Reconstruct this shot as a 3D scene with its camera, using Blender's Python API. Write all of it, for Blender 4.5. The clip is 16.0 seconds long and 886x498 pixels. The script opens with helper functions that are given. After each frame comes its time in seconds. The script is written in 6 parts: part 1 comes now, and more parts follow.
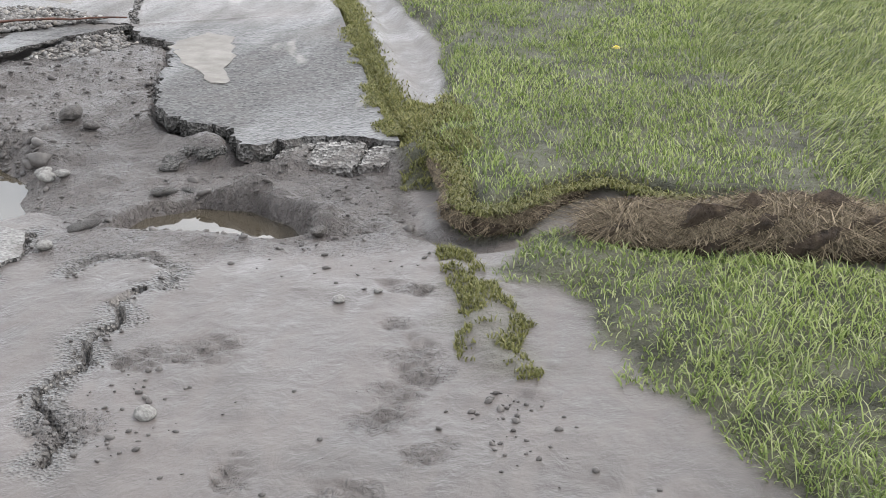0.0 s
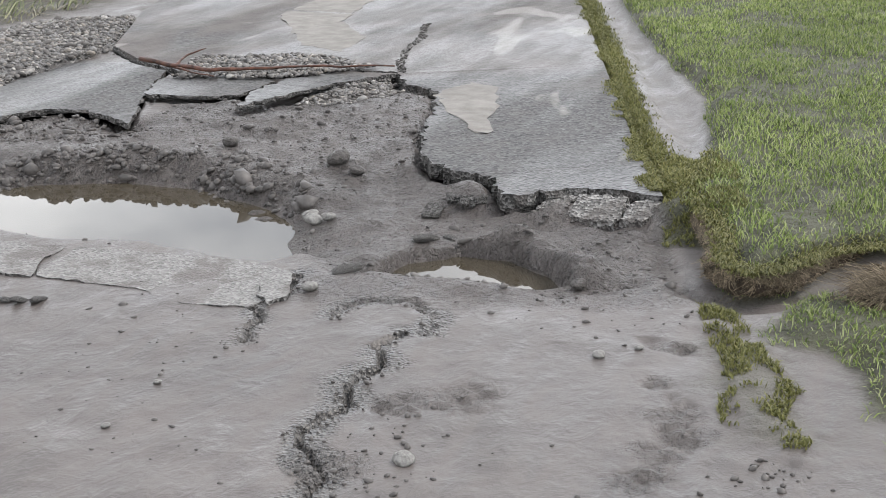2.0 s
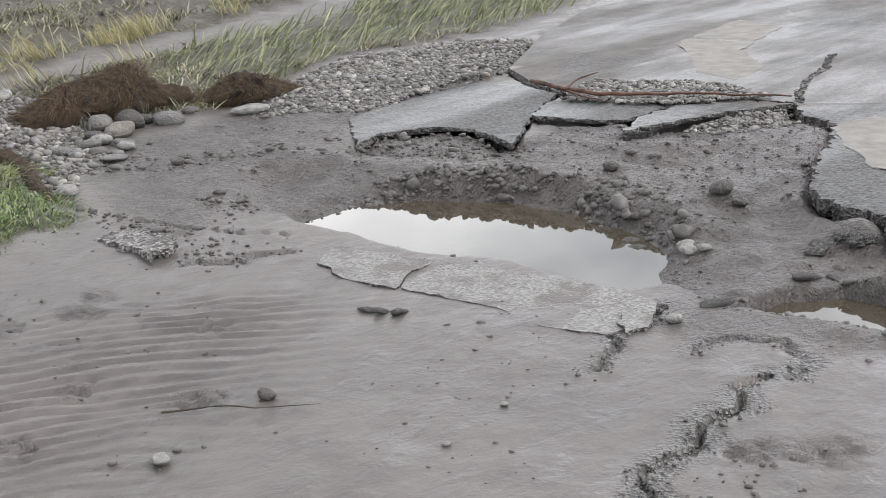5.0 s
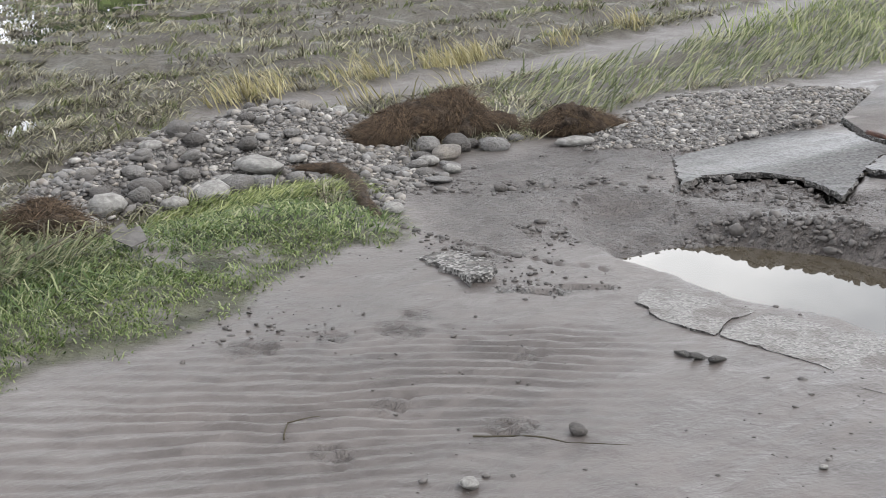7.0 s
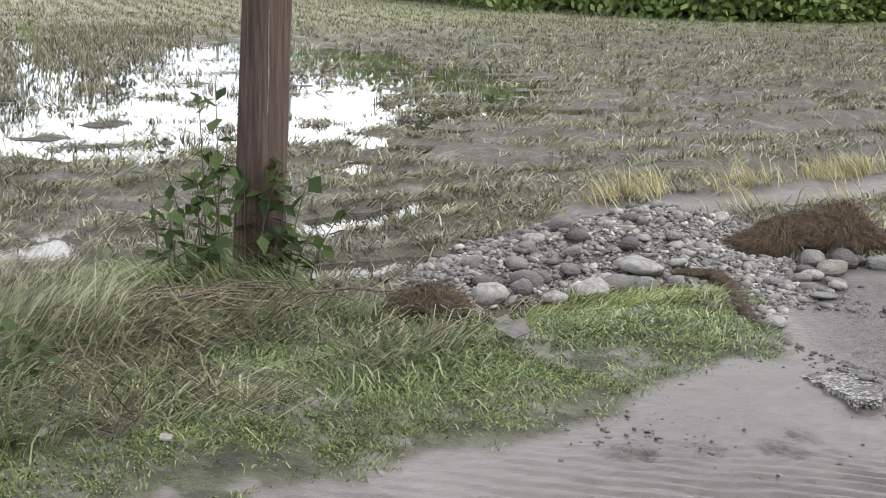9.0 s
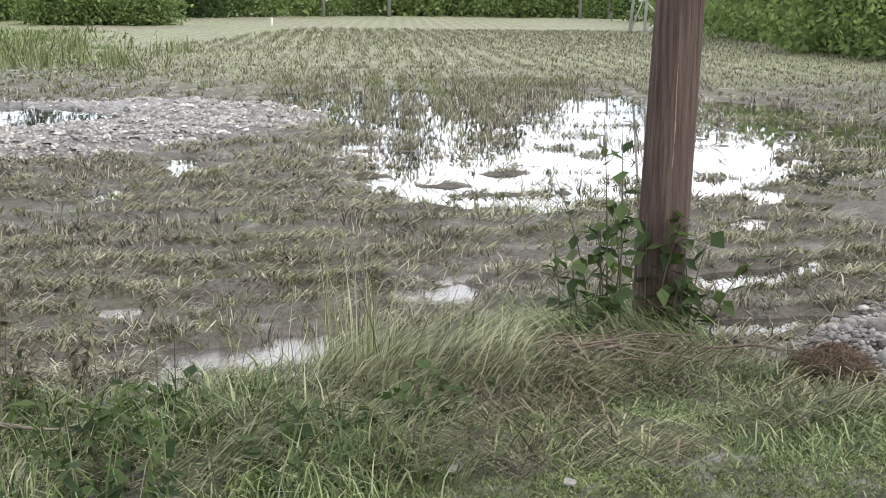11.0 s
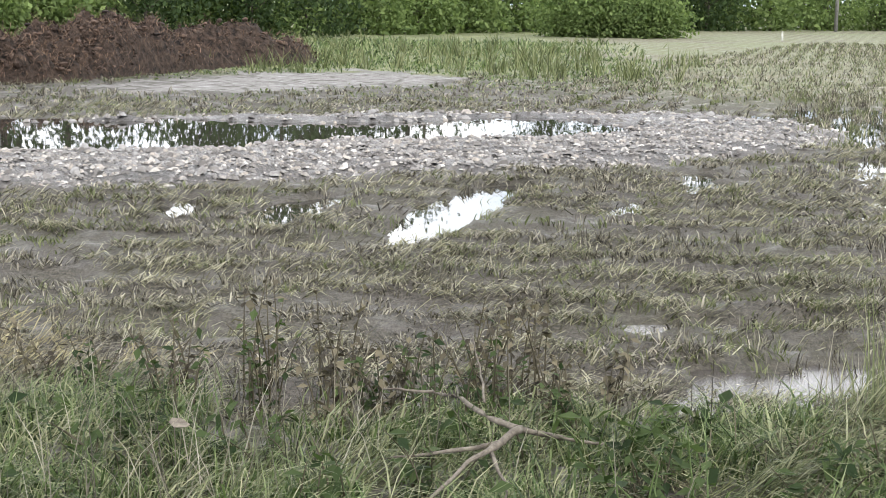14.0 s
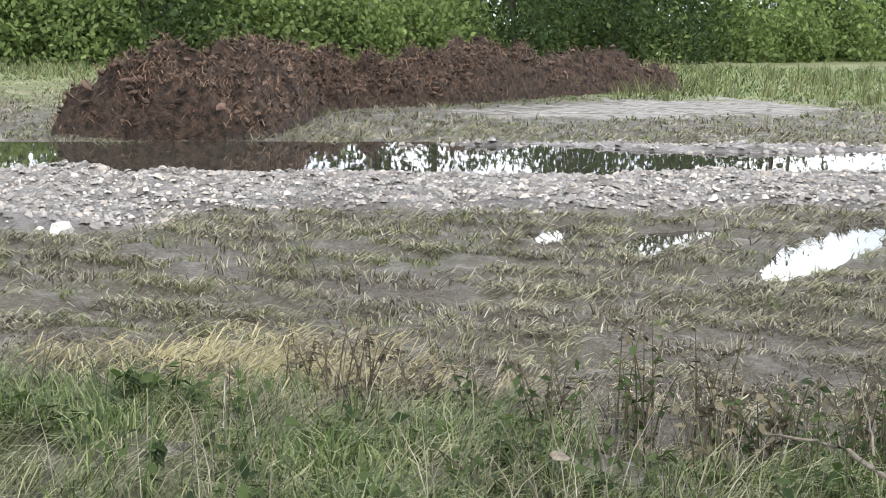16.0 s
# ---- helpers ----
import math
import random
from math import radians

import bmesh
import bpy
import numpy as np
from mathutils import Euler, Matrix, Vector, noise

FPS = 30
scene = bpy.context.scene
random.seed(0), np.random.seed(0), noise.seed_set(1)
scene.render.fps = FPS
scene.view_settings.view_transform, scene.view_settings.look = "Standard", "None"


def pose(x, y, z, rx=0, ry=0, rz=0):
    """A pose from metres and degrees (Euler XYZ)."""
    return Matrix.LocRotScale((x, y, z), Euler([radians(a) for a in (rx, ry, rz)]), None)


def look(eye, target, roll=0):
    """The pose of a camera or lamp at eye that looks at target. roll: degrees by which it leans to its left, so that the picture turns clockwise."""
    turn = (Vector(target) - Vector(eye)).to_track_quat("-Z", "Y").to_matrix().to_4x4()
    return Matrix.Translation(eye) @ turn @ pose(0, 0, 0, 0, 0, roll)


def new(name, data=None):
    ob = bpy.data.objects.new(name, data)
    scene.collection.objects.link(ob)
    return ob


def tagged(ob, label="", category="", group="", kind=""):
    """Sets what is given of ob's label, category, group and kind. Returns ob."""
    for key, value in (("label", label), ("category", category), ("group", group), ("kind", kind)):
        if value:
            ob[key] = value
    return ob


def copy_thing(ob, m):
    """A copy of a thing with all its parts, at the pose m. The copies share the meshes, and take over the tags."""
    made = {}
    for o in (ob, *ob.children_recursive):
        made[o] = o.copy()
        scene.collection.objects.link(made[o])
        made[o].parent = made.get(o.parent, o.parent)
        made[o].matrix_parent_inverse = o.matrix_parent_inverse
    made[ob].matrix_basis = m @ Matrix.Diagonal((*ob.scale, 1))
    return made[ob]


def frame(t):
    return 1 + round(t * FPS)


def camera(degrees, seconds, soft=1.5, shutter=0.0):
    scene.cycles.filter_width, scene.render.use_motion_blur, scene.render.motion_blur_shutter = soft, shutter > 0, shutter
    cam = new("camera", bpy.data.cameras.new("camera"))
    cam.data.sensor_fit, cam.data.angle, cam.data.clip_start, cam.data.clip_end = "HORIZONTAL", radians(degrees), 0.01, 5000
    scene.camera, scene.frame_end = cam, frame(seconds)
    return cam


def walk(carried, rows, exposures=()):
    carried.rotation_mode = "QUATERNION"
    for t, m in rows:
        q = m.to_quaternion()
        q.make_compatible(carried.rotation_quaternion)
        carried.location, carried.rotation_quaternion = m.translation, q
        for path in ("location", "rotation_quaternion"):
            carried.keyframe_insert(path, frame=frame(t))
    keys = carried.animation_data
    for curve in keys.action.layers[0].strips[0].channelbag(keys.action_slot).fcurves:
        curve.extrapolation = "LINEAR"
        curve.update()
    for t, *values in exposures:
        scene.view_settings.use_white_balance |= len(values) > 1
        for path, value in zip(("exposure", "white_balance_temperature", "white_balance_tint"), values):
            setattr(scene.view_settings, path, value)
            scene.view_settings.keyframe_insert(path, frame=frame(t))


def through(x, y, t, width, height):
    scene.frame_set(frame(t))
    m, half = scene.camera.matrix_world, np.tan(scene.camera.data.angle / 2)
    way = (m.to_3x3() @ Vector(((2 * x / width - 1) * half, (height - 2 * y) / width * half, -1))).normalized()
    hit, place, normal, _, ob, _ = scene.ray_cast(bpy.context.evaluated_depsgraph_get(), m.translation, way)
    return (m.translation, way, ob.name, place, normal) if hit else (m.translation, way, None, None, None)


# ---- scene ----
# the camera: seconds, eye, heading (clockwise from +Y), tilt, lean
cam = camera(33.33, 16.0, soft=0.85)
PATH = [
    (0.0, -0.178, -0.161, 1.588, 76.79, -20.53, -0.26),
    (0.5, -0.168, -0.141, 1.588, 74.28, -19.92, -0.38),
    (1.0, -0.160, -0.126, 1.582, 71.73, -19.27, -0.59),
    (1.5, -0.160, -0.112, 1.581, 69.22, -18.78, -0.87),
    (2.0, -0.156, -0.104, 1.580, 66.75, -18.43, -1.14),
    (2.5, -0.166, -0.097, 1.584, 64.76, -18.22, -1.05),
    (3.0, -0.173, -0.084, 1.589, 62.30, -18.03, -1.03),
    (3.2, -0.180, -0.079, 1.594, 61.37, -17.99, -0.89),
    (5.3, 0.064, -0.107, 1.489, 48.86, -16.31, -2.05),
    (5.5, 0.060, -0.095, 1.487, 47.71, -16.10, -1.67),
    (6.0, 0.056, -0.073, 1.482, 44.36, -15.81, -1.88),
    (6.5, 0.045, -0.055, 1.489, 41.53, -15.45, -1.52),
    (7.0, 0.029, -0.035, 1.498, 38.59, -15.08, -0.66),
    (7.5, 0.015, -0.016, 1.507, 36.29, -14.05, -0.02),
    (8.0, 0.003, 0.008, 1.486, 33.66, -12.72, 0.11),
    (8.5, -0.035, 0.031, 1.515, 30.52, -12.13, 0.76),
    (9.0, -0.069, 0.038, 1.528, 24.68, -11.50, 1.04),
    (9.5, -0.088, 0.031, 1.527, 19.49, -10.86, 0.61),
    (9.7, -0.095, 0.024, 1.537, 17.64, -10.76, 0.23),
    (11.8, -0.205, 0.002, 1.540, 5.10, -9.45, 0.92),
    (12.0, -0.209, -0.058, 1.559, 3.62, -9.46, 0.84),
    (12.5, -0.235, -0.036, 1.558, 0.02, -9.44, 1.24),
    (13.0, -0.281, -0.000, 1.560, -4.05, -9.33, 0.24),
    (13.5, -0.320, 0.030, 1.563, -6.49, -9.26, 0.50),
    (14.0, -0.355, 0.058, 1.567, -9.40, -9.44, 0.80),
    (14.5, -0.396, 0.070, 1.575, -12.00, -9.50, 0.05),
    (15.0, -0.431, 0.075, 1.582, -15.52, -9.33, 0.36),
    (15.5, -0.459, 0.096, 1.582, -19.04, -8.89, 0.77),
    (16.0, -0.468, 0.068, 1.593, -23.22, -8.67, 1.02),
]
walk(cam, [(t, pose(x, y, z, 90 + tilt, 0, -heading) @ pose(0, 0, 0, 0, 0, lean))
           for t, x, y, z, heading, tilt, lean in PATH],
     exposures=((0.0, 0.45), (2.5, 0.25), (7.0, 0.3), (9.5, 0.5), (13.0, 0.5), (16.0, 0.6)))

# ---- sky and sun: bright broken cloud ----
world = bpy.data.worlds.new("sky")
scene.world = world
world.use_nodes = True
wn, wl = world.node_tree.nodes, world.node_tree.links
wn.clear()
sky = wn.new("ShaderNodeTexSky")
sky.sky_type, sky.sun_disc = "NISHITA", False
sky.sun_elevation, sky.sun_rotation = radians(50), radians(140)
clear = wn.new("ShaderNodeBackground")
clear.inputs["Strength"].default_value = 0.12
wl.new(sky.outputs["Color"], clear.inputs["Color"])
cloud = wn.new("ShaderNodeBackground")
cloud.inputs["Color"].default_value = (0.97, 0.98, 1.0, 1)
cloud.inputs["Strength"].default_value = 2.85
# cloud cover: broken overhead, closing up towards the horizon
wc = wn.new("ShaderNodeTexCoord")
wm = wn.new("ShaderNodeMapping")
wm.inputs["Scale"].default_value = (1.6, 1.6, 3.2)
wl.new(wc.outputs["Generated"], wm.inputs["Vector"])
wnoise = wn.new("ShaderNodeTexNoise")
wnoise.inputs["Scale"].default_value = 1.9
wnoise.inputs["Detail"].default_value = 7
wl.new(wm.outputs["Vector"], wnoise.inputs["Vector"])
wz = wn.new("ShaderNodeSeparateXYZ")
wl.new(wc.outputs["Generated"], wz.inputs["Vector"])
wlow = wn.new("ShaderNodeMath")
wlow.operation = "MULTIPLY_ADD"
wl.new(wz.outputs["Z"], wlow.inputs[0])
wlow.inputs[1].default_value = -0.32
wl.new(wnoise.outputs["Fac"], wlow.inputs[2])
wr = wn.new("ShaderNodeValToRGB")
wr.color_ramp.elements[0].position, wr.color_ramp.elements[1].position = 0.2, 0.47
wr.color_ramp.elements[0].color = (0.18, 0.18, 0.18, 1)
wl.new(wlow.outputs["Value"], wr.inputs["Fac"])
# greyer, bluer cloud bases low over the land
wshade = wn.new("ShaderNodeTexNoise")
wshade.inputs["Scale"].default_value = 5.0
wshade.inputs["Detail"].default_value = 6
wl.new(wm.outputs["Vector"], wshade.inputs["Vector"])
wrise = wn.new("ShaderNodeMath")
wrise.operation = "MULTIPLY_ADD"
wl.new(wz.outputs["Z"], wrise.inputs[0])
wrise.inputs[1].default_value = 2.6
wl.new(wshade.outputs["Fac"], wrise.inputs[2])
wtone = wn.new("ShaderNodeValToRGB")
wtone.color_ramp.elements[0].position, wtone.color_ramp.elements[1].position = 0.5, 1.15
wtone.color_ramp.elements[0].color = (0.36, 0.42, 0.52, 1)
wtone.color_ramp.elements[1].position = 1.0
wtone.color_ramp.elements[1].color = (0.97, 0.98, 1.0, 1)
wl.new(wrise.outputs["Value"], wtone.inputs["Fac"])
wl.new(wtone.outputs["Color"], cloud.inputs["Color"])
wmix = wn.new("ShaderNodeMixShader")
wl.new(wr.outputs["Color"], wmix.inputs["Fac"])
wl.new(clear.outputs["Background"], wmix.inputs[1])
wl.new(cloud.outputs["Background"], wmix.inputs[2])
wout = wn.new("ShaderNodeOutputWorld")
wl.new(wmix.outputs["Shader"], wout.inputs["Surface"])

sun = new("sun", bpy.data.lights.new("sun", "SUN"))
sun.data.energy, sun.data.angle, sun.data.color = 1.9, radians(11), (1.0, 0.95, 0.88)
sun.matrix_world = look((9.0, -10.7, 16.7), (0, 0, 0))

# ---- materials ----
class Nodes:
    """A small builder for node materials."""

    def __init__(self, name):
        self.mat = bpy.data.materials.new(name)
        self.mat.use_nodes = True
        self.tree = self.mat.node_tree
        self.bsdf = self.tree.nodes["Principled BSDF"]

    def add(self, kind, **inputs):
        node = self.tree.nodes.new(kind)
        for key, value in inputs.items():
            self.put(value, node.inputs[key.replace("_", " ")])
        return node

    def put(self, value, socket):
        if isinstance(value, bpy.types.NodeSocket):
            self.tree.links.new(value, socket)
        else:
            socket.default_value = value

    def place(self, scale=(1, 1, 1), turn=0.0):
        c = self.add("ShaderNodeTexCoord")
        m = self.add("ShaderNodeMapping", Vector=c.outputs["Object"], Scale=scale, Rotation=(0, 0, radians(turn)))
        return m.outputs["Vector"]

    def noise(self, scale, detail=4.0, rough=0.55, vector=None, warp=0.0):
        n = self.add("ShaderNodeTexNoise", Scale=scale, Detail=detail, Roughness=rough, Distortion=warp)
        self.put(vector or self.place(), n.inputs["Vector"])
        return n.outputs["Fac"]

    def voronoi(self, scale, vector=None, out="Distance"):
        n = self.add("ShaderNodeTexVoronoi", Scale=scale)
        self.put(vector or self.place(), n.inputs["Vector"])
        return n.outputs[out]

    def ramp(self, fac, *stops):
        n = self.add("ShaderNodeValToRGB", Fac=fac)
        e = n.color_ramp.elements
        while len(e) < len(stops):
            e.new(0.5)
        for el, (p, c) in zip(e, stops):
            el.position = p
            el.color = (c, c, c, 1) if isinstance(c, (int, float)) else (*c, 1)
        return n.outputs["Color"]

    def mix(self, fac, a, b, blend="MIX"):
        n = self.tree.nodes.new("ShaderNodeMix")
        n.data_type, n.blend_type = "RGBA", blend
        for v, s in ((fac, n.inputs[0]), (a, n.inputs[6]), (b, n.inputs[7])):
            if isinstance(v, tuple) and len(v) == 3:
                v = (*v, 1)
            self.put(v, s)
        return n.outputs[2]

    def calc(self, op, a, b=0.0, c=0.0):
        n = self.tree.nodes.new("ShaderNodeMath")
        n.operation = op
        for v, s in zip((a, b, c), n.inputs):
            self.put(v, s)
        return n.outputs[0]

    def attr(self, name):
        n = self.tree.nodes.new("ShaderNodeAttribute")
        n.attribute_name = name
        return n.outputs["Fac"]

    def island(self):
        return self.add("ShaderNodeNewGeometry").outputs["Random Per Island"]

    def one(self):
        return self.add("ShaderNodeObjectInfo").outputs["Random"]

    def bump(self, height, strength, distance, base=None):
        n = self.add("ShaderNodeBump", Height=height, Strength=strength, Distance=distance)
        if base:
            self.put(base, n.inputs["Normal"])
        return n.outputs["Normal"]

    def glow_through(self, color, share):
        """Lets light through thin leaves: mixes in a translucent layer."""
        t = self.add("ShaderNodeBsdfTranslucent", Color=color)
        k = self.tree.nodes.new("ShaderNodeMixShader")
        k.inputs[0].default_value = share
        self.tree.links.new(self.bsdf.outputs[0], k.inputs[1])
        self.tree.links.new(t.outputs[0], k.inputs[2])
        self.tree.links.new(k.outputs[0], self.tree.nodes["Material Output"].inputs["Surface"])

    def done(self, color=None, rough=None, normal=None, spec=None, **more):
        for key, value in (("Base Color", color), ("Roughness", rough), ("Normal", normal), ("Specular IOR Level", spec), *more.items()):
            if value is not None:
                if isinstance(value, tuple) and len(value) == 3:
                    value = (*value, 1)
                self.put(value, self.bsdf.inputs[key.replace("_", " ")])
        return self.mat


def ground_material():
    n = Nodes("flood_mud_ground")
    big, mid, fine = n.noise(0.9, 5), n.noise(6, 6, 0.6), n.noise(70, 5, 0.65)
    swirl = n.noise(2.2, 5, 0.6, n.place((1, 2.6, 1), -40), 1.6)
    mud = n.ramp(big, (0.3, (0.052, 0.045, 0.041)), (0.7, (0.096, 0.083, 0.076)))
    mud = n.mix(n.ramp(swirl, (0.44, 0.0), (0.62, 0.55)), mud, (0.132, 0.117, 0.109))
    mud = n.mix(n.ramp(mid, (0.5, 0.0), (0.7, 0.6)), mud, (0.052, 0.044, 0.040))
    mud = n.mix(n.ramp(fine, (0.3, 0.15), (0.5, 0.0)), mud, (0.05, 0.046, 0.044))
    # aggregate and grit laid bare
    cells = n.voronoi(95, out="Color")
    grit = n.mix(n.ramp(cells, (0.2, 0.0), (0.9, 1.0)), (0.045, 0.042, 0.04), (0.17, 0.164, 0.155))
    col = n.mix(n.calc("MULTIPLY", n.attr("rubble"), n.ramp(mid, (0.35, 0.35), (0.6, 1.0))), mud, grit)
    turf = n.mix(n.ramp(mid, (0.38, 0.0), (0.6, 1.0)), (0.024, 0.025, 0.011), (0.082, 0.082, 0.05))
    col = n.mix(n.attr("turf"), col, turf)
    # field soil with flattened straw
    straw = n.mix(0.5, n.noise(60, 5, 0.7, n.place((0.35, 1.5, 1), 8), 0.6), n.noise(70, 5, 0.7, n.place((1.4, 0.4, 1), 25), 0.6))
    soil = n.mix(n.ramp(straw, (0.42, 0.0), (0.6, 1.0)), (0.018, 0.015, 0.012), (0.12, 0.107, 0.086))
    soil = n.mix(n.ramp(big, (0.42, 0.0), (0.62, 0.35)), soil, (0.06, 0.058, 0.036))
    soil = n.mix(n.ramp(mid, (0.54, 0.0), (0.7, 0.5)), soil, (0.098, 0.09, 0.084))
    col = n.mix(n.attr("field"), col, soil)
    rows = n.add("ShaderNodeTexWave", Scale=0.5, Distortion=1.2, Detail=4.0, Detail_Scale=0.35)
    n.put(n.place((1, 1, 1), 8), rows.inputs["Vector"])
    far = n.mix(n.ramp(rows.outputs["Fac"], (0.2, 0.0), (0.8, 1.0)), (0.115, 0.108, 0.066), (0.16, 0.152, 0.095))
    far = n.mix(n.ramp(n.noise(0.12, 5), (0.4, 0.0), (0.6, 0.7)), far, (0.14, 0.16, 0.072))
    col = n.mix(n.attr("far"), col, far)
    col = n.mix(n.attr("meadow"), col, n.mix(n.ramp(n.noise(0.5, 6), (0.35, 0.0), (0.65, 1.0)), (0.075, 0.092, 0.034), (0.17, 0.18, 0.08)))
    # pale dried silt, split into plates
    plates = n.add("ShaderNodeTexVoronoi", Scale=1.3)
    plates.feature = "DISTANCE_TO_EDGE"
    n.put(n.place((0.7, 1.6, 1), 10), plates.inputs["Vector"])
    silt = n.mix(n.ramp(plates.outputs["Distance"], (0.02, 0.0), (0.07, 1.0)), (0.07, 0.062, 0.05), n.mix(mid, (0.13, 0.122, 0.113), (0.23, 0.22, 0.205)))
    col = n.mix(n.attr("pale"), col, silt)
    rough = n.mix(n.ramp(swirl, (0.35, 0.0), (0.65, 1.0)), (0.3, 0.3, 0.3), (0.55, 0.55, 0.55))
    dry = n.calc("MAXIMUM", n.attr("turf"), n.calc("MAXIMUM", n.attr("field"), n.attr("far")))
    rough = n.mix(dry, rough, (0.7, 0.7, 0.7))
    rough = n.mix(n.attr("field"), rough, n.ramp(n.noise(3.1, 4), (0.5, 0.8), (0.66, 0.42)))
    lumps = n.noise(13, 6, 0.62)
    col = n.mix(n.calc("MULTIPLY", n.attr("wash"), n.ramp(lumps, (0.5, 0.0), (0.68, 0.22))), col, (0.06, 0.051, 0.045))
    col = n.mix(n.calc("MULTIPLY", n.attr("wash"), n.ramp(lumps, (0.3, 0.4), (0.44, 0.0))), col, (0.15, 0.134, 0.122))
    rough_land = n.calc("ADD", 0.13, n.calc("MULTIPLY", 0.8, n.calc("MAXIMUM", n.calc("MAXIMUM", n.attr("turf"), n.calc("MULTIPLY", 0.45, n.attr("field"))), n.calc("MULTIPLY", 0.5, n.attr("wash")))))
    nb = n.bump(n.noise(20, 5, 0.65), rough_land, 0.046)
    nb = n.bump(fine, rough_land, 0.014, nb)
    nb = n.bump(n.calc("MULTIPLY", n.attr("wash"), n.ramp(n.noise(30, 4, 0.6, n.place((1, 1.5, 1), 20), 0.8), (0.4, 0.0), (0.68, 1.0))), 0.75, 0.03, nb)
    nb = n.bump(n.ramp(n.noise(9, 5, 0.6, n.place((1, 1.8, 1), -30), 1.5), (0.45, 0.0), (0.75, 1.0)), 0.16, 0.03, nb)
    nb = n.bump(n.calc("MULTIPLY", n.voronoi(95), n.attr("rubble")), 0.9, 0.014, nb)
    return n.done(col, rough, nb, 0.4)


def asphalt_material(name="worn_asphalt", cover=0.0):
    n = Nodes(name)
    stones = n.voronoi(75, out="Color")
    bare = n.mix(n.ramp(stones, (0.15, 0.0), (0.95, 1.0)), (0.03, 0.029, 0.029), (0.12, 0.118, 0.115))
    film = n.noise(1.3, 7, 0.66, n.place((0.7, 1.4, 1), -22), 0.6)
    silt = n.mix(n.ramp(n.noise(2.6, 7, 0.7), (0.35, 0.0), (0.65, 1.0)), (0.047, 0.041, 0.037), (0.104, 0.091, 0.083))
    col = n.mix(n.ramp(film, (0.40 - cover, 0.1), (0.58 - cover, 0.95)), bare, silt)
    # bare grey aggregate towards the broken rim
    col = n.mix(n.calc("MULTIPLY", n.attr("rim"), n.ramp(n.noise(7, 4), (0.3, 0.6), (0.55, 1.0))), col, bare)
    pale = n.noise(1.5, 3, 0.45, n.place((0.55, 1.3, 1), -22), 0.9)
    col = n.mix(n.ramp(pale, (0.655, 0.0), (0.69, 0.8)), col, (0.2, 0.19, 0.175))
    wet = n.noise(0.9, 5, 0.6, n.place((0.35, 1.5, 1), -22))
    rough = n.ramp(wet, (0.42, 0.34), (0.6, 0.7))
    nb = n.bump(n.voronoi(75), 0.35, 0.008)
    nb = n.bump(n.noise(5, 4, 0.55), 0.25, 0.03, nb)
    return n.done(col, rough, nb, 0.3)


def pale_slab_material():
    n = Nodes("washed_pale_asphalt")
    stones = n.voronoi(120, out="Color")
    col = n.mix(n.ramp(stones, (0.1, 0.0), (0.9, 1.0)), (0.09, 0.086, 0.081), (0.225, 0.218, 0.207))
    col = n.mix(n.ramp(n.noise(5, 6, 0.65), (0.5, 0.0), (0.58, 0.95)), col, (0.095, 0.084, 0.078))
    return n.done(col, 0.6, n.bump(n.voronoi(120), 0.6, 0.005), 0.35)


def broken_material(name="broken_asphalt_edge", size=1.0, tone=1.0):
    n = Nodes(name)
    col = n.mix(n.ramp(n.voronoi(100 * size, out="Color"), (0.3, 0.0), (0.95, 1.0)), tuple(tone * c for c in (0.035, 0.033, 0.031)), tuple(tone * c for c in (0.2, 0.193, 0.183)))
    col = n.mix(n.ramp(n.noise(9 * size, 4), (0.52, 0.0), (0.64, 0.75)), col, (0.085, 0.075, 0.069))
    return n.done(col, 0.75, n.bump(n.voronoi(100 * size), 0.9, 0.012 / size), 0.3)


def water_material(name, tint):
    n = Nodes(name)
    return n.done(tint, 0.02, n.bump(n.noise(3.0, 2), 0.012, 0.02), 0.6, IOR=1.4)


def blade_material(name, *colors, rough=0.55, through=(1.3, 1.35, 1.1)):
    n = Nodes(name)
    step = 1.0 / (len(colors) - 1)
    col = n.ramp(n.island(), *[(i * step, c) for i, c in enumerate(colors)])
    col = n.mix(n.ramp(n.noise(1.3, 3), (0.35, 0.0), (0.65, 0.4)), col, colors[0])
    n.glow_through(n.mix(1.0, col, through, "MULTIPLY"), 0.28)
    return n.done(col, rough, None, 0.3)


def stone_material(name, single=False, tone=1.0, mud=0.7):
    n = Nodes(name)
    pick = n.one() if single else n.island()
    shades = ((0.0, (0.055, 0.05, 0.046)), (0.4, (0.115, 0.108, 0.101)), (0.65, (0.15, 0.147, 0.143)), (0.85, (0.175, 0.155, 0.132)), (1.0, (0.29, 0.28, 0.26)))
    col = n.ramp(pick, *[(p, tuple(v * tone for v in c)) for p, c in shades])
    col = n.mix(n.ramp(n.noise(1.6 if single else 18, 6, 0.65), (0.42, 0.0), (0.62, mud)), col, (0.085, 0.078, 0.072))
    return n.done(col, 0.6, n.bump(n.noise(5 if single else 45, 5), 0.5, 0.12 if single else 0.01), 0.3)


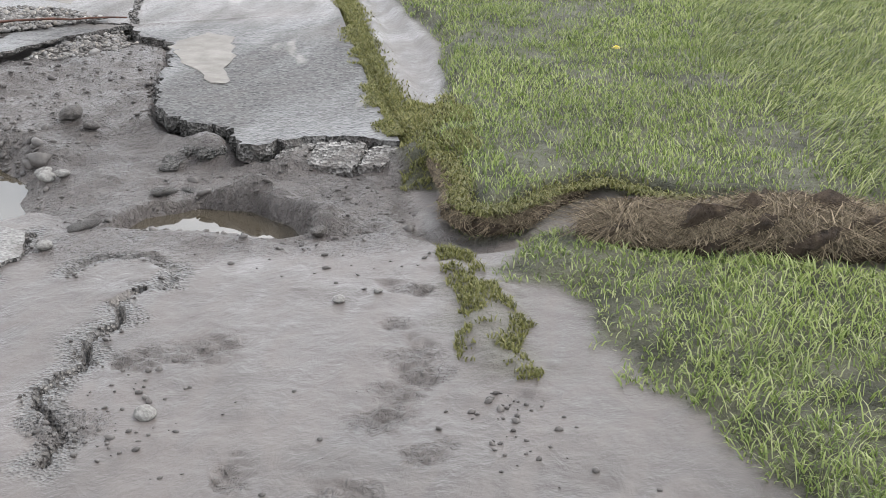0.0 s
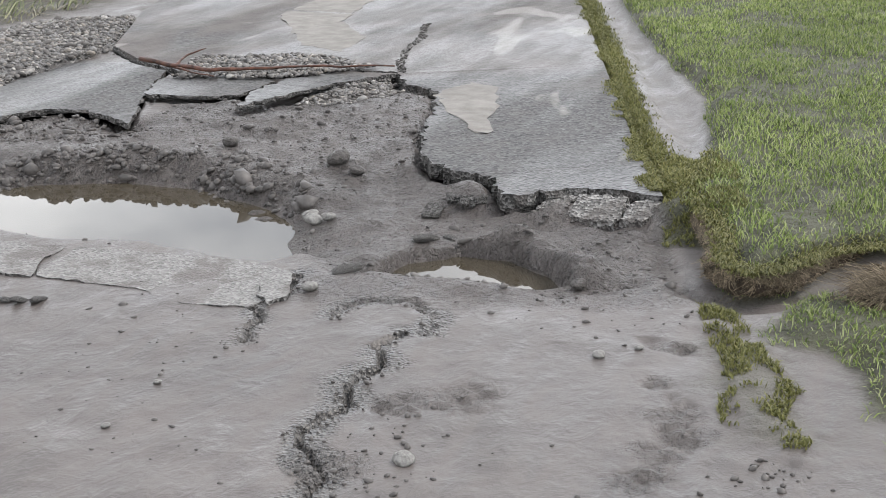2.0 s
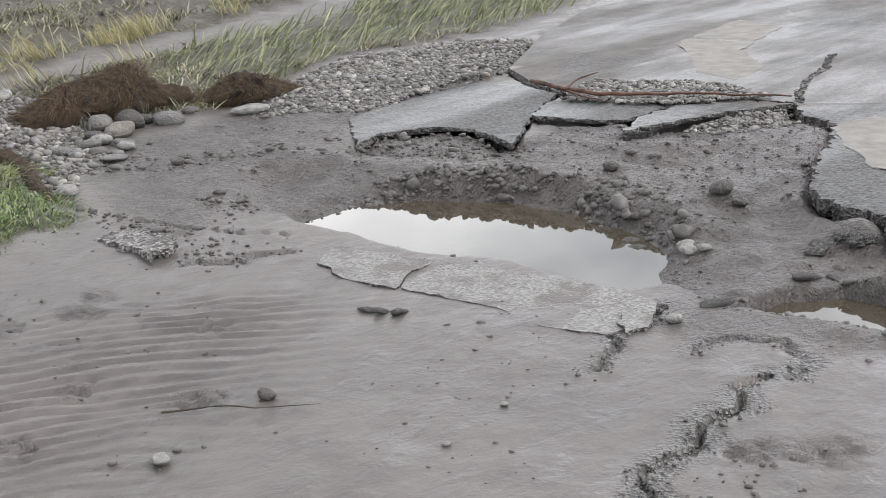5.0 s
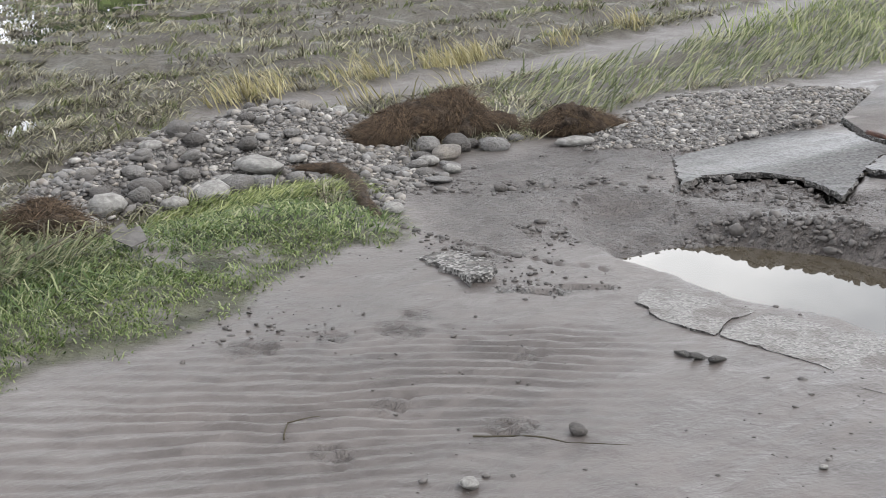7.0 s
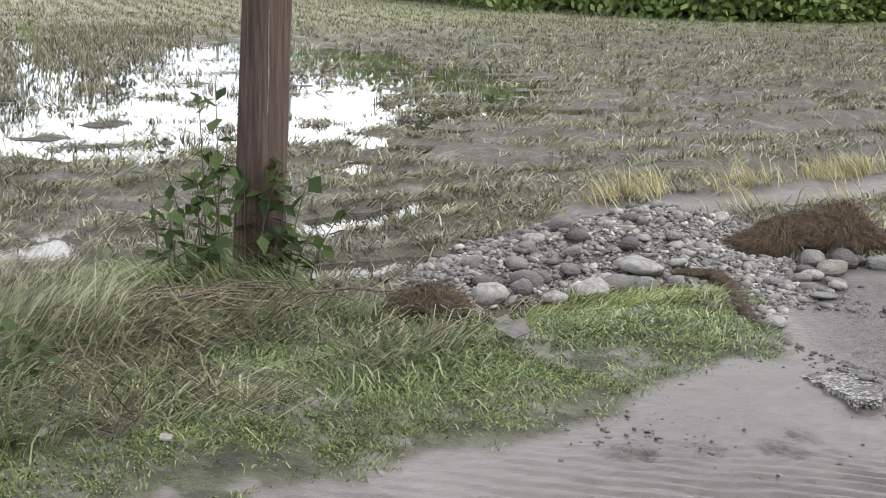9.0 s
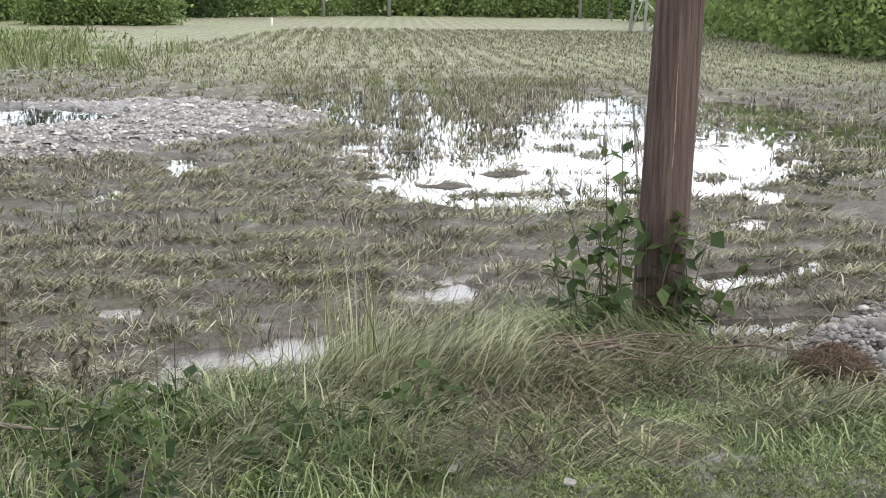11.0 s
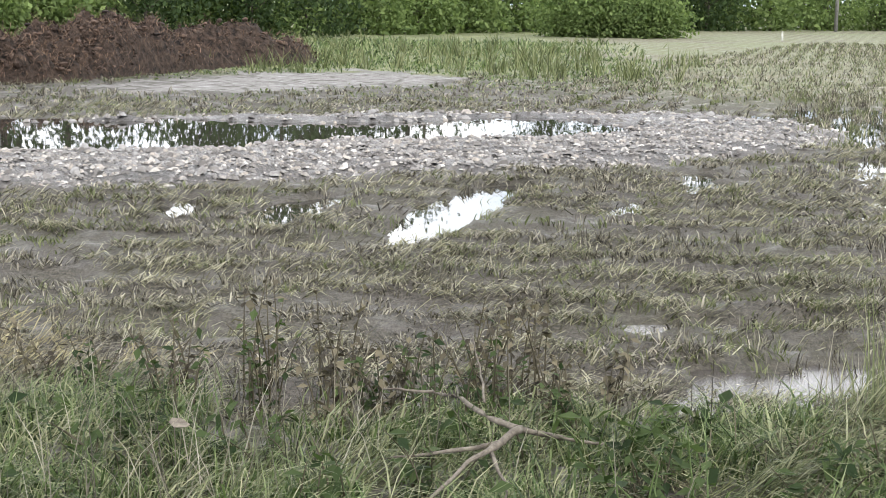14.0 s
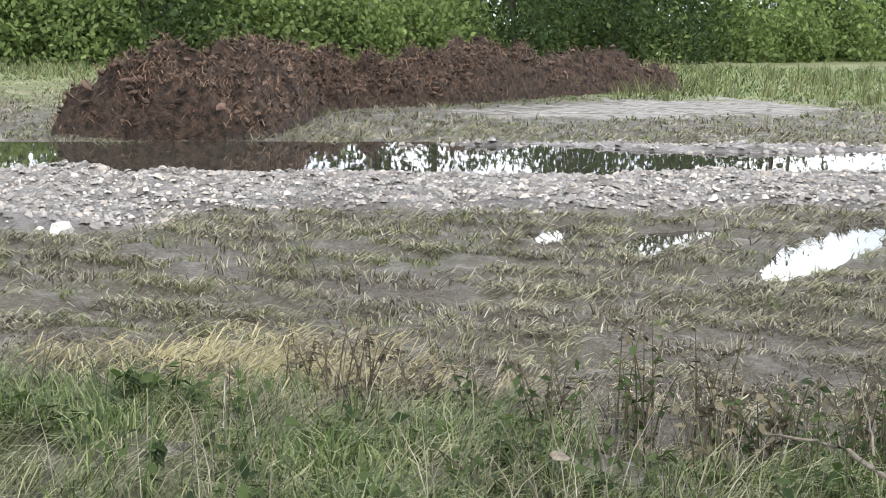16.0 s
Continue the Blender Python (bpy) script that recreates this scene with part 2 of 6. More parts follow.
def wood_pole_material():
    n = Nodes("weathered_creosoted_wood")
    grain = n.noise(7, 8, 0.7, n.place((6, 6, 0.22)))
    col = n.ramp(grain, (0.32, (0.016, 0.010, 0.008)), (0.5, (0.052, 0.033, 0.026)), (0.7, (0.105, 0.078, 0.06)))
    col = n.mix(n.ramp(n.noise(2.5, 4, 0.5, n.place((3, 3, 0.4))), (0.45, 0.0), (0.7, 0.6)), col, (0.085, 0.062, 0.052))
    return n.done(col, 0.75, n.bump(grain, 0.8, 0.012), 0.25)


def fibre_material(name, dark, light):
    n = Nodes(name)
    col = n.ramp(n.island(), (0.0, dark), (0.75, light), (1.0, tuple(min(1, c * 1.5) for c in light)))
    return n.done(col, 0.8, None, 0.2)


def plain_material(name, a, b, scale, rough=0.8, bump=0.5, dist=0.02):
    n = Nodes(name)
    v = n.noise(scale, 6, 0.65)
    return n.done(n.mix(n.ramp(v, (0.35, 0.0), (0.65, 1.0)), a, b), rough, n.bump(v, bump, dist), 0.3)


def leaf_material(name, dark, light):
    n = Nodes(name)
    col = n.mix(n.island(), dark, light)
    n.glow_through(n.mix(1.0, col, (1.4, 1.5, 1.0), "MULTIPLY"), 0.35)
    return n.done(col, 0.7, None, 0.12)


M_GROUND = ground_material()
M_SILTED = asphalt_material("silt_covered_asphalt", 0.26)
M_ASPHALT, M_PALE, M_BROKEN = asphalt_material(cover=0.05), pale_slab_material(), broken_material()
M_BLOCK = broken_material("broken_asphalt_block", 0.085, 1.5)
M_RUBBLE = broken_material("pale_broken_asphalt", 0.8, 1.7)
M_WATER = water_material("muddy_water", (0.05, 0.042, 0.03))
M_FLOOD = water_material("field_flood_water", (0.035, 0.032, 0.026))
M_FILM = Nodes("silty_water_film").done((0.068, 0.06, 0.054), 0.25, None, 0.35)
M_LAWN = blade_material("lawn_blades", (0.055, 0.08, 0.023), (0.165, 0.22, 0.058), (0.29, 0.345, 0.12), (0.4, 0.41, 0.23))
M_MATTED = blade_material("matted_verge_blades", (0.025, 0.038, 0.012), (0.09, 0.128, 0.036), (0.185, 0.235, 0.08), (0.33, 0.35, 0.2))
M_RIMGRASS = blade_material("rim_grass", (0.055, 0.07, 0.022), (0.165, 0.2, 0.062), (0.38, 0.4, 0.19))
M_MOSS = blade_material("mossy_blades", (0.055, 0.056, 0.02), (0.155, 0.155, 0.05), (0.25, 0.24, 0.105))
M_VERGE = blade_material("verge_blades", (0.018, 0.03, 0.01), (0.075, 0.118, 0.036), (0.155, 0.21, 0.075), (0.38, 0.39, 0.23))
M_LODGED = blade_material("flattened_blades", (0.035, 0.042, 0.018), (0.15, 0.175, 0.08), (0.42, 0.41, 0.26))
M_STRAW = blade_material("stubble_straw", (0.028, 0.024, 0.02), (0.1, 0.09, 0.07), (0.23, 0.21, 0.165), (0.46, 0.43, 0.35), rough=0.7)
M_LAIDSTRAW = blade_material("laid_straw", (0.035, 0.032, 0.02), (0.135, 0.13, 0.078), (0.27, 0.26, 0.17), (0.5, 0.48, 0.36), rough=0.7)
M_PALESTRAW = blade_material("pale_straw", (0.16, 0.14, 0.075), (0.34, 0.3, 0.17), (0.52, 0.47, 0.3), rough=0.7)
M_SHOOT = blade_material("green_shoots", (0.05, 0.06, 0.024), (0.12, 0.14, 0.058), (0.24, 0.25, 0.13))
M_DRYWEED = blade_material("dead_weed", (0.03, 0.024, 0.016), (0.092, 0.08, 0.053), (0.22, 0.19, 0.125), rough=0.8)
M_GRAVEL, M_STONE = stone_material("loose_gravel", False, 1.3), stone_material("river_stone", True)
M_SHINGLE = stone_material("pale_shingle", False, 1.95, 0.5)
M_POLE = wood_pole_material()
M_ROOTS = fibre_material("matted_roots", (0.014, 0.01, 0.007), (0.1, 0.07, 0.046))
M_ROOTS_PALE = fibre_material("pale_matted_roots", (0.045, 0.036, 0.025), (0.2, 0.16, 0.11))
M_EARTH = plain_material("torn_earth", (0.02, 0.014, 0.01), (0.075, 0.054, 0.037), 25, 0.9, 1.0, 0.04)
M_DUNG = plain_material("rotted_dung", (0.008, 0.0055, 0.004), (0.085, 0.056, 0.04), 7, 0.9, 1.0, 0.2)
M_DUNGCLOD = fibre_material("dung_clods", (0.012, 0.008, 0.006), (0.085, 0.057, 0.043))
M_DUNGBITS = fibre_material("dung_straw", (0.014, 0.009, 0.006), (0.15, 0.1, 0.07))
M_LEAF = leaf_material("tree_leaves", (0.02, 0.034, 0.014), (0.05, 0.078, 0.03))
M_LEAF2 = leaf_material("shrub_leaves", (0.065, 0.098, 0.034), (0.175, 0.23, 0.085))
M_WEED = leaf_material("weed_leaves", (0.02, 0.034, 0.014), (0.068, 0.096, 0.036))
M_BARK = plain_material("bark", (0.03, 0.024, 0.018), (0.09, 0.075, 0.06), 8)
M_ROOTWOOD = plain_material("red_brown_root", (0.03, 0.015, 0.01), (0.12, 0.052, 0.034), 20, 0.5)
M_TWIG = plain_material("grey_dead_branch", (0.09, 0.075, 0.06), (0.2, 0.175, 0.14), 30)
M_DEADSTALK = plain_material("dead_brown_stalk", (0.05, 0.037, 0.028), (0.16, 0.125, 0.095), 30)
M_CONCRETE = plain_material("weathered_concrete", (0.14, 0.135, 0.128), (0.24, 0.232, 0.22), 9)
M_STEEL = plain_material("galvanised_steel", (0.3, 0.3, 0.3), (0.42, 0.42, 0.42), 9, 0.5)
M_DRIED = plain_material("dried_pale_silt", (0.15, 0.14, 0.127), (0.215, 0.203, 0.186), 12, 0.8, 0.3, 0.01)
M_PAPER = plain_material("grey_torn_card", (0.06, 0.056, 0.052), (0.12, 0.113, 0.107), 14, 0.7, 0.3, 0.01)
M_WHITE = plain_material("white_plastic", (0.4, 0.4, 0.37), (0.55, 0.54, 0.5), 20, 0.5, 0.1, 0.005)
M_YELLOW = plain_material("yellow_petals", (0.6, 0.45, 0.02), (0.75, 0.6, 0.05), 60, 0.6, 0.1, 0.002)

# ---- plan of the place (metres) ----
def vnoise(x, y, seed=0):
    """Smooth value noise on a unit lattice, 0 to 1."""
    xi, yi = np.floor(x), np.floor(y)
    u, v = x - xi, y - yi
    u, v = u * u * (3 - 2 * u), v * v * (3 - 2 * v)

    def corner(a, b):
        s = np.sin(a * 127.1 + b * 311.7 + seed * 74.7) * 43758.5453
        return s - np.floor(s)
    top = corner(xi, yi) * (1 - u) + corner(xi + 1, yi) * u
    low = corner(xi, yi + 1) * (1 - u) + corner(xi + 1, yi + 1) * u
    return top * (1 - v) + low * v


def fbm(x, y, scale, octaves=4, seed=0):
    total, amp, norm = 0, 1.0, 0.0
    for k in range(octaves):
        total = total + amp * vnoise(x * scale + 13.7 * k, y * scale - 7.3 * k, seed + k)
        norm, amp, scale = norm + amp, amp * 0.5, scale * 2.03
    return total / norm


def inside(poly, x, y, wobble=0.0, scale=3.0):
    """Signed distance to a polygon, positive inside, with an uneven border."""
    x, y = np.asarray(x, float), np.asarray(y, float)
    best, odd = np.full(x.shape, 1e9), np.zeros(x.shape, bool)
    for (ax, ay), (bx, by) in zip(poly, poly[1:] + poly[:1]):
        dx, dy = bx - ax, by - ay
        t = np.clip(((x - ax) * dx + (y - ay) * dy) / (dx * dx + dy * dy), 0, 1)
        best = np.minimum(best, np.hypot(x - ax - t * dx, y - ay - t * dy))
        cross = (ay > y) != (by > y)
        with np.errstate(divide="ignore", invalid="ignore"):
            odd ^= cross & (x < (bx - ax) * (y - ay) / (by - ay + 1e-12) + ax)
    d = np.where(odd, best, -best)
    if wobble:
        d = d + wobble * (fbm(x, y, scale, 4, 5) - 0.5) * 2
    return d


def along(line, x, y):
    """Distance to a polyline."""
    best = np.full(np.shape(x), 1e9)
    for (ax, ay), (bx, by) in zip(line, line[1:]):
        dx, dy = bx - ax, by - ay
        t = np.clip(((x - ax) * dx + (y - ay) * dy) / (dx * dx + dy * dy), 0, 1)
        best = np.minimum(best, np.hypot(x - ax - t * dx, y - ay - t * dy))
    return best


def ease(d, a, b):
    t = np.clip((d - a) / (b - a), 0, 1)
    return t * t * (3 - 2 * t)


ROAD_EDGE_L = [(-30, -6.5), (-8, 1.2), (1.16, 3.81), (1.9, 3.97), (2.5, 4.12), (3.1, 4.45), (3.5, 4.6), (4.2, 5.5), (5.4, 5.55), (6.9, 6.1), (8.0, 5.75), (9.1, 6.0), (10.1, 6.3), (24, 12), (60, 27)]
LAWN = [(24, 8.6), (10.2, 3.0), (7.74, 1.96), (6.70, 1.43), (5.66, 1.19), (4.98, 1.10), (4.74, 0.97), (4.55, 0.88), (4.33, 0.85), (4.23, 0.74), (4.32, 0.64), (4.5, 0.56), (4.64, 0.40), (4.52, 0.2), (4.5, 0.0), (4.46, -0.52), (4.4, -2.0), (4.0, -5), (60, -5), (60, 22)]
BARE = [(10.0, 3.1), (7.70, 2.15), (5.60, 1.30), (5.66, 1.17), (6.5, 1.42), (7.31, 1.79), (10.1, 2.95)]
LOWER = [(4.06, 0.62), (4.28, 0.54), (4.27, 0.40), (4.1, 0.33), (4.05, 0.1), (4.0, -0.49), (3.8, -2.2), (1.2, -1.2), (2.65, -0.24), (2.84, -0.16), (3.03, 0.02), (3.26, 0.14), (3.38, 0.28), (3.66, 0.37), (3.72, 0.57)]
MOSS_PATCH = [(4.03, 0.87), (4.03, 0.75), (3.81, 0.68), (3.58, 0.55), (3.44, 0.46), (3.25, 0.45), (3.12, 0.34), (3.04, 0.37), (3.19, 0.58), (3.47, 0.65), (3.70, 0.73), (3.79, 0.78)]
MOSS_CORNER = [(4.70, 1.12), (4.95, 1.19), (5.25, 1.33), (5.6, 1.47), (5.66, 1.36), (5.5, 1.25), (5.6, 1.16), (5.2, 0.98), (4.88, 0.88), (4.68, 0.92)]
MOSS_LINE = [(5.0, 1.19), (5.36, 1.36), (6.27, 1.72), (7.68, 2.24), (10.04, 3.2), (24, 8.85)]
GULLY = [(4.72, 1.08), (4.42, 0.96), (4.2, 0.85), (4.12, 0.72), (4.24, 0.57), (4.42, 0.42), (4.4, 0.2), (4.38, -0.5), (4.2, -3)]
WASH = [(3.95, 4.2), (4.5, 4.7), (5.05, 4.5), (5.3, 3.85), (5.95, 3.85), (6.05, 3.5), (6.75, 3.05), (6.45, 2.72), (6.1, 2.58), (5.65, 2.45), (5.29, 2.28), (5.06, 2.0), (4.9, 1.75), (5.05, 1.45), (5.03, 1.2), (4.5, 1.0), (4.1, 0.95), (3.9, 1.25), (3.88, 1.6), (3.85, 2.05), (4.08, 2.3), (4.08, 2.8), (4.03, 3.3)]
PUDDLE_A = [(4.26, 4.02), (4.51, 3.99), (4.72, 3.86), (4.88, 3.52), (4.89, 3.19), (4.76, 2.79), (4.56, 2.59), (4.37, 2.50), (4.10, 2.31), (4.05, 2.36), (4.09, 2.78), (4.03, 3.19), (4.08, 3.58), (4.08, 3.78)]
HOLE_B = [(4.14, 1.97), (4.31, 1.93), (4.45, 1.80), (4.46, 1.62), (4.38, 1.50), (4.24, 1.34), (4.19, 1.33), (4.15, 1.46), (4.13, 1.66), (4.06, 1.83), (4.06, 1.95)]
VERGE = [(-30, -6.0), (-8, 1.6), (-0.5, 3.55), (1.1, 3.78), (1.37, 3.85), (1.83, 3.96), (2.15, 3.99), (2.48, 4.12), (2.69, 4.30), (3.11, 4.45), (3.50, 4.57), (3.68, 4.76), (3.72, 5.15), (3.82, 5.5), (3.57, 5.75), (3.20, 5.78), (2.75, 5.62), (2.3, 5.95), (1.9, 6.6), (1.3, 6.4), (0.6, 5.9), (-0.4, 5.7), (-1.5, 5.4), (-3.5, 5.3), (-30, -2)]
GRAVEL_BANK = [(2.30, 6.02), (2.75, 6.45), (3.14, 6.9), (3.67, 7.22), (4.21, 7.46), (4.69, 7.55), (4.96, 7.09), (5.03, 6.6), (4.6, 6.0), (4.3, 5.3), (3.75, 5.0), (3.75, 5.6), (3.2, 5.72), (2.69, 5.63)]
GRAVEL_FAN = [(5.3, 5.45), (5.6, 5.75), (6.2, 5.95), (6.94, 6.24), (7.74, 5.96), (8.06, 5.37), (6.81, 4.80), (6.44, 4.75), (5.99, 4.90), (5.6, 5.05)]
GRAVEL_PATCH = [(6.25, 4.15), (6.75, 4.3), (7.0, 3.8), (6.85, 3.2), (6.5, 3.45), (6.35, 3.8)]
TUSSOCK = [(5.45, 6.05), (5.87, 6.55), (6.34, 7.4), (7.67, 8.3), (8.63, 8.6), (9.6, 8.3), (24, 14.5), (24, 12.4), (10.1, 6.45), (9.09, 6.15), (7.84, 6.15), (7.02, 6.42), (6.02, 6.0)]
FLOOD = [(1.5, 23.5), (3.4, 25.5), (5.3, 25.5), (6.8, 23.8), (8.2, 21.0), (8.7, 17), (8.2, 14.8), (6.6, 13.4), (5.2, 12.6), (4.4, 11.4), (3.1, 11.0), (2.1, 10.9), (1.3, 11.6), (1.0, 12.9), (1.6, 17.5), (0.9, 21.3)]
POOLS = [
    [(2.53, 7.79), (2.93, 8.24), (3.70, 8.42), (3.59, 8.14), (2.69, 7.58)],
    [(2.16, 6.70), (2.43, 6.96), (2.76, 7.00), (3.01, 6.93), (2.5, 6.45)],
    [(3.2, 9.8), (3.95, 10.2), (3.8, 9.8)],
    [(-0.32, 6.80), (0.46, 6.90), (0.36, 5.87), (-0.34, 5.95)],
    [(0.88, 8.01), (1.42, 8.35), (1.27, 7.41), (0.93, 7.28)],
    [(-0.71, 7.6), (0.57, 7.95), (0.5, 7.65), (-0.6, 7.3)],
    [(-2.38, 9.91), (-2.39, 11.64), (-2.13, 12.97), (-1.83, 13.21), (-1.81, 12.04), (-2.02, 10.46), (-2.20, 9.93)],
    [(-3.70, 10.87), (-3.51, 11.52), (-3.3, 12.1), (-3.15, 11.6), (-3.22, 10.91), (-3.35, 10.20)],
    [(-4.40, 10.82), (-4.31, 11.54), (-4.02, 10.47), (-4.15, 10.28)],
    [(-1.01, 11.95), (-0.75, 12.33), (-0.68, 11.74), (-0.96, 11.62)],
    [(-0.42, 14.28), (-0.11, 14.81), (-0.05, 13.84), (-0.32, 12.95)],
]
SHINGLE = [(-7.9, 8.6), (-7.1, 9.3), (-7.3, 10.6), (-6.4, 11.25), (-4.9, 12.1), (-3.5, 13.0), (-2.4, 13.6), (-0.8, 15.0), (0.54, 16.6), (1.81, 18.8), (1.7, 20.6), (-0.1, 21.9), (-2.2, 21.8), (-4.3, 20.6), (-6.3, 19.5), (-7.4, 18.9), (-8.4, 17.9), (-11.5, 14.9), (-17, 13.5), (-17, 6)]
SHINGLE_POOL = [(-15.5, 13.4), (-13, 12.4), (-11, 12.3), (-9.9, 12.5), (-8.4, 13.2), (-7.4, 13.8), (-5.6, 14.7), (-4.4, 16.0), (-3.2, 16.7), (-2.3, 17.1), (-0.9, 18.6), (-1.6, 20.2), (-3.0, 20.1), (-4.0, 19.3), (-5.1, 18.5), (-6.8, 18.3), (-8.3, 17.6), (-9.9, 16.7), (-12.2, 15.2)]
PALE_MUD = [(-11.0, 24.4), (-11.2, 28), (-10.4, 32), (-7.4, 35), (-5.6, 33), (-5.0, 29), (-7.2, 26), (-9.5, 24.3)]
MUD_TRACK = [(4.6, 7.7), (5.68, 7.82), (6.75, 7.95), (7.88, 8.12), (9.5, 8.6), (12.8, 9.6), (20, 12.6)]
RUTS = [[(8.0, 12.95), (8.9, 13.1), (10.5, 13.7), (12.0, 14.8)], [(9.4, 12.45), (10.4, 12.95), (11.4, 13.8), (12.2, 14.4)], [(5.8, 12.9), (7.0, 12.8), (8.2, 13.0)]]
FIELD_TRACK = [(-1, 27.5), (4.9, 9.8), (6.3, 8.9), (9.5, 9.8), (14, 12)]
CRACK = [(3.44, 1.57), (3.32, 1.60), (3.23, 1.53), (3.07, 1.56), (2.95, 1.50), (2.86, 1.52), (2.74, 1.53), (2.63, 1.44), (2.55, 1.37), (2.42, 1.36)]
CRACK_LEFT = [(3.79, 2.10), (3.62, 2.07), (3.52, 2.10), (3.42, 2.03), (3.22, 1.99)]
CRACK_STEP = [(3.60, 4.36), (3.65, 4.1), (3.68, 3.95), (3.76, 3.7)]
CRACK_WEST = [(3.62, 3.52), (3.5, 3.62), (3.42, 3.6), (3.33, 3.75)]
ARC = [(3.51, 1.83), (3.65, 1.79), (3.70, 1.66), (3.60, 1.54), (3.47, 1.52)]
SCUFFS = [(3.08, 1.23, 0.10), (2.99, 1.38, 0.08), (2.82, 0.68, 0.07), (2.95, 0.7, 0.06), (2.6, 1.4, 0.09), (3.35, 0.8, 0.05), (2.65, 0.55, 0.06), (2.55, 3.7, 0.09), (2.75, 3.62, 0.08), (2.9, 3.72, 0.07), (2.3, 3.75, 0.08)]
FOOTPRINTS = [(2.47, 0.93, 15), (2.44, 0.66, 60), (3.05, 0.66, 30), (3.2, 0.7, 20), (3.62, 0.83, 70), (2.35, 3.1, 40), (2.5, 2.75, 10), (2.0, 2.9, 60), (2.9, 3.15, 30)]
SLAB_R = [(6.57, 3.01), (6.41, 2.73), (6.13, 2.61), (5.65, 2.48), (5.29, 2.32), (5.06, 2.10), (5.05, 1.93), (4.84, 1.80), (4.86, 1.69), (4.95, 1.64), (5.0, 1.52), (5.03, 1.36), (5.0, 1.22),
          (5.90, 1.60), (7.30, 2.15), (10.04, 3.22), (24, 8.8), (50, 19.3), (49, 22), (23, 11.4), (10.1, 6.3), (8.06, 5.55), (6.95, 5.0), (6.62, 4.6), (6.5, 4.34), (6.42, 4.1), (6.5, 3.75), (6.72, 3.45), (6.78, 3.12)]
SLAB_W = [(5.02, 4.46), (5.25, 4.53), (5.51, 4.39), (5.54, 4.19), (5.33, 3.80), (5.75, 4.02), (6.17, 4.22), (6.46, 4.33), (6.58, 4.62), (6.9, 5.0), (6.1, 5.0), (5.5, 4.95)]
SLAB_2 = [(5.86, 4.06), (5.89, 3.81), (6.02, 3.62), (6.38, 3.62), (6.46, 3.8), (6.38, 4.08), (6.2, 4.2)]
SLAB_3 = [(5.74, 3.46), (6.05, 3.38), (6.35, 3.30), (6.74, 3.10), (6.70, 3.40), (6.40, 3.56), (6.06, 3.58)]
SLAB_PALE = [(3.79, 2.95), (3.83, 2.59), (3.86, 2.3), (3.80, 2.12), (3.57, 2.08), (3.47, 2.11), (3.43, 2.30), (3.50, 2.56), (3.49, 2.90), (3.62, 2.94)]
SLAB_PALE_W = [(3.48, 2.92), (3.60, 2.97), (3.77, 2.99), (3.76, 3.2), (3.73, 3.42), (3.56, 3.34), (3.47, 3.15)]
SLAB_LIP = [(4.95, 4.5), (5.25, 4.6), (5.6, 4.5), (5.66, 4.15), (5.4, 3.72), (5.1, 3.85)]
SILT_LUMPS = [(3.45, 4.1), (3.7, 4.7), (4.0, 5.3), (5.3, 5.6), (5.6, 5.0), (5.2, 4.6), (4.6, 4.5), (4.0, 4.1)]
WATER_A, WATER_B, WATER_FIELD = -0.12, -0.115, -0.055


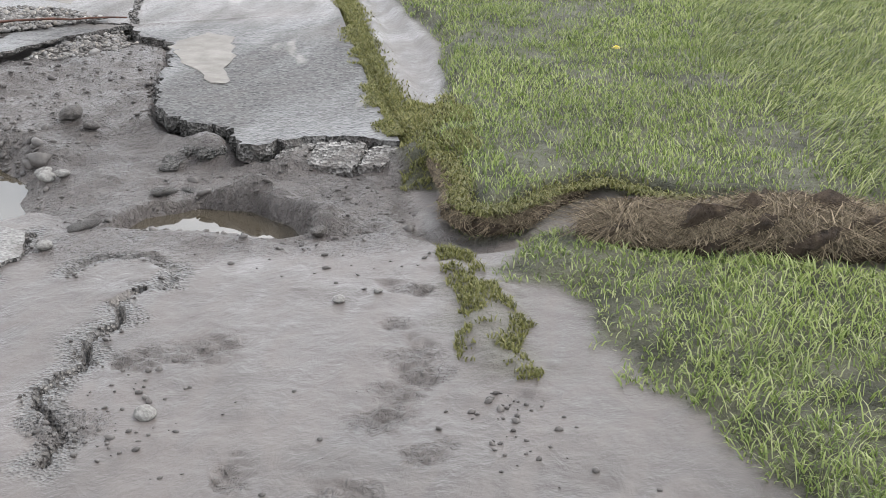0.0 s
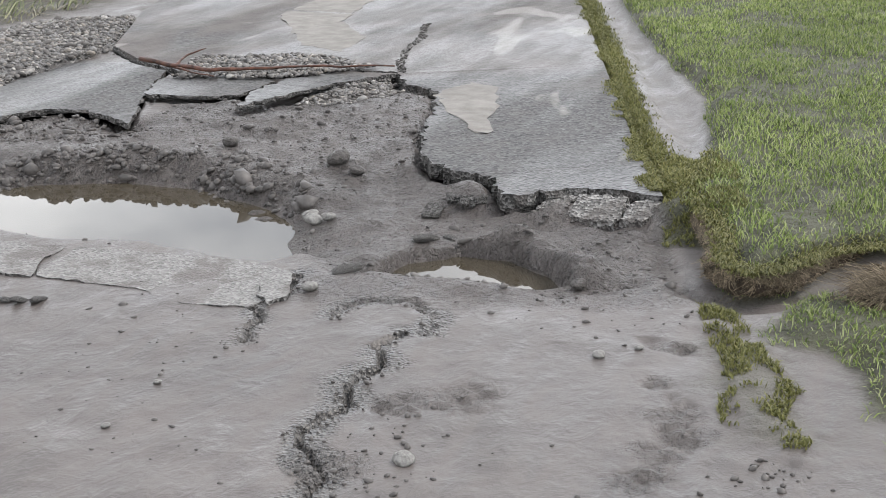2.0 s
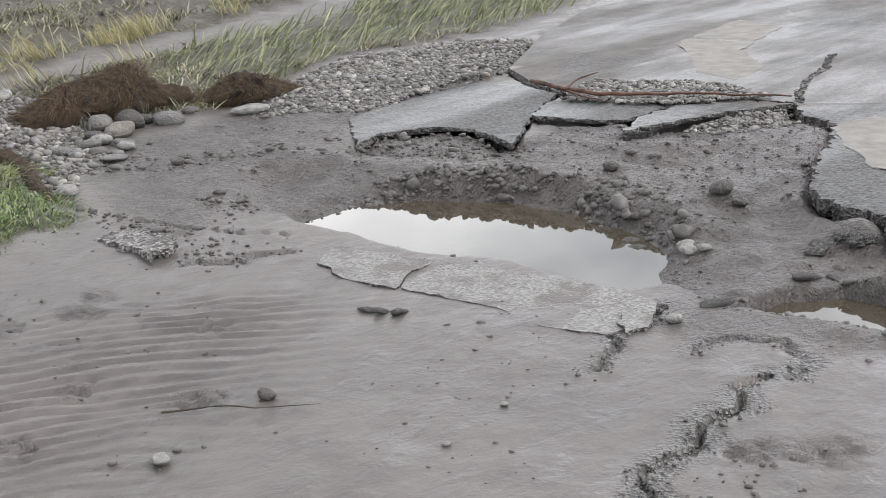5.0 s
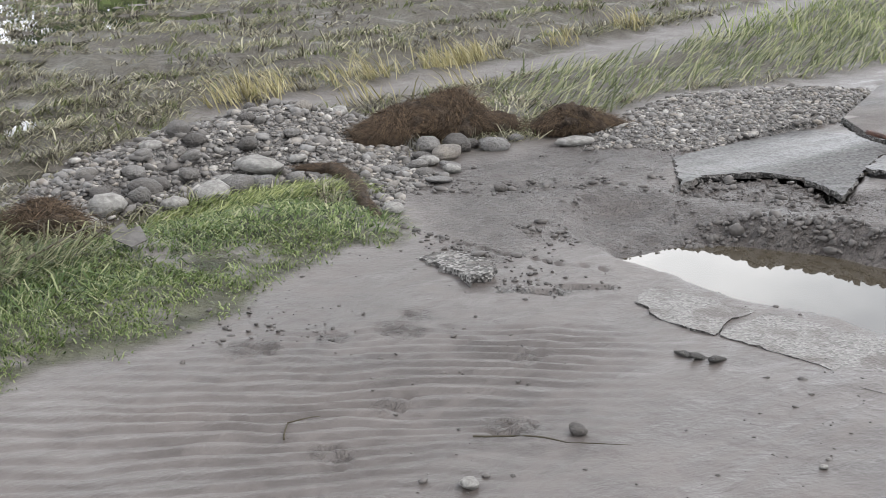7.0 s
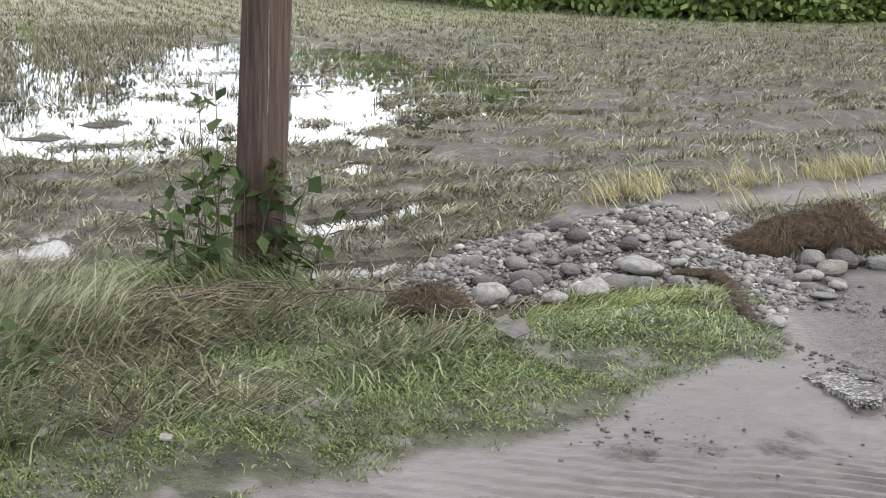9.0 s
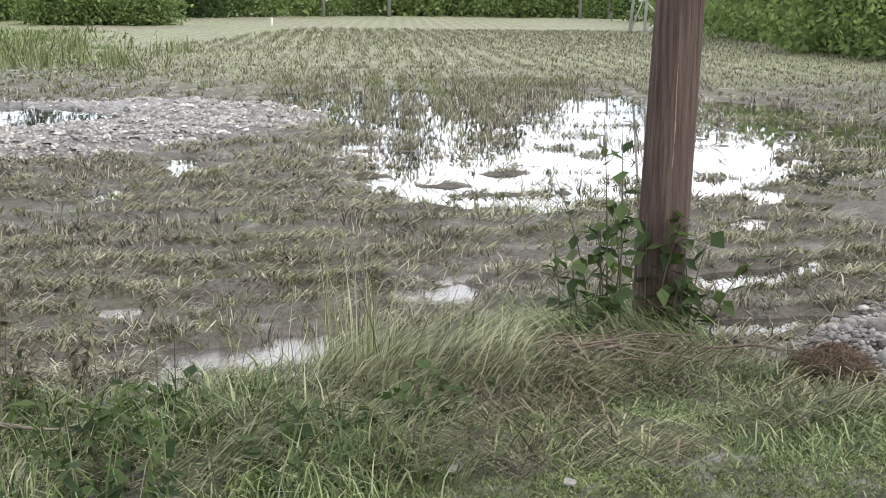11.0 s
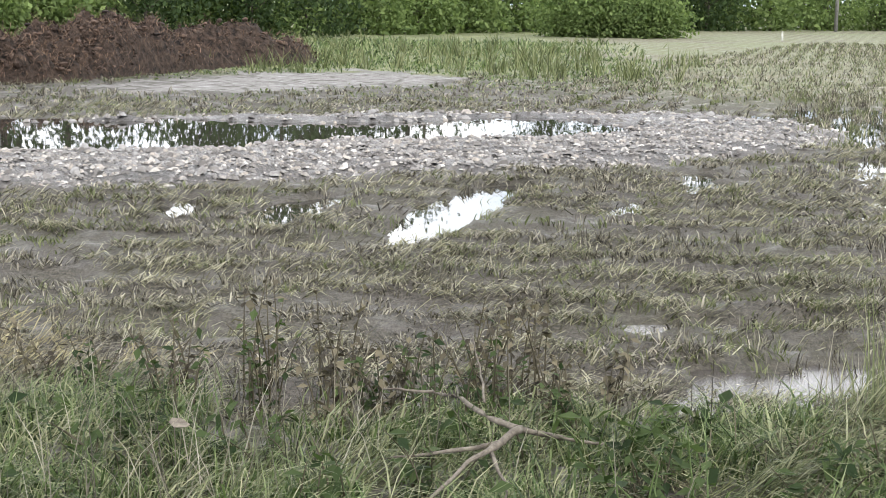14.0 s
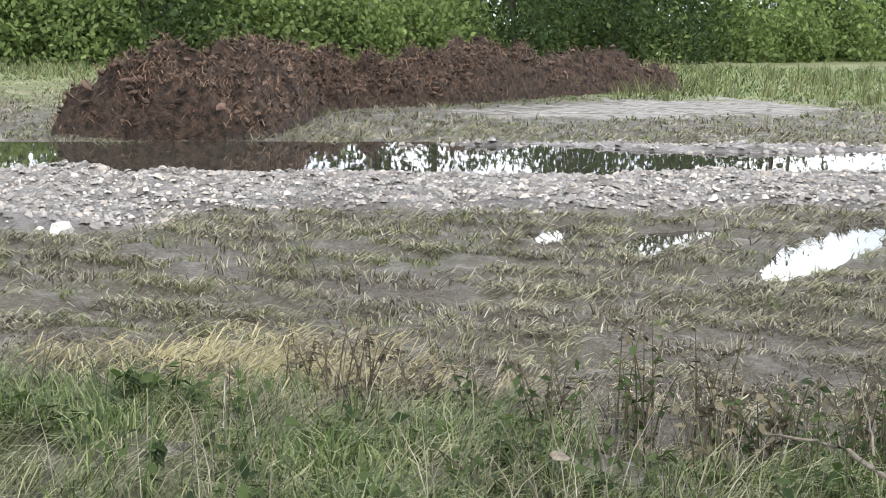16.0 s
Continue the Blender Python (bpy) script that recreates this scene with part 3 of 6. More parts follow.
def height(x, y):
    """Height of the ground sheet."""
    x, y = np.asarray(x, float), np.asarray(y, float)
    road_side = inside(ROAD_EDGE_L + [(60, -60), (-30, -60)], x, y, 0.06)
    field = ease(-road_side, 0.0, 1.4)
    z = 0.016 * (fbm(x, y, 0.9, 3) - 0.5) + 0.018 * (fbm(x, y, 5, 4, 3) - 0.5)
    # ripples left by running water
    rip = ease(along([(0.6, 2.9), (2.3, 3.25), (2.8, 3.45)], x, y), 1.0, 0.3)
    ph = (x * 0.62 + y * 0.79) * 2 * math.pi / 0.074 + 15.0 * fbm(x, y, 1.5, 3, 9) + 5.0 * fbm(x, y, 5.5, 2, 4)
    z = z + rip * (0.0015 + 0.0062 * fbm(x, y, 2.2, 2, 33)) * (np.sin(ph) + 0.35 * np.sin(2 * ph + 0.8))
    # the field lies a little lower, with rows and ruts
    lump = 0.075 * (fbm(x, y, 2.6, 4, 21) - 0.5) + 0.06 * (fbm(x, y * 1.7, 8, 3, 22) - 0.5)
    row = y - 0.1 * x + 0.4 * (fbm(x, y, 0.5, 2, 3) - 0.5)
    lump = lump + 0.022 * np.cos(row * 2 * math.pi / 0.68) * ease(y + 0.3 * x, 24, 20)
    z = z + field * (-0.03 + lump)
    for off in (-0.0, 1.7):
        z = z - field * 0.07 * np.exp(-(along([(a + off * 0.3, b + off) for a, b in FIELD_TRACK], x, y) / 0.22) ** 2)
    track = ease(along(MUD_TRACK, x, y), 0.45, 0.2)
    z = z * (1 - track) + track * (-0.05 + 0.02 * (fbm(x, y, 4, 3, 24) - 0.5) - 0.03 * ease(along([(a + 0.05, b - 0.2) for a, b in MUD_TRACK], x, y), 0.16, 0.04))
    for line in RUTS:
        z = z - 0.09 * ease(along(line, x, y) + 0.25 * (fbm(x, y, 2, 3, 25) - 0.5), 0.3, 0.1)
    z = z - field * 0.3 * ease(np.hypot(x, y), 60, 400)
    # verge and lawns
    z = z + 0.05 * ease(inside(VERGE, x, y, 0.05), -0.05, 0.5) + 0.03 * ease(inside(VERGE, x, y), 0.1, 0.6) * (fbm(x, y, 3, 3, 8) - 0.3)
    lawn = inside(LAWN, x, y, 0.035, 7)
    z = z + 0.05 * ease(lawn, -0.01, 0.05) + 0.012 * ease(lawn, 0, 0.3) * fbm(x, y, 4, 3, 31)
    z = z + 0.035 * ease(inside(LOWER, x, y, 0.04, 6), -0.02, 0.15)
    z = z + 0.02 * ease(inside(MOSS_PATCH, x, y, 0.1, 9), -0.02, 0.08) + 0.02 * ease(along(MOSS_LINE, x, y), 0.14, 0.05)
    bare = ease(inside(BARE, x, y, 0.03), 0, 0.06)
    z = z - 0.035 * bare
    # the washed-out stretch
    wash = inside(WASH, x, y, 0.05, 5)
    z = z - (0.075 - 0.065 * ease(x, 4.62, 4.9) * ease(y, 2.2, 2.7)) * ease(wash, -0.02, 0.22) + ease(wash, -0.1, 0.1) * (0.06 * (fbm(x, y, 4, 3, 41) - 0.5) + 0.03 * (fbm(x, y, 14, 3, 42) - 0.5))
    z = z + ease(inside(SLAB_LIP, x, y, 0.05, 5), -0.05, 0.1) * (-0.03 + 0.05 * (fbm(x, y, 11, 3, 46) - 0.5))
    corner = ease(inside(MOSS_CORNER, x, y, 0.05, 8), 0.0, 0.05)
    z = z * (1 - corner) + corner * np.maximum(z, 0.022 + 0.02 * (fbm(x, y, 14, 3, 44) - 0.5))
    silt = inside(SILT_LUMPS, x, y, 0.2, 2)
    z = z + ease(silt, -0.1, 0.3) * (0.06 * (fbm(x, y, 4, 4, 43) - 0.5) + 0.03 * (fbm(x, y, 13, 3, 45) - 0.5))
    gul = along(GULLY, x, y)
    z = z - 0.075 * ease(gul, 0.2, 0.05)
    slope = ease(inside(PUDDLE_A, x, y, 0.03, 8), -0.18, 0.02)
    bank = ease(x - 4.5, 0, 0.3)
    z = np.where(slope > 0, z * (1 - slope) + slope * (WATER_A - 0.012 + 0.02 * bank * (fbm(x, y, 9, 3, 44) - 0.4)), z)
    z = z - 0.12 * ease(inside(PUDDLE_A, x, y, 0.02, 8), 0.0, 0.12)
    hb = inside(HOLE_B, x, y, 0.025, 9)
    z = z + (0.004 + 0.056 * ease(y, 1.82, 1.66)) * np.exp(-((hb + 0.07) / 0.07) ** 2) * ease(x + 0.25 * (1.7 - y), 4.2, 4.36) * (0.45 + 1.1 * fbm(x, y, 14, 3, 49))
    z = z - 0.15 * ease(hb, -0.035, 0.03)
    # cracks, footprints
    for line, w, dep in ((CRACK, 0.011, 0.045), (CRACK_LEFT, 0.01, 0.035), (CRACK_WEST, 0.012, 0.035), (CRACK_STEP, 0.012, 0.03), (ARC, 0.02, 0.012)):
        d = along(line, x + 0.05 * (fbm(x, y, 14, 3, 51) - 0.5), y + 0.05 * (fbm(x, y, 14, 3, 52) - 0.5))
        z = z - dep * ease(d, w, w * 0.25) + 0.008 * np.exp(-((d - 0.04) / 0.03) ** 2) * (fbm(x, y, 22, 3, 53) - 0.3)
    for fx, fy, turn in FOOTPRINTS:
        c, s = math.cos(radians(turn)), math.sin(radians(turn))
        u, v = (x - fx) * c + (y - fy) * s, -(x - fx) * s + (y - fy) * c
        d = np.sqrt((u / 0.105) ** 2 + (v / 0.045) ** 2)
        z = z + ease(d, 1.15, 0.8) * (0.034 * (fbm(x, y, 24, 3, 56) - 0.55) - 0.004)
    for sx, sy, sr in SCUFFS:
        d = np.hypot(x - sx, y - sy)
        z = z + ease(d, sr * 1.3, sr * 0.4) * 0.04 * (fbm(x, y, 26, 3, 55) - 0.55)
    for p, out in ((SLAB_R, 0.07), (SLAB_W, 0.015), (SLAB_2, 0.03), (SLAB_3, 0.04)):
        z = z - 0.08 * ease(inside(p, x, y), -out, 0.04)
    # gravel and shingle
    z = z + 0.20 * ease(inside(GRAVEL_BANK, x, y, 0.08), -0.02, 0.7) * ease(y - x * 0.3, 4.2, 5.2)
    z = z + 0.035 * ease(inside(GRAVEL_FAN, x, y, 0.12), -0.02, 0.35)
    z = z + 0.085 * ease(inside(SHINGLE, x, y, 0.2, 1.5), -0.1, 0.5)
    z = z - 0.20 * ease(inside(SHINGLE_POOL, x, y, 0.45, 1.2), -0.25, 0.35)
    for p in POOLS:
        z = z - 0.085 * ease(inside(p, x, y, 0.2, 2.5), -0.12, 0.08)
    z = z - 0.05 * ease(inside(FLOOD, x, y, 0.6, 0.7), -0.6, 0.5)
    return z




def zones(x, y):
    """How far each kind of surface covers the ground, 0 to 1."""
    out = {}
    road_side = inside(ROAD_EDGE_L + [(60, -60), (-30, -60)], x, y, 0.06)
    r = np.hypot(x, y)
    mottle = fbm(x, y, 8, 3, 61)
    turf = ease(inside(VERGE, x, y, 0.12, 4), -0.02, 0.10) * ease(mottle, 0.3, 0.5)
    turf = np.maximum(turf, ease(inside(LAWN, x, y, 0.04, 7), -0.06, 0.03))
    turf = np.maximum(turf, ease(inside(LOWER, x, y, 0.08, 6), -0.03, 0.05))
    turf = np.maximum(turf, ease(along(MOSS_LINE, x, y) + 0.06 * (mottle - 0.5), 0.1, 0.05))
    turf = np.maximum(turf, 0.4 * ease(inside(MOSS_PATCH, x, y, 0.16, 5), -0.06, 0.08))
    turf = np.maximum(turf, ease(inside(MOSS_CORNER, x, y, 0.05, 8), -0.02, 0.03))
    out["turf"] = turf * (1 - ease(inside(BARE, x, y, 0.03), 0, 0.05))
    rub = np.maximum.reduce([ease(along(l, x, y) + 0.12 * (mottle - 0.5), w, w * 0.3) for l, w in ((CRACK, 0.075), (CRACK_LEFT, 0.05), (ARC, 0.05), (CRACK_WEST, 0.04))])
    rub = np.maximum(rub, ease(inside(GRAVEL_BANK, x, y, 0.1), -0.05, 0.15))
    rub = np.maximum(rub, ease(inside(GRAVEL_FAN, x, y, 0.12), -0.05, 0.2))
    rub = np.maximum(rub, ease(inside(SHINGLE, x, y, 0.2, 1.5), -0.1, 0.2))
    out["rubble"] = rub
    out["wash"] = np.maximum(ease(inside(WASH, x, y, 0.08, 5), -0.05, 0.1), ease(inside(SILT_LUMPS, x, y, 0.2, 2), -0.1, 0.2))
    out["wash"] = np.maximum(out["wash"], ease(inside(SLAB_LIP, x, y, 0.06, 5), -0.05, 0.08))
    marks = [(sx, sy, sr) for sx, sy, sr in SCUFFS] + [(fx, fy, 0.06) for fx, fy, turn in FOOTPRINTS]
    for sx, sy, sr in marks:
        out["wash"] = np.maximum(out["wash"], 0.6 * ease(np.hypot(x - sx, y - sy) + 0.14 * (mottle - 0.5), sr * 1.3, sr * 0.6))
    near_b = ease(along([(3.75, 1.95), (3.85, 1.5), (4.0, 1.15), (4.15, 0.85)], x, y) + 0.15 * (mottle - 0.5), 0.22, 0.06)
    out["wash"] = np.maximum(out["wash"], 0.8 * near_b)
    fld = ease(-road_side, 0.0, 0.5) * (1 - ease(inside(SHINGLE, x, y, 0.2, 1.5), -0.2, 0.1)) * (1 - ease(inside(GRAVEL_BANK, x, y, 0.1), -0.1, 0.1))
    fld = fld * (1 - ease(inside(VERGE, x, y), -0.1, 0.2)) * (1 - ease(inside(GRAVEL_FAN, x, y, 0.1), -0.1, 0.1))
    out["field"] = fld * (1 - 0.85 * ease(along(MUD_TRACK, x, y) + 0.2 * (mottle - 0.5), 0.42, 0.25))
    out["far"] = ease(-road_side, 1.0, 3.0) * ease(y + 0.15 * x + 6 * (fbm(x, y, 0.15, 3, 71) - 0.5), 22, 34) * ease(x + 0.22 * y, 0.5, 8)
    out["meadow"] = ease(-road_side, 1.0, 3.0) * ease(y + 1.2 * (fbm(x, y, 0.4, 3, 72) - 0.5) * 4, 29, 36) * ease(x + 0.10 * y, 1.2, -1.0)
    out["meadow"] = np.maximum(out["meadow"], 0.9 * ease(-x + 2 * (fbm(x, y, 0.4, 3, 73) - 0.5), 13.5, 15.5) * ease(y, 19, 26))
    out["meadow"] = np.maximum(out["meadow"], ease(road_side, 8, 12) * ease(r, 10, 20))
    out["meadow"] = np.maximum(out["meadow"], ease(r, 110, 170))
    out["pale"] = ease(inside(PALE_MUD, x, y, 1.3, 0.7) + 4.5 * (fbm(x, y, 0.8, 4, 74) - 0.52), -0.2, 0.6)
    out["meadow"] = out["meadow"] * (1 - out["pale"])
    return out


def mesh_from(name, verts, faces, mat, smooth=False):
    """A mesh from numpy arrays; faces all have the same number of corners."""
    me = bpy.data.meshes.new(name)
    verts, faces = np.asarray(verts, np.float32), np.asarray(faces, np.int32)
    k = faces.shape[1]
    me.vertices.add(len(verts))
    me.vertices.foreach_set("co", verts.ravel())
    me.loops.add(faces.size)
    me.loops.foreach_set("vertex_index", faces.ravel())
    me.polygons.add(len(faces))
    me.polygons.foreach_set("loop_start", np.arange(0, faces.size, k, dtype=np.int32))
    me.update(calc_edges=True)
    me.polygons.foreach_set("use_smooth", np.full(len(faces), smooth))
    me.materials.append(mat)
    return me


# ---- the ground: one sheet out to the horizon ----
def build_ground():
    deg = np.concatenate([np.arange(-180, -46, 4.0), np.arange(-46, 96, 0.25), np.arange(96, 180, 4.0)])
    rad, r = [0.01], 0.01
    while r < 3000:
        r *= 1.6 if r < 0.25 else 1.05 if r < 1.9 else 1.0036 if r < 4.6 else 1.0066 if r < 9.5 else 1.014 if r < 45 else 1.08
        rad.append(r)
    a, rr = np.radians(deg)[None, :], np.array(rad)[:, None]
    x, y = (rr * np.sin(a)).ravel(), (rr * np.cos(a)).ravel()
    z = height(x, y)
    n, m = len(rad), len(deg)
    i, j = np.meshgrid(np.arange(n - 1), np.arange(m), indexing="ij")
    k = (j + 1) % m
    quads = np.stack([i * m + j, i * m + k, (i + 1) * m + k, (i + 1) * m + j], -1).reshape(-1, 4)
    me = mesh_from("ground", np.stack([x, y, z], 1), quads[:, ::-1], M_GROUND, True)
    for key, value in zones(x, y).items():
        at = me.attributes.new(key, "FLOAT", "POINT")
        at.data.foreach_set("value", value.astype(np.float32))
    ob = new("ground", me)
    return tagged(ob, "grey flood mud, torn turf and stubble field", "ground", kind="structure")


build_ground()


# ---- helpers for things ----
def empty(name, place=(0, 0, 0)):
    ob = new(name)
    ob.location = place
    return ob


def part(name, data, parent=None, label=""):
    """Links a mesh (or a bmesh with its material) as one object, under a thing where there is one."""
    ob = new(name, data)
    if parent:
        ob.parent = parent
    if label:
        ob["label"] = label
    return ob


def bm_mesh(name, bm, mat, smooth=True):
    me = bpy.data.meshes.new(name)
    bm.normal_update()
    bm.to_mesh(me)
    bm.free()
    me.materials.append(mat)
    me.polygons.foreach_set("use_smooth", np.full(len(me.polygons), smooth))
    return me


def ground_z(x, y):
    return float(height(np.array([x]), np.array([y]))[0])


def water_sheet(name, poly, z, mat, label, grow=0.25):
    """A still sheet of water; the ground rises through it at its shores."""
    cx, cy = np.mean([p[0] for p in poly]), np.mean([p[1] for p in poly])
    bm = bmesh.new()
    ring = []
    for px, py in poly:
        d = math.hypot(px - cx, py - cy)
        k = 1 + grow / max(d, 0.1)
        ring.append(bm.verts.new((cx + (px - cx) * k, cy + (py - cy) * k, z)))
    bmesh.ops.triangulate(bm, faces=[bm.faces.new(ring)])
    bmesh.ops.recalc_face_normals(bm, faces=bm.faces)
    if sum(f.normal.z for f in bm.faces) < 0:
        bmesh.ops.reverse_faces(bm, faces=bm.faces)
    return tagged(new(name, bm_mesh(name, bm, mat, False)), label, "water", kind="structure")


water_sheet("water", PUDDLE_A, WATER_A, M_WATER, "still brown water in the washed-out road", 0.12)
water_sheet("water", HOLE_B, WATER_B, M_WATER, "small brown puddle in a scoured hole", 0.05)
water_sheet("water", FLOOD, WATER_FIELD, M_FLOOD, "shallow flood water on the stubble field", 1.0)
water_sheet("water", SHINGLE_POOL, WATER_FIELD + 0.075, M_FLOOD, "brown water lying between shingle banks", 0.6)
for k, pool in enumerate(POOLS):
    silty = k in (3, 4, 5)
    water_sheet("water", pool, WATER_FIELD - 0.02 * silty, M_FILM if silty else M_FLOOD, "film of silty water on mud" if silty else "small pool between rows of flattened stubble", 0.15)


water_sheet("water", [(4.75, 7.42), (5.6, 7.52), (6.4, 7.66), (6.35, 7.84), (5.5, 7.76), (4.8, 7.62)], -0.07, M_FLOOD, "dark water standing in a wheel rut", 0.05)
for line in RUTS[:2]:
    water_sheet("water", [(a, b - 0.2) for a, b in line] + [(a, b + 0.2) for a, b in line[::-1]], -0.1, M_FLOOD, "dark water in a curved wheel rut", 0.02)

# ---- broken asphalt ----
RNG = np.random.default_rng(7)


def rough_ring(outline, step, jitter, seed, ragged=None):
    """Outline points with broken, uneven edges; ragged: indices of the edges that are broken (all where None)."""
    rng, ring = np.random.default_rng(seed), []
    for k, ((ax, ay), (bx, by)) in enumerate(zip(outline, outline[1:] + outline[:1])):
        d = math.hypot(bx - ax, by - ay)
        broken = ragged is None or k in ragged
        count = max(1, int(d / (step if broken else step * 12)))
        for i in range(count):
            t = i / count
            j = jitter if broken else 0.0
            ring.append((ax + (bx - ax) * t + rng.normal(0, j), ay + (by - ay) * t + rng.normal(0, j)))
    return ring


def slab(name, outline, top, thick, mat, label, category="asphalt", kind="", seed=1, step=0.035, jitter=0.008, ragged=None, tilt=(0, 0), parent=None, inset=0.0, side=None):
    """A broken sheet of asphalt: flat top, rough undercut sides."""
    rng = np.random.default_rng(seed + 100)
    ring = rough_ring(outline, step, jitter, seed, ragged)
    cx, cy = np.mean([p[0] for p in outline]), np.mean([p[1] for p in outline])
    bm = bmesh.new()

    def lift(x, y):
        return tilt[0] * (x - cx) + tilt[1] * (y - cy)
    upper = [bm.verts.new((x - cx, y - cy, top + lift(x, y) + rng.normal(0, 0.0015))) for x, y in ring]
    mid, low = [], []
    for x, y in ring:
        d = math.hypot(x - cx, y - cy)
        k1, k2 = 1 - rng.uniform(-0.012, 0.012) / d, 1 - rng.uniform(0.005, 0.035) / d
        mid.append(bm.verts.new(((x - cx) * k1, (y - cy) * k1, top + lift(x, y) - thick * rng.uniform(0.3, 0.6))))
        low.append(bm.verts.new(((x - cx) * k2, (y - cy) * k2, top + lift(x, y) - thick * rng.uniform(0.9, 1.1))))
    face = bm.faces.new(upper)
    bm.normal_update()
    if face.normal.z < 0:
        face.normal_flip()
    n = len(ring)
    for a, b in ((upper, mid), (mid, low)):
        for i in range(n):
            f = bm.faces.new((a[i], b[i], b[(i + 1) % n], a[(i + 1) % n]))
            f.material_index = 1
    if inset:
        bmesh.ops.inset_individual(bm, faces=[face], thickness=inset, use_even_offset=False)
    bmesh.ops.triangulate(bm, faces=[face])
    bm.normal_update()
    me = bm_mesh(name, bm, mat, False)
    me.materials.append(side or M_BROKEN)
    rim = me.attributes.new("rim", "FLOAT", "POINT")
    inner = set(range(n * 3, len(me.vertices)))
    rim.data.foreach_set("value", [0.0 if i in inner else broken_rim(*(me.vertices[i].co + Vector((cx, cy, 0))).xy) for i in range(len(me.vertices))])
    ob = new(name, me)
    ob.location = (cx, cy, 0)
    if parent:
        ob.parent = parent
        return ob
    return tagged(ob, label, category, kind=kind)


def broken_rim(x, y):
    return 1.0 if x < 6.6 else 0.0


slab("road", SLAB_R, 0.016, 0.075, M_ASPHALT, "worn grey asphalt lane with a broken edge", "road", "structure", 3, 0.028, 0.014, ragged=set(range(0, 12)) | set(range(len(SLAB_R) - 6, len(SLAB_R))))
slab("asphalt_slab", SLAB_W, 0.006, 0.03, M_SILTED, "mud-covered asphalt slab undercut by flood water", seed=5, tilt=(0.0, -0.02))
slab("asphalt_slab", SLAB_2, 0.02, 0.024, M_SILTED, "thin broken asphalt slab lying on gravel", seed=6, tilt=(-0.02, 0.01))
slab("asphalt_slab", SLAB_3, 0.026, 0.024, M_SILTED, "long tilted asphalt splinter at the washout", seed=7, tilt=(-0.02, 0.0))
slab("asphalt_slab", SLAB_PALE, 0.006, 0.05, M_PALE, "pale washed asphalt slab beside the water", seed=8, jitter=0.006)
slab("asphalt_slab", SLAB_PALE_W, 0.006, 0.05, M_PALE, "pale washed asphalt slab beside the water", seed=18, jitter=0.006)
slab("asphalt_slab", [(3.34, 4.24), (3.43, 4.28), (3.5, 4.16), (3.45, 3.95), (3.38, 3.86), (3.26, 3.85), (3.31, 4.04)], 0.022, 0.05, M_RUBBLE, "broken asphalt piece half buried in mud", seed=9, step=0.025, jitter=0.014, tilt=(0.04, -0.07), side=M_RUBBLE)
for k, (ring, lean) in enumerate((([(4.86, 1.665), (4.85, 1.60), (4.87, 1.555), (4.97, 1.55), (4.99, 1.60), (4.97, 1.65)], 0.22),
                                  ([(4.84, 1.54), (4.81, 1.46), (4.82, 1.36), (4.9, 1.345), (4.985, 1.35), (4.99, 1.44), (4.98, 1.535)], 0.3),
                                  ([(4.84, 1.335), (4.85, 1.26), (4.89, 1.215), (4.99, 1.215), (4.99, 1.27), (4.97, 1.335)], 0.25))):
    slab("asphalt_block", ring, -0.02, 0.085, M_RUBBLE, "cracked grey asphalt block sunk below the lane edge", seed=30 + k, step=0.018, jitter=0.006, tilt=(lean, 0.0), side=M_RUBBLE)
slab("asphalt_slab", [(3.79, 2.12), (3.70, 2.07), (3.58, 2.03), (3.50, 2.06), (3.56, 2.12), (3.68, 2.16)], 0.016, 0.05, M_PALE, "small cracked asphalt piece at the slab tip", seed=10)



def film_patch(outline, z, label, seed):
    """A thin skin of dried silt on the asphalt."""
    slab("silt_patch", outline, z, 0.004, M_DRIED, label, "silt patch", "structure", seed, 0.06, 0.012, side=M_DRIED)


film_patch([(6.42, 2.72), (6.66, 2.62), (6.55, 2.46), (6.2, 2.36), (5.95, 2.28), (5.68, 2.16), (5.68, 2.27), (5.88, 2.36), (5.98, 2.5), (6.15, 2.58), (6.3, 2.68)], 0.0185, "pale dried silt patch on the lane", 61)
film_patch([(8.2, 4.6), (9.2, 4.7), (9.0, 4.3), (8.1, 4.1), (7.6, 3.7), (7.2, 3.65), (7.3, 3.95), (7.8, 4.3)], 0.0185, "pale dried silt streak on the lane", 62)


# ---- stones ----
def rock_mesh(name, seed, mat, detail=2, flat=0.7, rough=0.25):
    bm = bmesh.new()
    bmesh.ops.create_icosphere(bm, subdivisions=detail, radius=1.0)
    off = Vector((seed * 3.7, seed * 1.3, seed * 2.1))
    for v in bm.verts:
        k = 1 + rough * (noise.noise(v.co * 0.9 + off) + 0.5 * noise.noise(v.co * 2.3 + off) + (0.35 * noise.noise(v.co * 6 + off) + 0.7 * abs(noise.noise(v.co * 3 + off)) if rough > 0.32 else 0))
        v.co = Vector((v.co.x * 1.15, v.co.y * 0.92, v.co.z * flat)) * k
    return bm_mesh(name, bm, mat, True)


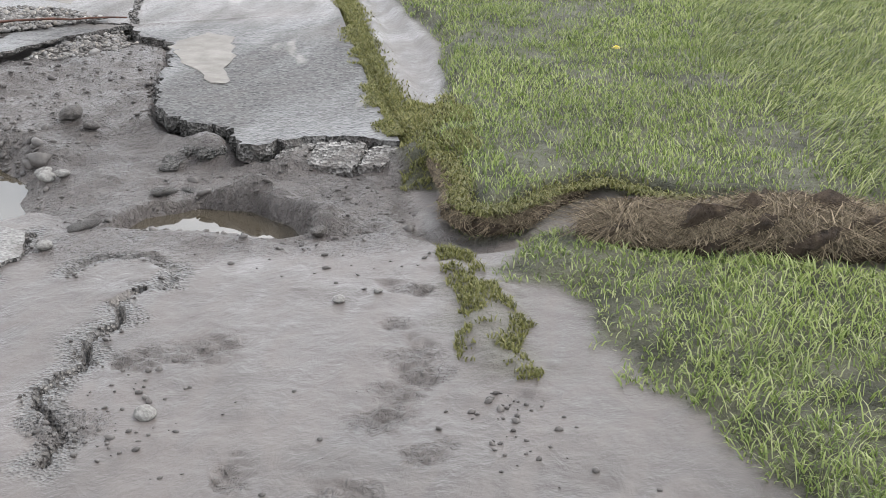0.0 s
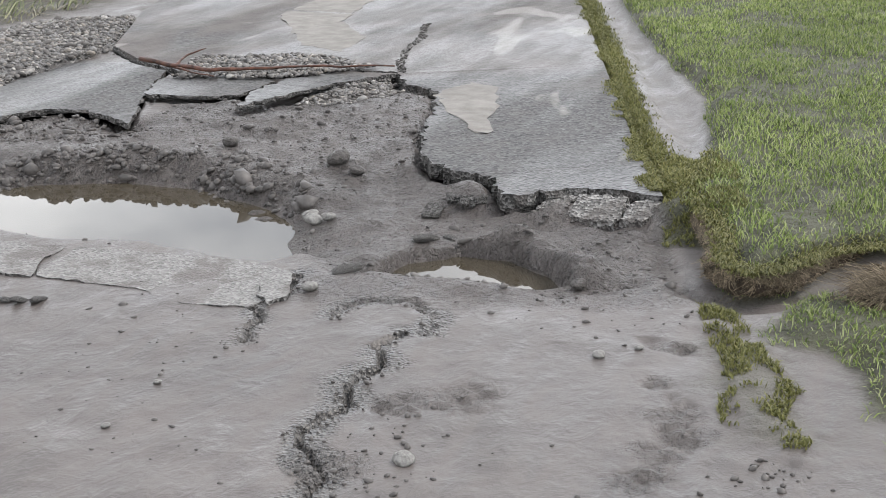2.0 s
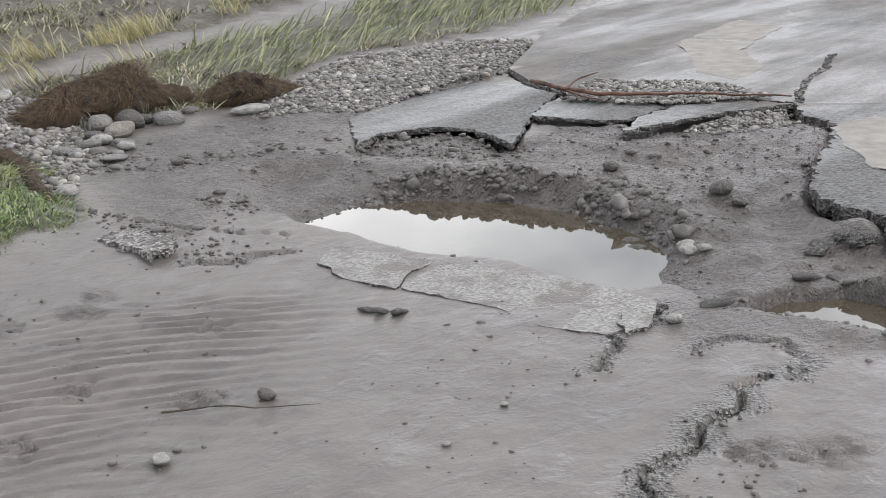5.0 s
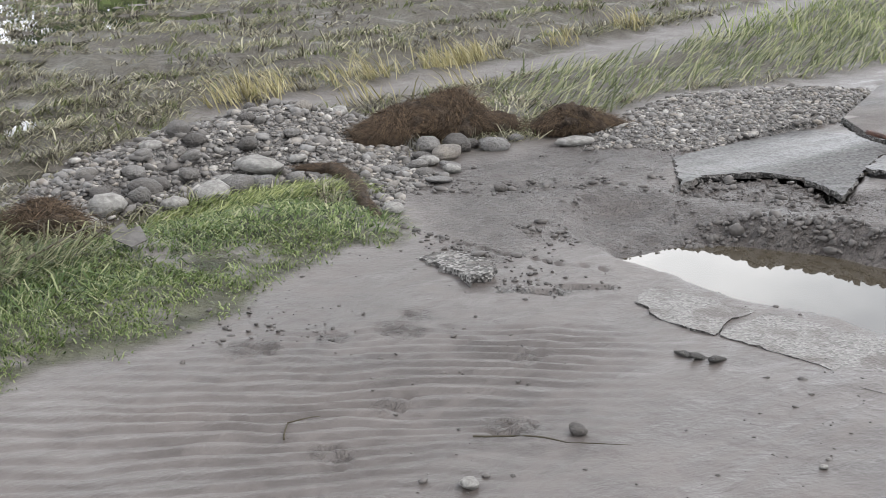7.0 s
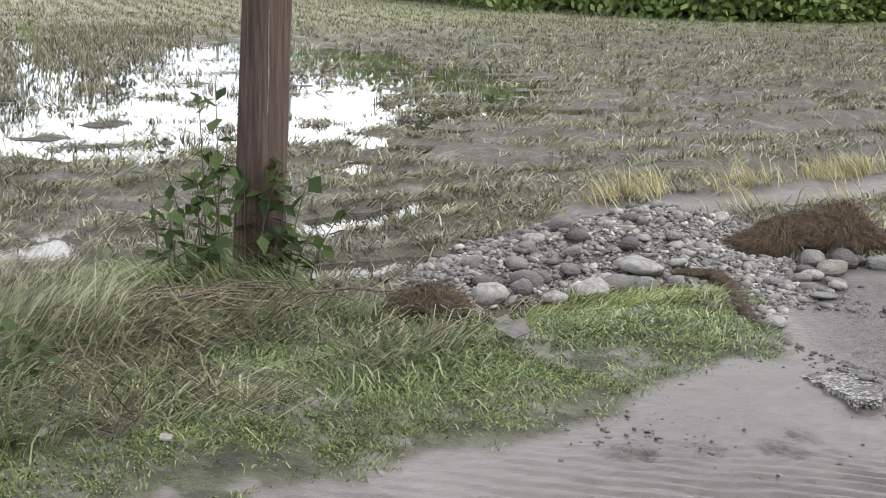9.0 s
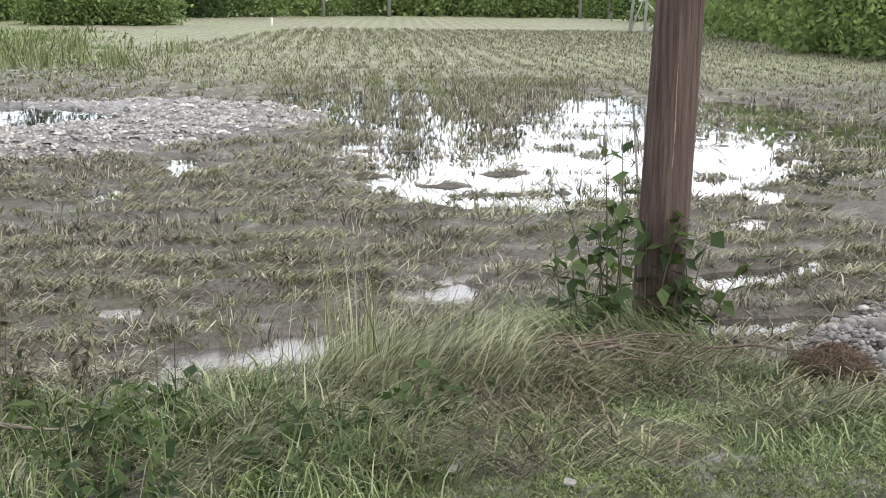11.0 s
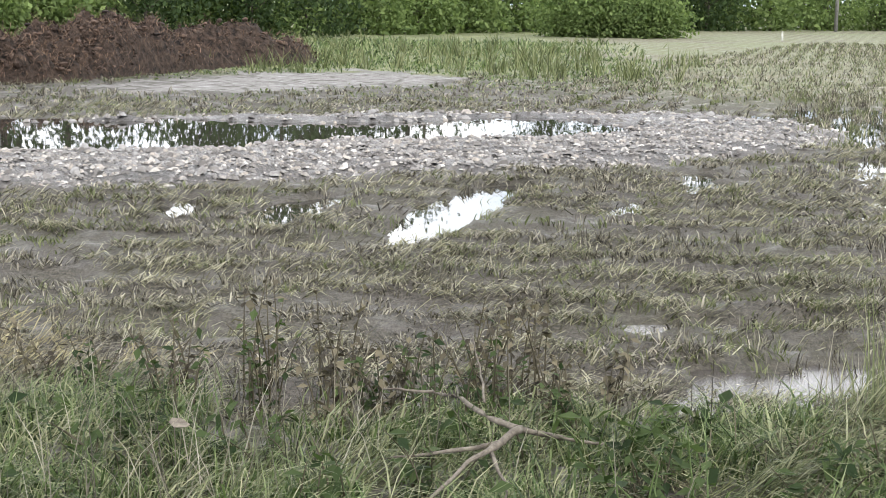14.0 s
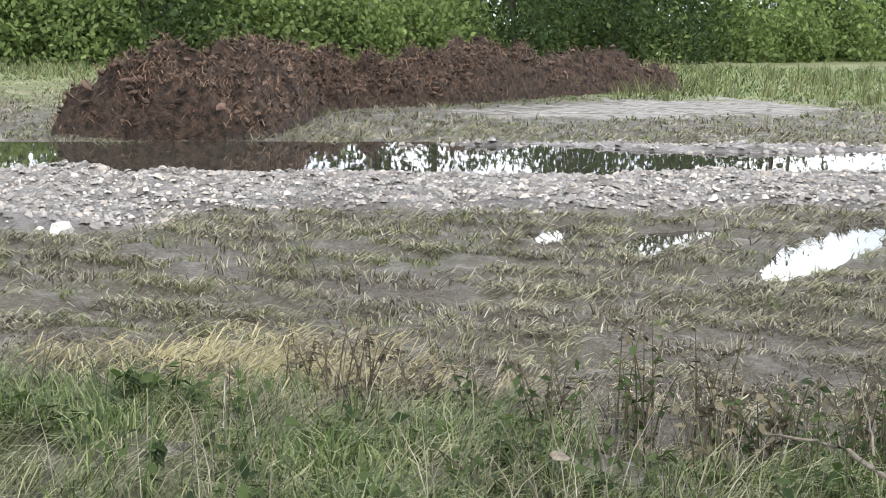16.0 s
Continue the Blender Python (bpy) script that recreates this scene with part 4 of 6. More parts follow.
ROCKS = [rock_mesh("stone", s, M_STONE, 2, f, 0.31) for s, f in ((1, 0.7), (2, 0.55), (3, 0.8), (4, 0.6), (5, 0.75))]
M_LIGHTSTONE = plain_material("pale_stone", (0.13, 0.124, 0.115), (0.27, 0.262, 0.245), 2.2, 0.6, 0.4, 0.12)
M_MUDSTONE = plain_material("mud_coated_stone", (0.035, 0.031, 0.028), (0.11, 0.1, 0.092), 2.4, 0.5, 0.5, 0.15)
M_DARKSTONE = plain_material("muddy_dark_stone", (0.045, 0.041, 0.038), (0.112, 0.102, 0.095), 14, 0.5, 0.3, 0.01)
ROCKS_PALE = [rock_mesh("stone", 11, M_LIGHTSTONE, 2, 0.6, 0.3), rock_mesh("stone", 12, M_LIGHTSTONE, 2, 0.5, 0.35)]
ROCKS_DARK = [rock_mesh("stone", 13, M_MUDSTONE, 2, 0.75), rock_mesh("stone", 14, M_MUDSTONE, 2, 0.65)]
def block_mesh(seed):
    """An angular lump of broken asphalt with a flat top."""
    g = np.random.default_rng(seed)
    bm = bmesh.new()
    bmesh.ops.create_cube(bm, size=1.7)
    bmesh.ops.subdivide_edges(bm, edges=bm.edges[:], cuts=4, use_grid_fill=True)
    for v in bm.verts:
        side = max(abs(v.co.x), abs(v.co.y)) > 0.8
        p = v.co.copy()
        v.co += Vector((noise.noise(p * 1.3 + Vector((seed, 0, 0))), noise.noise(p * 1.3 + Vector((0, seed, 0))), 0.4 * noise.noise(p * 1.3 + Vector((0, 0, seed))))) * 0.45
        v.co += Vector(g.normal(0, 0.05 if side else 0.02, 3))
        if v.co.z < 0:
            v.co.x *= 0.8
            v.co.y *= 0.8
        v.co.z *= 0.75
    return bm_mesh("asphalt_chunk", bm, M_BLOCK, False)


BLOCKS = [block_mesh(s) for s in (1, 2, 3, 4)]
CRUMBS = [rock_mesh("asphalt_chunk", s, M_RUBBLE, 2, 0.6, 0.55) for s in (21, 22, 23)]


def stone(x, y, size, meshes, label, group="", name="stone", sink=0.25, turn=None, stretch=(1, 1, 1), z=None):
    ob = new(name, meshes[int(RNG.integers(len(meshes)))])
    base = ground_z(x, y) if z is None else z
    ob.location = (x, y, base + size * 0.6 * stretch[2] * (1 - sink))
    ob.rotation_euler = (RNG.normal(0, 0.12), RNG.normal(0, 0.12), RNG.uniform(0, 6.28) if turn is None else turn)
    ob.scale = (size * stretch[0], size * stretch[1], size * stretch[2])
    return tagged(ob, label, "asphalt" if "asphalt" in name else "stone", group)


for x, y, s in ((2.15, 2.53, 0.024), (3.49, 1.0, 0.018), (3.58, 0.91, 0.012), (2.9, 2.05, 0.011), (2.62, 2.02, 0.011), (2.69, 1.23, 0.026)):
    stone(x, y, s, ROCKS_PALE, "small pale rounded pebble lying on mud", "pebbles on the mud")
for x, y, s in ((4.14, 1.27, 0.03), (5.15, 2.64, 0.048), (5.08, 2.52, 0.032), (5.22, 3.2, 0.038), (4.64, 2.72, 0.04), (4.7, 2.78, 0.036), (2.58, 2.6, 0.026), (5.08, 4.5, 0.05), (4.38, 4.99, 0.035)):
    stone(x, y, s, ROCKS_DARK, "dark mud-coated stone in the washed-out bed", "stones in the washout")
for x, y, s, st in ((4.66, 5.88, 0.09, (1.2, 0.8, 0.75)), (4.62, 5.68, 0.09, (1.2, 0.85, 0.8)), (4.8, 5.82, 0.08, (1.1, 1, 0.9)), (4.96, 5.72, 0.07, (1.1, 0.9, 0.8)), (4.92, 5.86, 0.055, (1, 1, 0.8)), (4.38, 5.61, 0.06, (1, 1, 0.7)), (4.52, 5.74, 0.055, (1, 1, 0.7)), (5.08, 5.8, 0.045, (1, 1, 0.8)), (4.3, 5.45, 0.05, (1, 1, 0.6)), (4.5, 5.5, 0.05, (1, 1, 0.6)), (4.25, 5.27, 0.06, (1.2, 1, 0.4)), (4.2, 5.6, 0.05, (1, 1, 0.6)), (5.2, 5.82, 0.04, (1, 1, 0.7))):
    stone(x, y, s, ROCKS, "smooth brown-grey river stone beside torn turf", "river stones", stretch=st)
for x, y, s in ((4.41, 5.38, 0.045), (4.45, 5.62, 0.05)):
    stone(x, y, s, ROCKS_PALE, "pale rounded river stone beside torn turf", "river stones")
for x, y, s in ((2.6, 5.56, 0.06), (3.04, 5.62, 0.055), (3.42, 5.8, 0.065), (3.3, 6.3, 0.05), (3.72, 4.93, 0.045), (4.54, 2.44, 0.035), (4.63, 2.5, 0.03), (4.55, 2.38, 0.025), (3.68, 2.0, 0.028)):
    stone(x, y, s, ROCKS_PALE, "pale rounded river stone among gravel", "river stones")
stone(5.33, 5.5, 0.075, ROCKS_PALE, "flat pale squared stone on mud", "", turn=-0.6, stretch=(1.25, 0.7, 0.65))
for x, y, s, st, tn in ((4.90, 1.94, 0.06, (1, 1, 0.9), 0.5), (4.93, 2.0, 0.055, (1, 1, 1), 0.2), (4.80, 2.06, 0.045, (1.3, 0.9, 0.6), 0.2), (4.87, 1.70, 0.035, (1, 1, 0.8), 0.9)):
    stone(x, y, s, BLOCKS, "broken lump of grey asphalt fallen from the edge", "fallen asphalt blocks", "asphalt_chunk", 0.3, tn, st, z=-0.085)
for x, y, s, st in ((2.77, 5.72, 0.085, (1, 1, 1.1)), (3.65, 5.9, 0.095, (1.3, 0.8, 0.8)), (3.26, 5.67, 0.085, (1, 1, 0.9)), (4.62, 6.63, 0.06, (1.2, 1, 0.7)), (3.88, 5.92, 0.05, (1, 1, 0.8))):
    stone(x, y, s, ROCKS_PALE, "large pale rounded cobble on the gravel heap", "cobbles on the gravel heap", sink=0.15, stretch=st)
for x, y, s in ((3.04, 5.88, 0.075), (3.41, 5.70, 0.075), (3.13, 5.92, 0.06), (3.49, 6.37, 0.06), (3.52, 6.26, 0.055), (3.09, 6.08, 0.06), (2.92, 6.21, 0.05), (3.3, 5.95, 0.055), (3.56, 5.72, 0.06), (3.2, 6.2, 0.045), (2.95, 5.75, 0.05), (2.85, 5.95, 0.05), (3.72, 6.1, 0.05), (3.4, 6.1, 0.05), (3.75, 5.72, 0.05), (2.62, 5.72, 0.045), (2.6, 5.95, 0.04), (3.6, 6.55, 0.045), (3.9, 6.4, 0.045), (4.1, 6.7, 0.04), (3.3, 6.5, 0.04), (4.3, 6.5, 0.05), (4.0, 6.15, 0.045)):
    stone(x, y, s, ROCKS, "rounded grey cobble on the gravel heap", "cobbles on the gravel heap", sink=0.2)
for x, y, s in ((3.3, 2.75, 0.028), (3.28, 2.80, 0.026), (3.27, 2.85, 0.02), (4.55, 1.88, 0.03), (4.48, 1.96, 0.035), (4.1, 2.3, 0.04), (3.9, 1.98, 0.035)):
    stone(x, y, s, CRUMBS, "loose crumb of asphalt on the mud", "asphalt crumbs", "asphalt_chunk", 0.3, None, (1.3, 0.8, 0.6))


def in_zone(poly, count, rng, keep=None, wobble=0.0, scale=3.0, margin=0.0):
    """Random places inside a polygon."""
    xs, ys = [p[0] for p in poly], [p[1] for p in poly]
    x, y = rng.uniform(min(xs), max(xs), count), rng.uniform(min(ys), max(ys), count)
    ok = inside(poly, x, y, wobble, scale) > margin
    if keep is not None:
        ok &= keep(x, y)
    return x[ok], y[ok]


def pebbles(name, x, y, size, mat, label, category="gravel", flat=0.6, sink=0.3, zfun=height, seed=1, simple=False, parent=None):
    """Many small loose stones, each of twenty faces, in one mesh."""
    rng = np.random.default_rng(seed)
    bm = bmesh.new()
    if simple:
        bmesh.ops.create_cone(bm, segments=5, radius1=1.0, radius2=0.5, depth=1.1, cap_ends=True, cap_tris=False)
        bmesh.ops.delete(bm, geom=[f for f in bm.faces if f.normal.z < -0.9], context="FACES_ONLY")
        bmesh.ops.triangulate(bm, faces=bm.faces[:])
        bm.verts.index_update()
    else:
        bmesh.ops.create_icosphere(bm, subdivisions=1, radius=1.0)
    co = np.array([v.co[:] for v in bm.verts])
    tri = np.array([[v.index for v in f.verts] for f in bm.faces])
    bm.free()
    n = len(x)
    k = 1 + rng.normal(0, 0.2, (n, len(co)))
    v = co[None] * k[:, :, None] * rng.uniform(0.7, 1.25, (n, 1, 3)) * np.array([1, 1, flat]) * size[:, None, None]
    a = rng.uniform(0, 6.28, n)
    c, s = np.cos(a)[:, None], np.sin(a)[:, None]
    tiltx = rng.normal(0, 0.25, n)[:, None]
    v[:, :, 2] += v[:, :, 0] * tiltx
    px, py = v[:, :, 0] * c - v[:, :, 1] * s, v[:, :, 0] * s + v[:, :, 1] * c
    v = np.stack([px + x[:, None], py + y[:, None], v[:, :, 2] + (zfun(x, y) + size * flat * (1 - sink * 2))[:, None]], -1)
    f = (tri[None] + (np.arange(n) * len(co))[:, None, None]).reshape(-1, 3)
    ob = new(name, mesh_from(name, v.reshape(-1, 3), f, mat, mat is not M_DUNGCLOD))
    if parent:
        ob.parent = parent
        return ob
    return tagged(ob, label, category, kind="stuff")


rng = np.random.default_rng(21)
x, y = in_zone(GRAVEL_BANK, 22000, rng, wobble=0.1)
pebbles("gravel", x, y, np.clip(rng.lognormal(-4.6, 0.5, len(x)), 0.006, 0.045), M_GRAVEL, "heap of washed-up grey gravel and cobbles")
x, y = in_zone(GRAVEL_FAN, 11000, rng, wobble=0.15)
pebbles("gravel", x, y, np.clip(rng.lognormal(-4.75, 0.45, len(x)), 0.004, 0.03), M_GRAVEL, "fan of grey gravel spread over the road edge", seed=2)
x, y = in_zone(GRAVEL_PATCH, 2600, rng, wobble=0.1)
pebbles("gravel", x, y, np.clip(rng.lognormal(-4.6, 0.35, len(x)), 0.004, 0.025), M_GRAVEL, "thin patch of grit on asphalt", zfun=lambda a, b: np.full(len(a), 0.03), seed=3)
x, y = in_zone([(6.15, 3.3), (6.5, 3.36), (6.72, 3.2), (6.68, 2.98), (6.3, 2.88), (6.05, 3.04)], 1500, rng, wobble=0.2)
pebbles("gravel", x, y, np.clip(rng.lognormal(-4.7, 0.35, len(x)), 0.004, 0.022), M_GRAVEL, "loose grit washed out below the asphalt splinter", seed=13)
far_pool = lambda a, b: inside(SHINGLE_POOL, a, b, 0.45, 1.2) < 0.12 + 0.25 * vnoise(a * 2.2, b * 2.2, 9)
front_bank = [(-12.5, 9.5), (-7.1, 9.3), (-7.3, 10.6), (-6.4, 11.25), (-4.9, 12.1), (-3.5, 13.0), (-2.4, 13.6), (-0.8, 15.0), (0.54, 16.6), (1.81, 18.8), (1.7, 20.4), (-1.0, 19.4), (-3.4, 17.4), (-7.4, 14.6), (-10, 13.0), (-12.5, 13.2)]
x, y = in_zone(front_bank, 80000, rng, far_pool, 0.25, 1.5)
pebbles("shingle", x, y, np.clip(rng.lognormal(-4.0, 0.42, len(x)), 0.01, 0.07), M_SHINGLE, "long bank of washed shingle and cobbles in the field", seed=4, simple=True)
x, y = in_zone(SHINGLE, 26000, rng, lambda a, b: far_pool(a, b) & (a > -13) & (inside(front_bank, a, b, 0.25, 1.5) < 0), 0.25, 1.5)
pebbles("shingle", x, y, np.clip(rng.lognormal(-3.6, 0.4, len(x)), 0.014, 0.1), M_SHINGLE, "shingle scattered beyond the brown pool", seed=44, simple=True)
# crumbs and lumps in the washout
x, y = in_zone(SLAB_LIP, 500, rng)
pebbles("rubble", x, y, np.clip(rng.lognormal(-4.9, 0.5, len(x)), 0.004, 0.035), M_DARKSTONE, "wet stones under the undercut slab", "rubble", 0.7, seed=14)
x, y = in_zone(WASH, 4200, rng, lambda a, b: (inside(PUDDLE_A, a, b) < 0.02) & (vnoise(a * 3, b * 3, 4) + 0.4 * (a > 4.7) * (b > 2.4) + 0.25 * (b < 1.6) > 0.6))
pebbles("rubble", x, y, np.clip(rng.lognormal(-5.1, 0.5, len(x)), 0.003, 0.026), M_DARKSTONE, "wet lumps of mud and stone on the washed-out bank", "rubble", 0.55, sink=0.42, seed=5)
band = [(x, y) for x, y in ((4.35, 4.1), (4.75, 4.05), (5.05, 3.7), (5.1, 3.1), (4.95, 2.7), (4.7, 2.5), (4.62, 2.62), (4.8, 2.85), (4.92, 3.2), (4.9, 3.55), (4.74, 3.9), (4.5, 4.02))]
x, y = in_zone(band, 1500, rng, wobble=0.08)
pebbles("rubble", x, y, np.clip(rng.lognormal(-4.5, 0.55, len(x)), 0.005, 0.045), M_DARKSTONE, "wet clods and stones along the water's far bank", "rubble", 0.7, sink=0.4, seed=6)
near = [(2.3, 0.3), (4.1, 0.3), (4.1, 4.2), (3.2, 4.9), (2.0, 3.8), (1.6, 3.0), (2.0, 1.0)]
crumb = lambda a, b: np.minimum.reduce([along(l, a, b) for l in (CRACK, CRACK_LEFT, ARC, CRACK_WEST)]) < 0.012 + 0.07 * vnoise(a * 9, b * 9, 2)
x, y = in_zone(near, 20000, rng, crumb)
pebbles("crumbs", x, y, np.clip(rng.lognormal(-5.8, 0.5, len(x)), 0.0015, 0.011), M_DARKSTONE, "asphalt crumbs and grit along the cracks", "grit", 0.7, seed=7)
x, y = in_zone(near, 1700, rng, lambda a, b: vnoise(a * 2.3, b * 2.3, 6) ** 2 > rng.uniform(0.2, 1, len(a)))
pebbles("crumbs", x, y, np.clip(rng.lognormal(-5.5, 0.5, len(x)), 0.002, 0.014), M_DARKSTONE, "scattered dark crumbs on the silt", "grit", 0.5, sink=0.4, seed=8)
for k, (cx, cy, r, n) in enumerate(((2.92, 0.42, 0.06, 26), (2.75, 0.34, 0.06, 14), (2.62, 0.28, 0.1, 14), (2.62, 1.28, 0.08, 34), (2.85, 1.3, 0.1, 30), (3.75, 1.0, 0.12, 14), (3.85, 1.2, 0.12, 16), (3.5, 3.85, 0.12, 60), (2.45, 3.95, 0.15, 60))):
    x, y = rng.normal(cx, r, n), rng.normal(cy, r, n)
    pebbles("pebbles", x, y, np.clip(rng.lognormal(-5.1, 0.45, n), 0.003, 0.012), M_DARKSTONE, "sprinkling of small dark pebbles on silt", "gravel", 0.6, seed=70 + k)
# the lane slab has no cut crack: dark crumbs on top stand for it
rift = [(6.77, 3.09), (7.0, 3.2), (7.34, 3.32), (7.7, 3.38), (8.13, 3.54)]
x, y = in_zone([(6.6, 2.9), (8.3, 3.4), (8.3, 3.7), (6.6, 3.3)], 9000, rng, lambda a, b: along(rift, a + 0.1 * (fbm(a, b, 8, 2, 3) - 0.5), b) < 0.022)
pebbles("crumbs", x, y, np.clip(rng.lognormal(-5.2, 0.4, len(x)), 0.003, 0.014), M_BROKEN, "dark asphalt crumbs laid in place of a crack in the lane", "grit", 0.5, zfun=lambda a, b: np.full(len(a), 0.016), seed=88)
wet_left = [(3.3, 4.0), (3.6, 4.7), (4.2, 5.4), (5.2, 5.4), (5.1, 4.6), (4.4, 4.4), (3.9, 4.0)]
x, y = in_zone(wet_left, 1600, rng, lambda a, b: vnoise(a * 4, b * 4, 3) > 0.45)
pebbles("rubble", x, y, np.clip(rng.lognormal(-4.8, 0.55, len(x)), 0.004, 0.03), M_DARKSTONE, "mud-coated gravel below the gravel heap", "rubble", 0.5, seed=9)


# ---- grasses ----
def blades(name, x, y, length, width, lean, mat, label, heading=None, category="grass", curl=0.5, z=None, seed=1, kind="stuff", parent=None):
    """Single blades of grass or straw, each a bent strip that tapers to a point. lean: 0 upright, 1 lying down."""
    rng = np.random.default_rng(seed)
    n = len(x)
    a = rng.uniform(0, 2 * math.pi, n) if heading is None else heading + rng.normal(0, 0.45, n)
    lean = np.clip(lean + rng.normal(0, 0.13, n), 0.02, 1.1)
    z = height(x, y) if z is None else z
    dx, dy = np.cos(a), np.sin(a)
    w = width * rng.uniform(0.6, 1.2, n) * 0.5
    if parent is None:
        w = w * np.clip(0.72 + 0.03 * (np.hypot(x, y) - 4), 0.72, 1.0)
    b = a + math.pi / 2 + rng.normal(0, 0.7, n)
    sx, sy = np.cos(b) * w, np.sin(b) * w
    th1, th2 = lean * 0.5 * math.pi * (1 - curl * 0.6), lean * 0.5 * math.pi * (1 + curl * 0.35)
    h1, o1 = 0.5 * length * np.cos(th1), 0.5 * length * np.sin(th1)
    h2, o2 = h1 + 0.5 * length * np.maximum(np.cos(th2), -0.3), o1 + 0.5 * length * np.sin(th2)
    h2 = np.maximum(h2, 0.004)
    v = np.empty((n, 5, 3), np.float32)
    z0 = z - 0.006
    v[:, 0] = np.stack([x - sx, y - sy, z0], 1)
    v[:, 1] = np.stack([x + sx, y + sy, z0], 1)
    v[:, 2] = np.stack([x + dx * o1 + sx * 0.85, y + dy * o1 + sy * 0.85, z + h1], 1)
    v[:, 3] = np.stack([x + dx * o1 - sx * 0.85, y + dy * o1 - sy * 0.85, z + h1], 1)
    v[:, 4] = np.stack([x + dx * o2, y + dy * o2, z + h2], 1)
    k = (np.arange(n) * 5)[:, None]
    tri = np.concatenate([k + np.array([[0, 1, 2]]), k + np.array([[0, 2, 3]]), k + np.array([[3, 2, 4]])])
    ob = new(name, mesh_from(name, v.reshape(-1, 3), tri, mat))
    if parent:
        ob.parent = parent
        return ob
    return tagged(ob, label, category, kind=kind)


def tufts(x, y, per, spread, g):
    """Places in tufts round the given ones, with a heading of its own for each tuft."""
    n = len(x)
    k = np.repeat(np.arange(n), per)
    return x[k] + g.normal(0, spread, n * per), y[k] + g.normal(0, spread, n * per), g.uniform(0, 6.28, n)[k], g.uniform(0.6, 1.3, n)[k]


def patchy(scale, seed, low, high):
    return lambda a, b: rng.uniform(0, 1, len(a)) < ease(fbm(a, b, scale, 3, seed), low, high)


rng = np.random.default_rng(31)
# the mown lawn beside the road, muddy in places
keep = lambda a, b: (inside(BARE, a, b, 0.03) < 0.01) & (rng.uniform(0, 1, len(a)) < 0.25 + 0.75 * ease(fbm(a, b, 3.2, 4, 81), 0.33, 0.5)) & (np.hypot(a, b) < 11)
box_lawn = [p for p in LAWN[1:17]] + [(4.3, -1.3), (7.5, -1.3), (10.5, 1.0)]
x, y = in_zone(box_lawn, 210000, rng, keep, 0.04, 7, -0.02)
blades("lawn_grass", x, y, rng.uniform(0.014, 0.04, len(x)) * (0.6 + 0.8 * fbm(x, y, 6, 2, 15)), 0.0062, 0.55, M_LAWN, "short green lawn with a film of silt", seed=11)
lush = lambda a, b: (b < 0.25 * a - 1.45 + 0.5 * (fbm(a, b, 2, 2, 5) - 0.5))
x, y = in_zone(box_lawn, 42000, rng, lush, 0.04, 7, 0.03)
blades("lawn_grass", x, y, rng.uniform(0.08, 0.19, len(x)), 0.008, 0.95, M_RIMGRASS, "long pale grass combed flat by the flood", heading=-1.0 + 0.9 * (vnoise(x * 1.5, y * 1.5, 3) - 0.5), seed=12)
far_lawn = [(10.2, 3.05), (24, 8.7), (24, 3), (10.5, 1)]
x, y = in_zone(far_lawn, 16000, rng)
blades("lawn_grass", x, y, rng.uniform(0.03, 0.08, len(x)), 0.008, 0.45, M_LAWN, "green lawn along the lane", seed=13)
# fringe hanging over the torn lawn edge
edge = LAWN[4:16]
t = rng.uniform(0, len(edge) - 1.001, 5000)
i = t.astype(int)
e0, e1 = np.array(edge)[i], np.array(edge)[i + 1]
p = e0 + (e1 - e0) * (t - i)[:, None] + rng.normal(0, 0.02, (5000, 2))
blades("lawn_grass", p[:, 0], p[:, 1], rng.uniform(0.02, 0.07, 5000), 0.007, 0.98, M_MOSS, "ragged turf fringe over the scoured gully", heading=math.pi + 0.3, seed=14, z=np.maximum(height(p[:, 0], p[:, 1]), 0.03))
# the strip of low moss and grass at the road's rim
d = rng.uniform(0, 1, 26000)
t = 0.3 + d ** 1.25 * (len(MOSS_LINE) - 2.301)
i = t.astype(int)
e0, e1 = np.array(MOSS_LINE)[i], np.array(MOSS_LINE)[i + 1]
p = e0 + (e1 - e0) * (t - i)[:, None]
p = p + rng.normal(0, 0.045, p.shape) * (0.5 + fbm(p[:, 0], p[:, 1], 4, 2, 3))[:, None]
blades("edge_grass", p[:, 0], p[:, 1], rng.uniform(0.008, 0.024, len(p)), 0.008, 0.6, M_MOSS, "olive moss and grass strip along the asphalt", seed=15)
# clumps of it creeping over the asphalt's rim
t = 0.2 + rng.uniform(0, 1, 14000) ** 1.2 * 3.6
i = t.astype(int)
e0, e1 = np.array(MOSS_LINE)[i], np.array(MOSS_LINE)[i + 1]
side = rng.uniform(0.0, 0.10, len(t)) * rng.uniform(0.2, 1.0, len(t))
p = e0 + (e1 - e0) * (t - i)[:, None] + np.stack([-0.4 * side, 0.92 * side], -1)
p = p[side < 0.015 + 0.3 * rng.uniform(0.3, 1, len(side)) * np.clip(fbm(p[:, 0], p[:, 1], 6, 3, 23) - 0.33, 0, 1)]
blades("edge_grass", p[:, 0], p[:, 1], rng.uniform(0.008, 0.022, len(p)), 0.008, 0.7, M_MOSS, "clumps of moss creeping over the asphalt rim", seed=20, z=np.maximum(height(p[:, 0], p[:, 1]), 0.016))
x, y = in_zone(MOSS_CORNER, 16000, rng, patchy(9, 16, 0.3, 0.46), 0.05, 8)
blades("edge_grass", x, y, rng.uniform(0.01, 0.03, len(x)), 0.007, 0.6, M_MOSS, "low mossy turf between asphalt and lawn", seed=19)
x, y = in_zone(MOSS_PATCH, 26000, rng, patchy(11, 37, 0.3, 0.66), 0.05, 7)
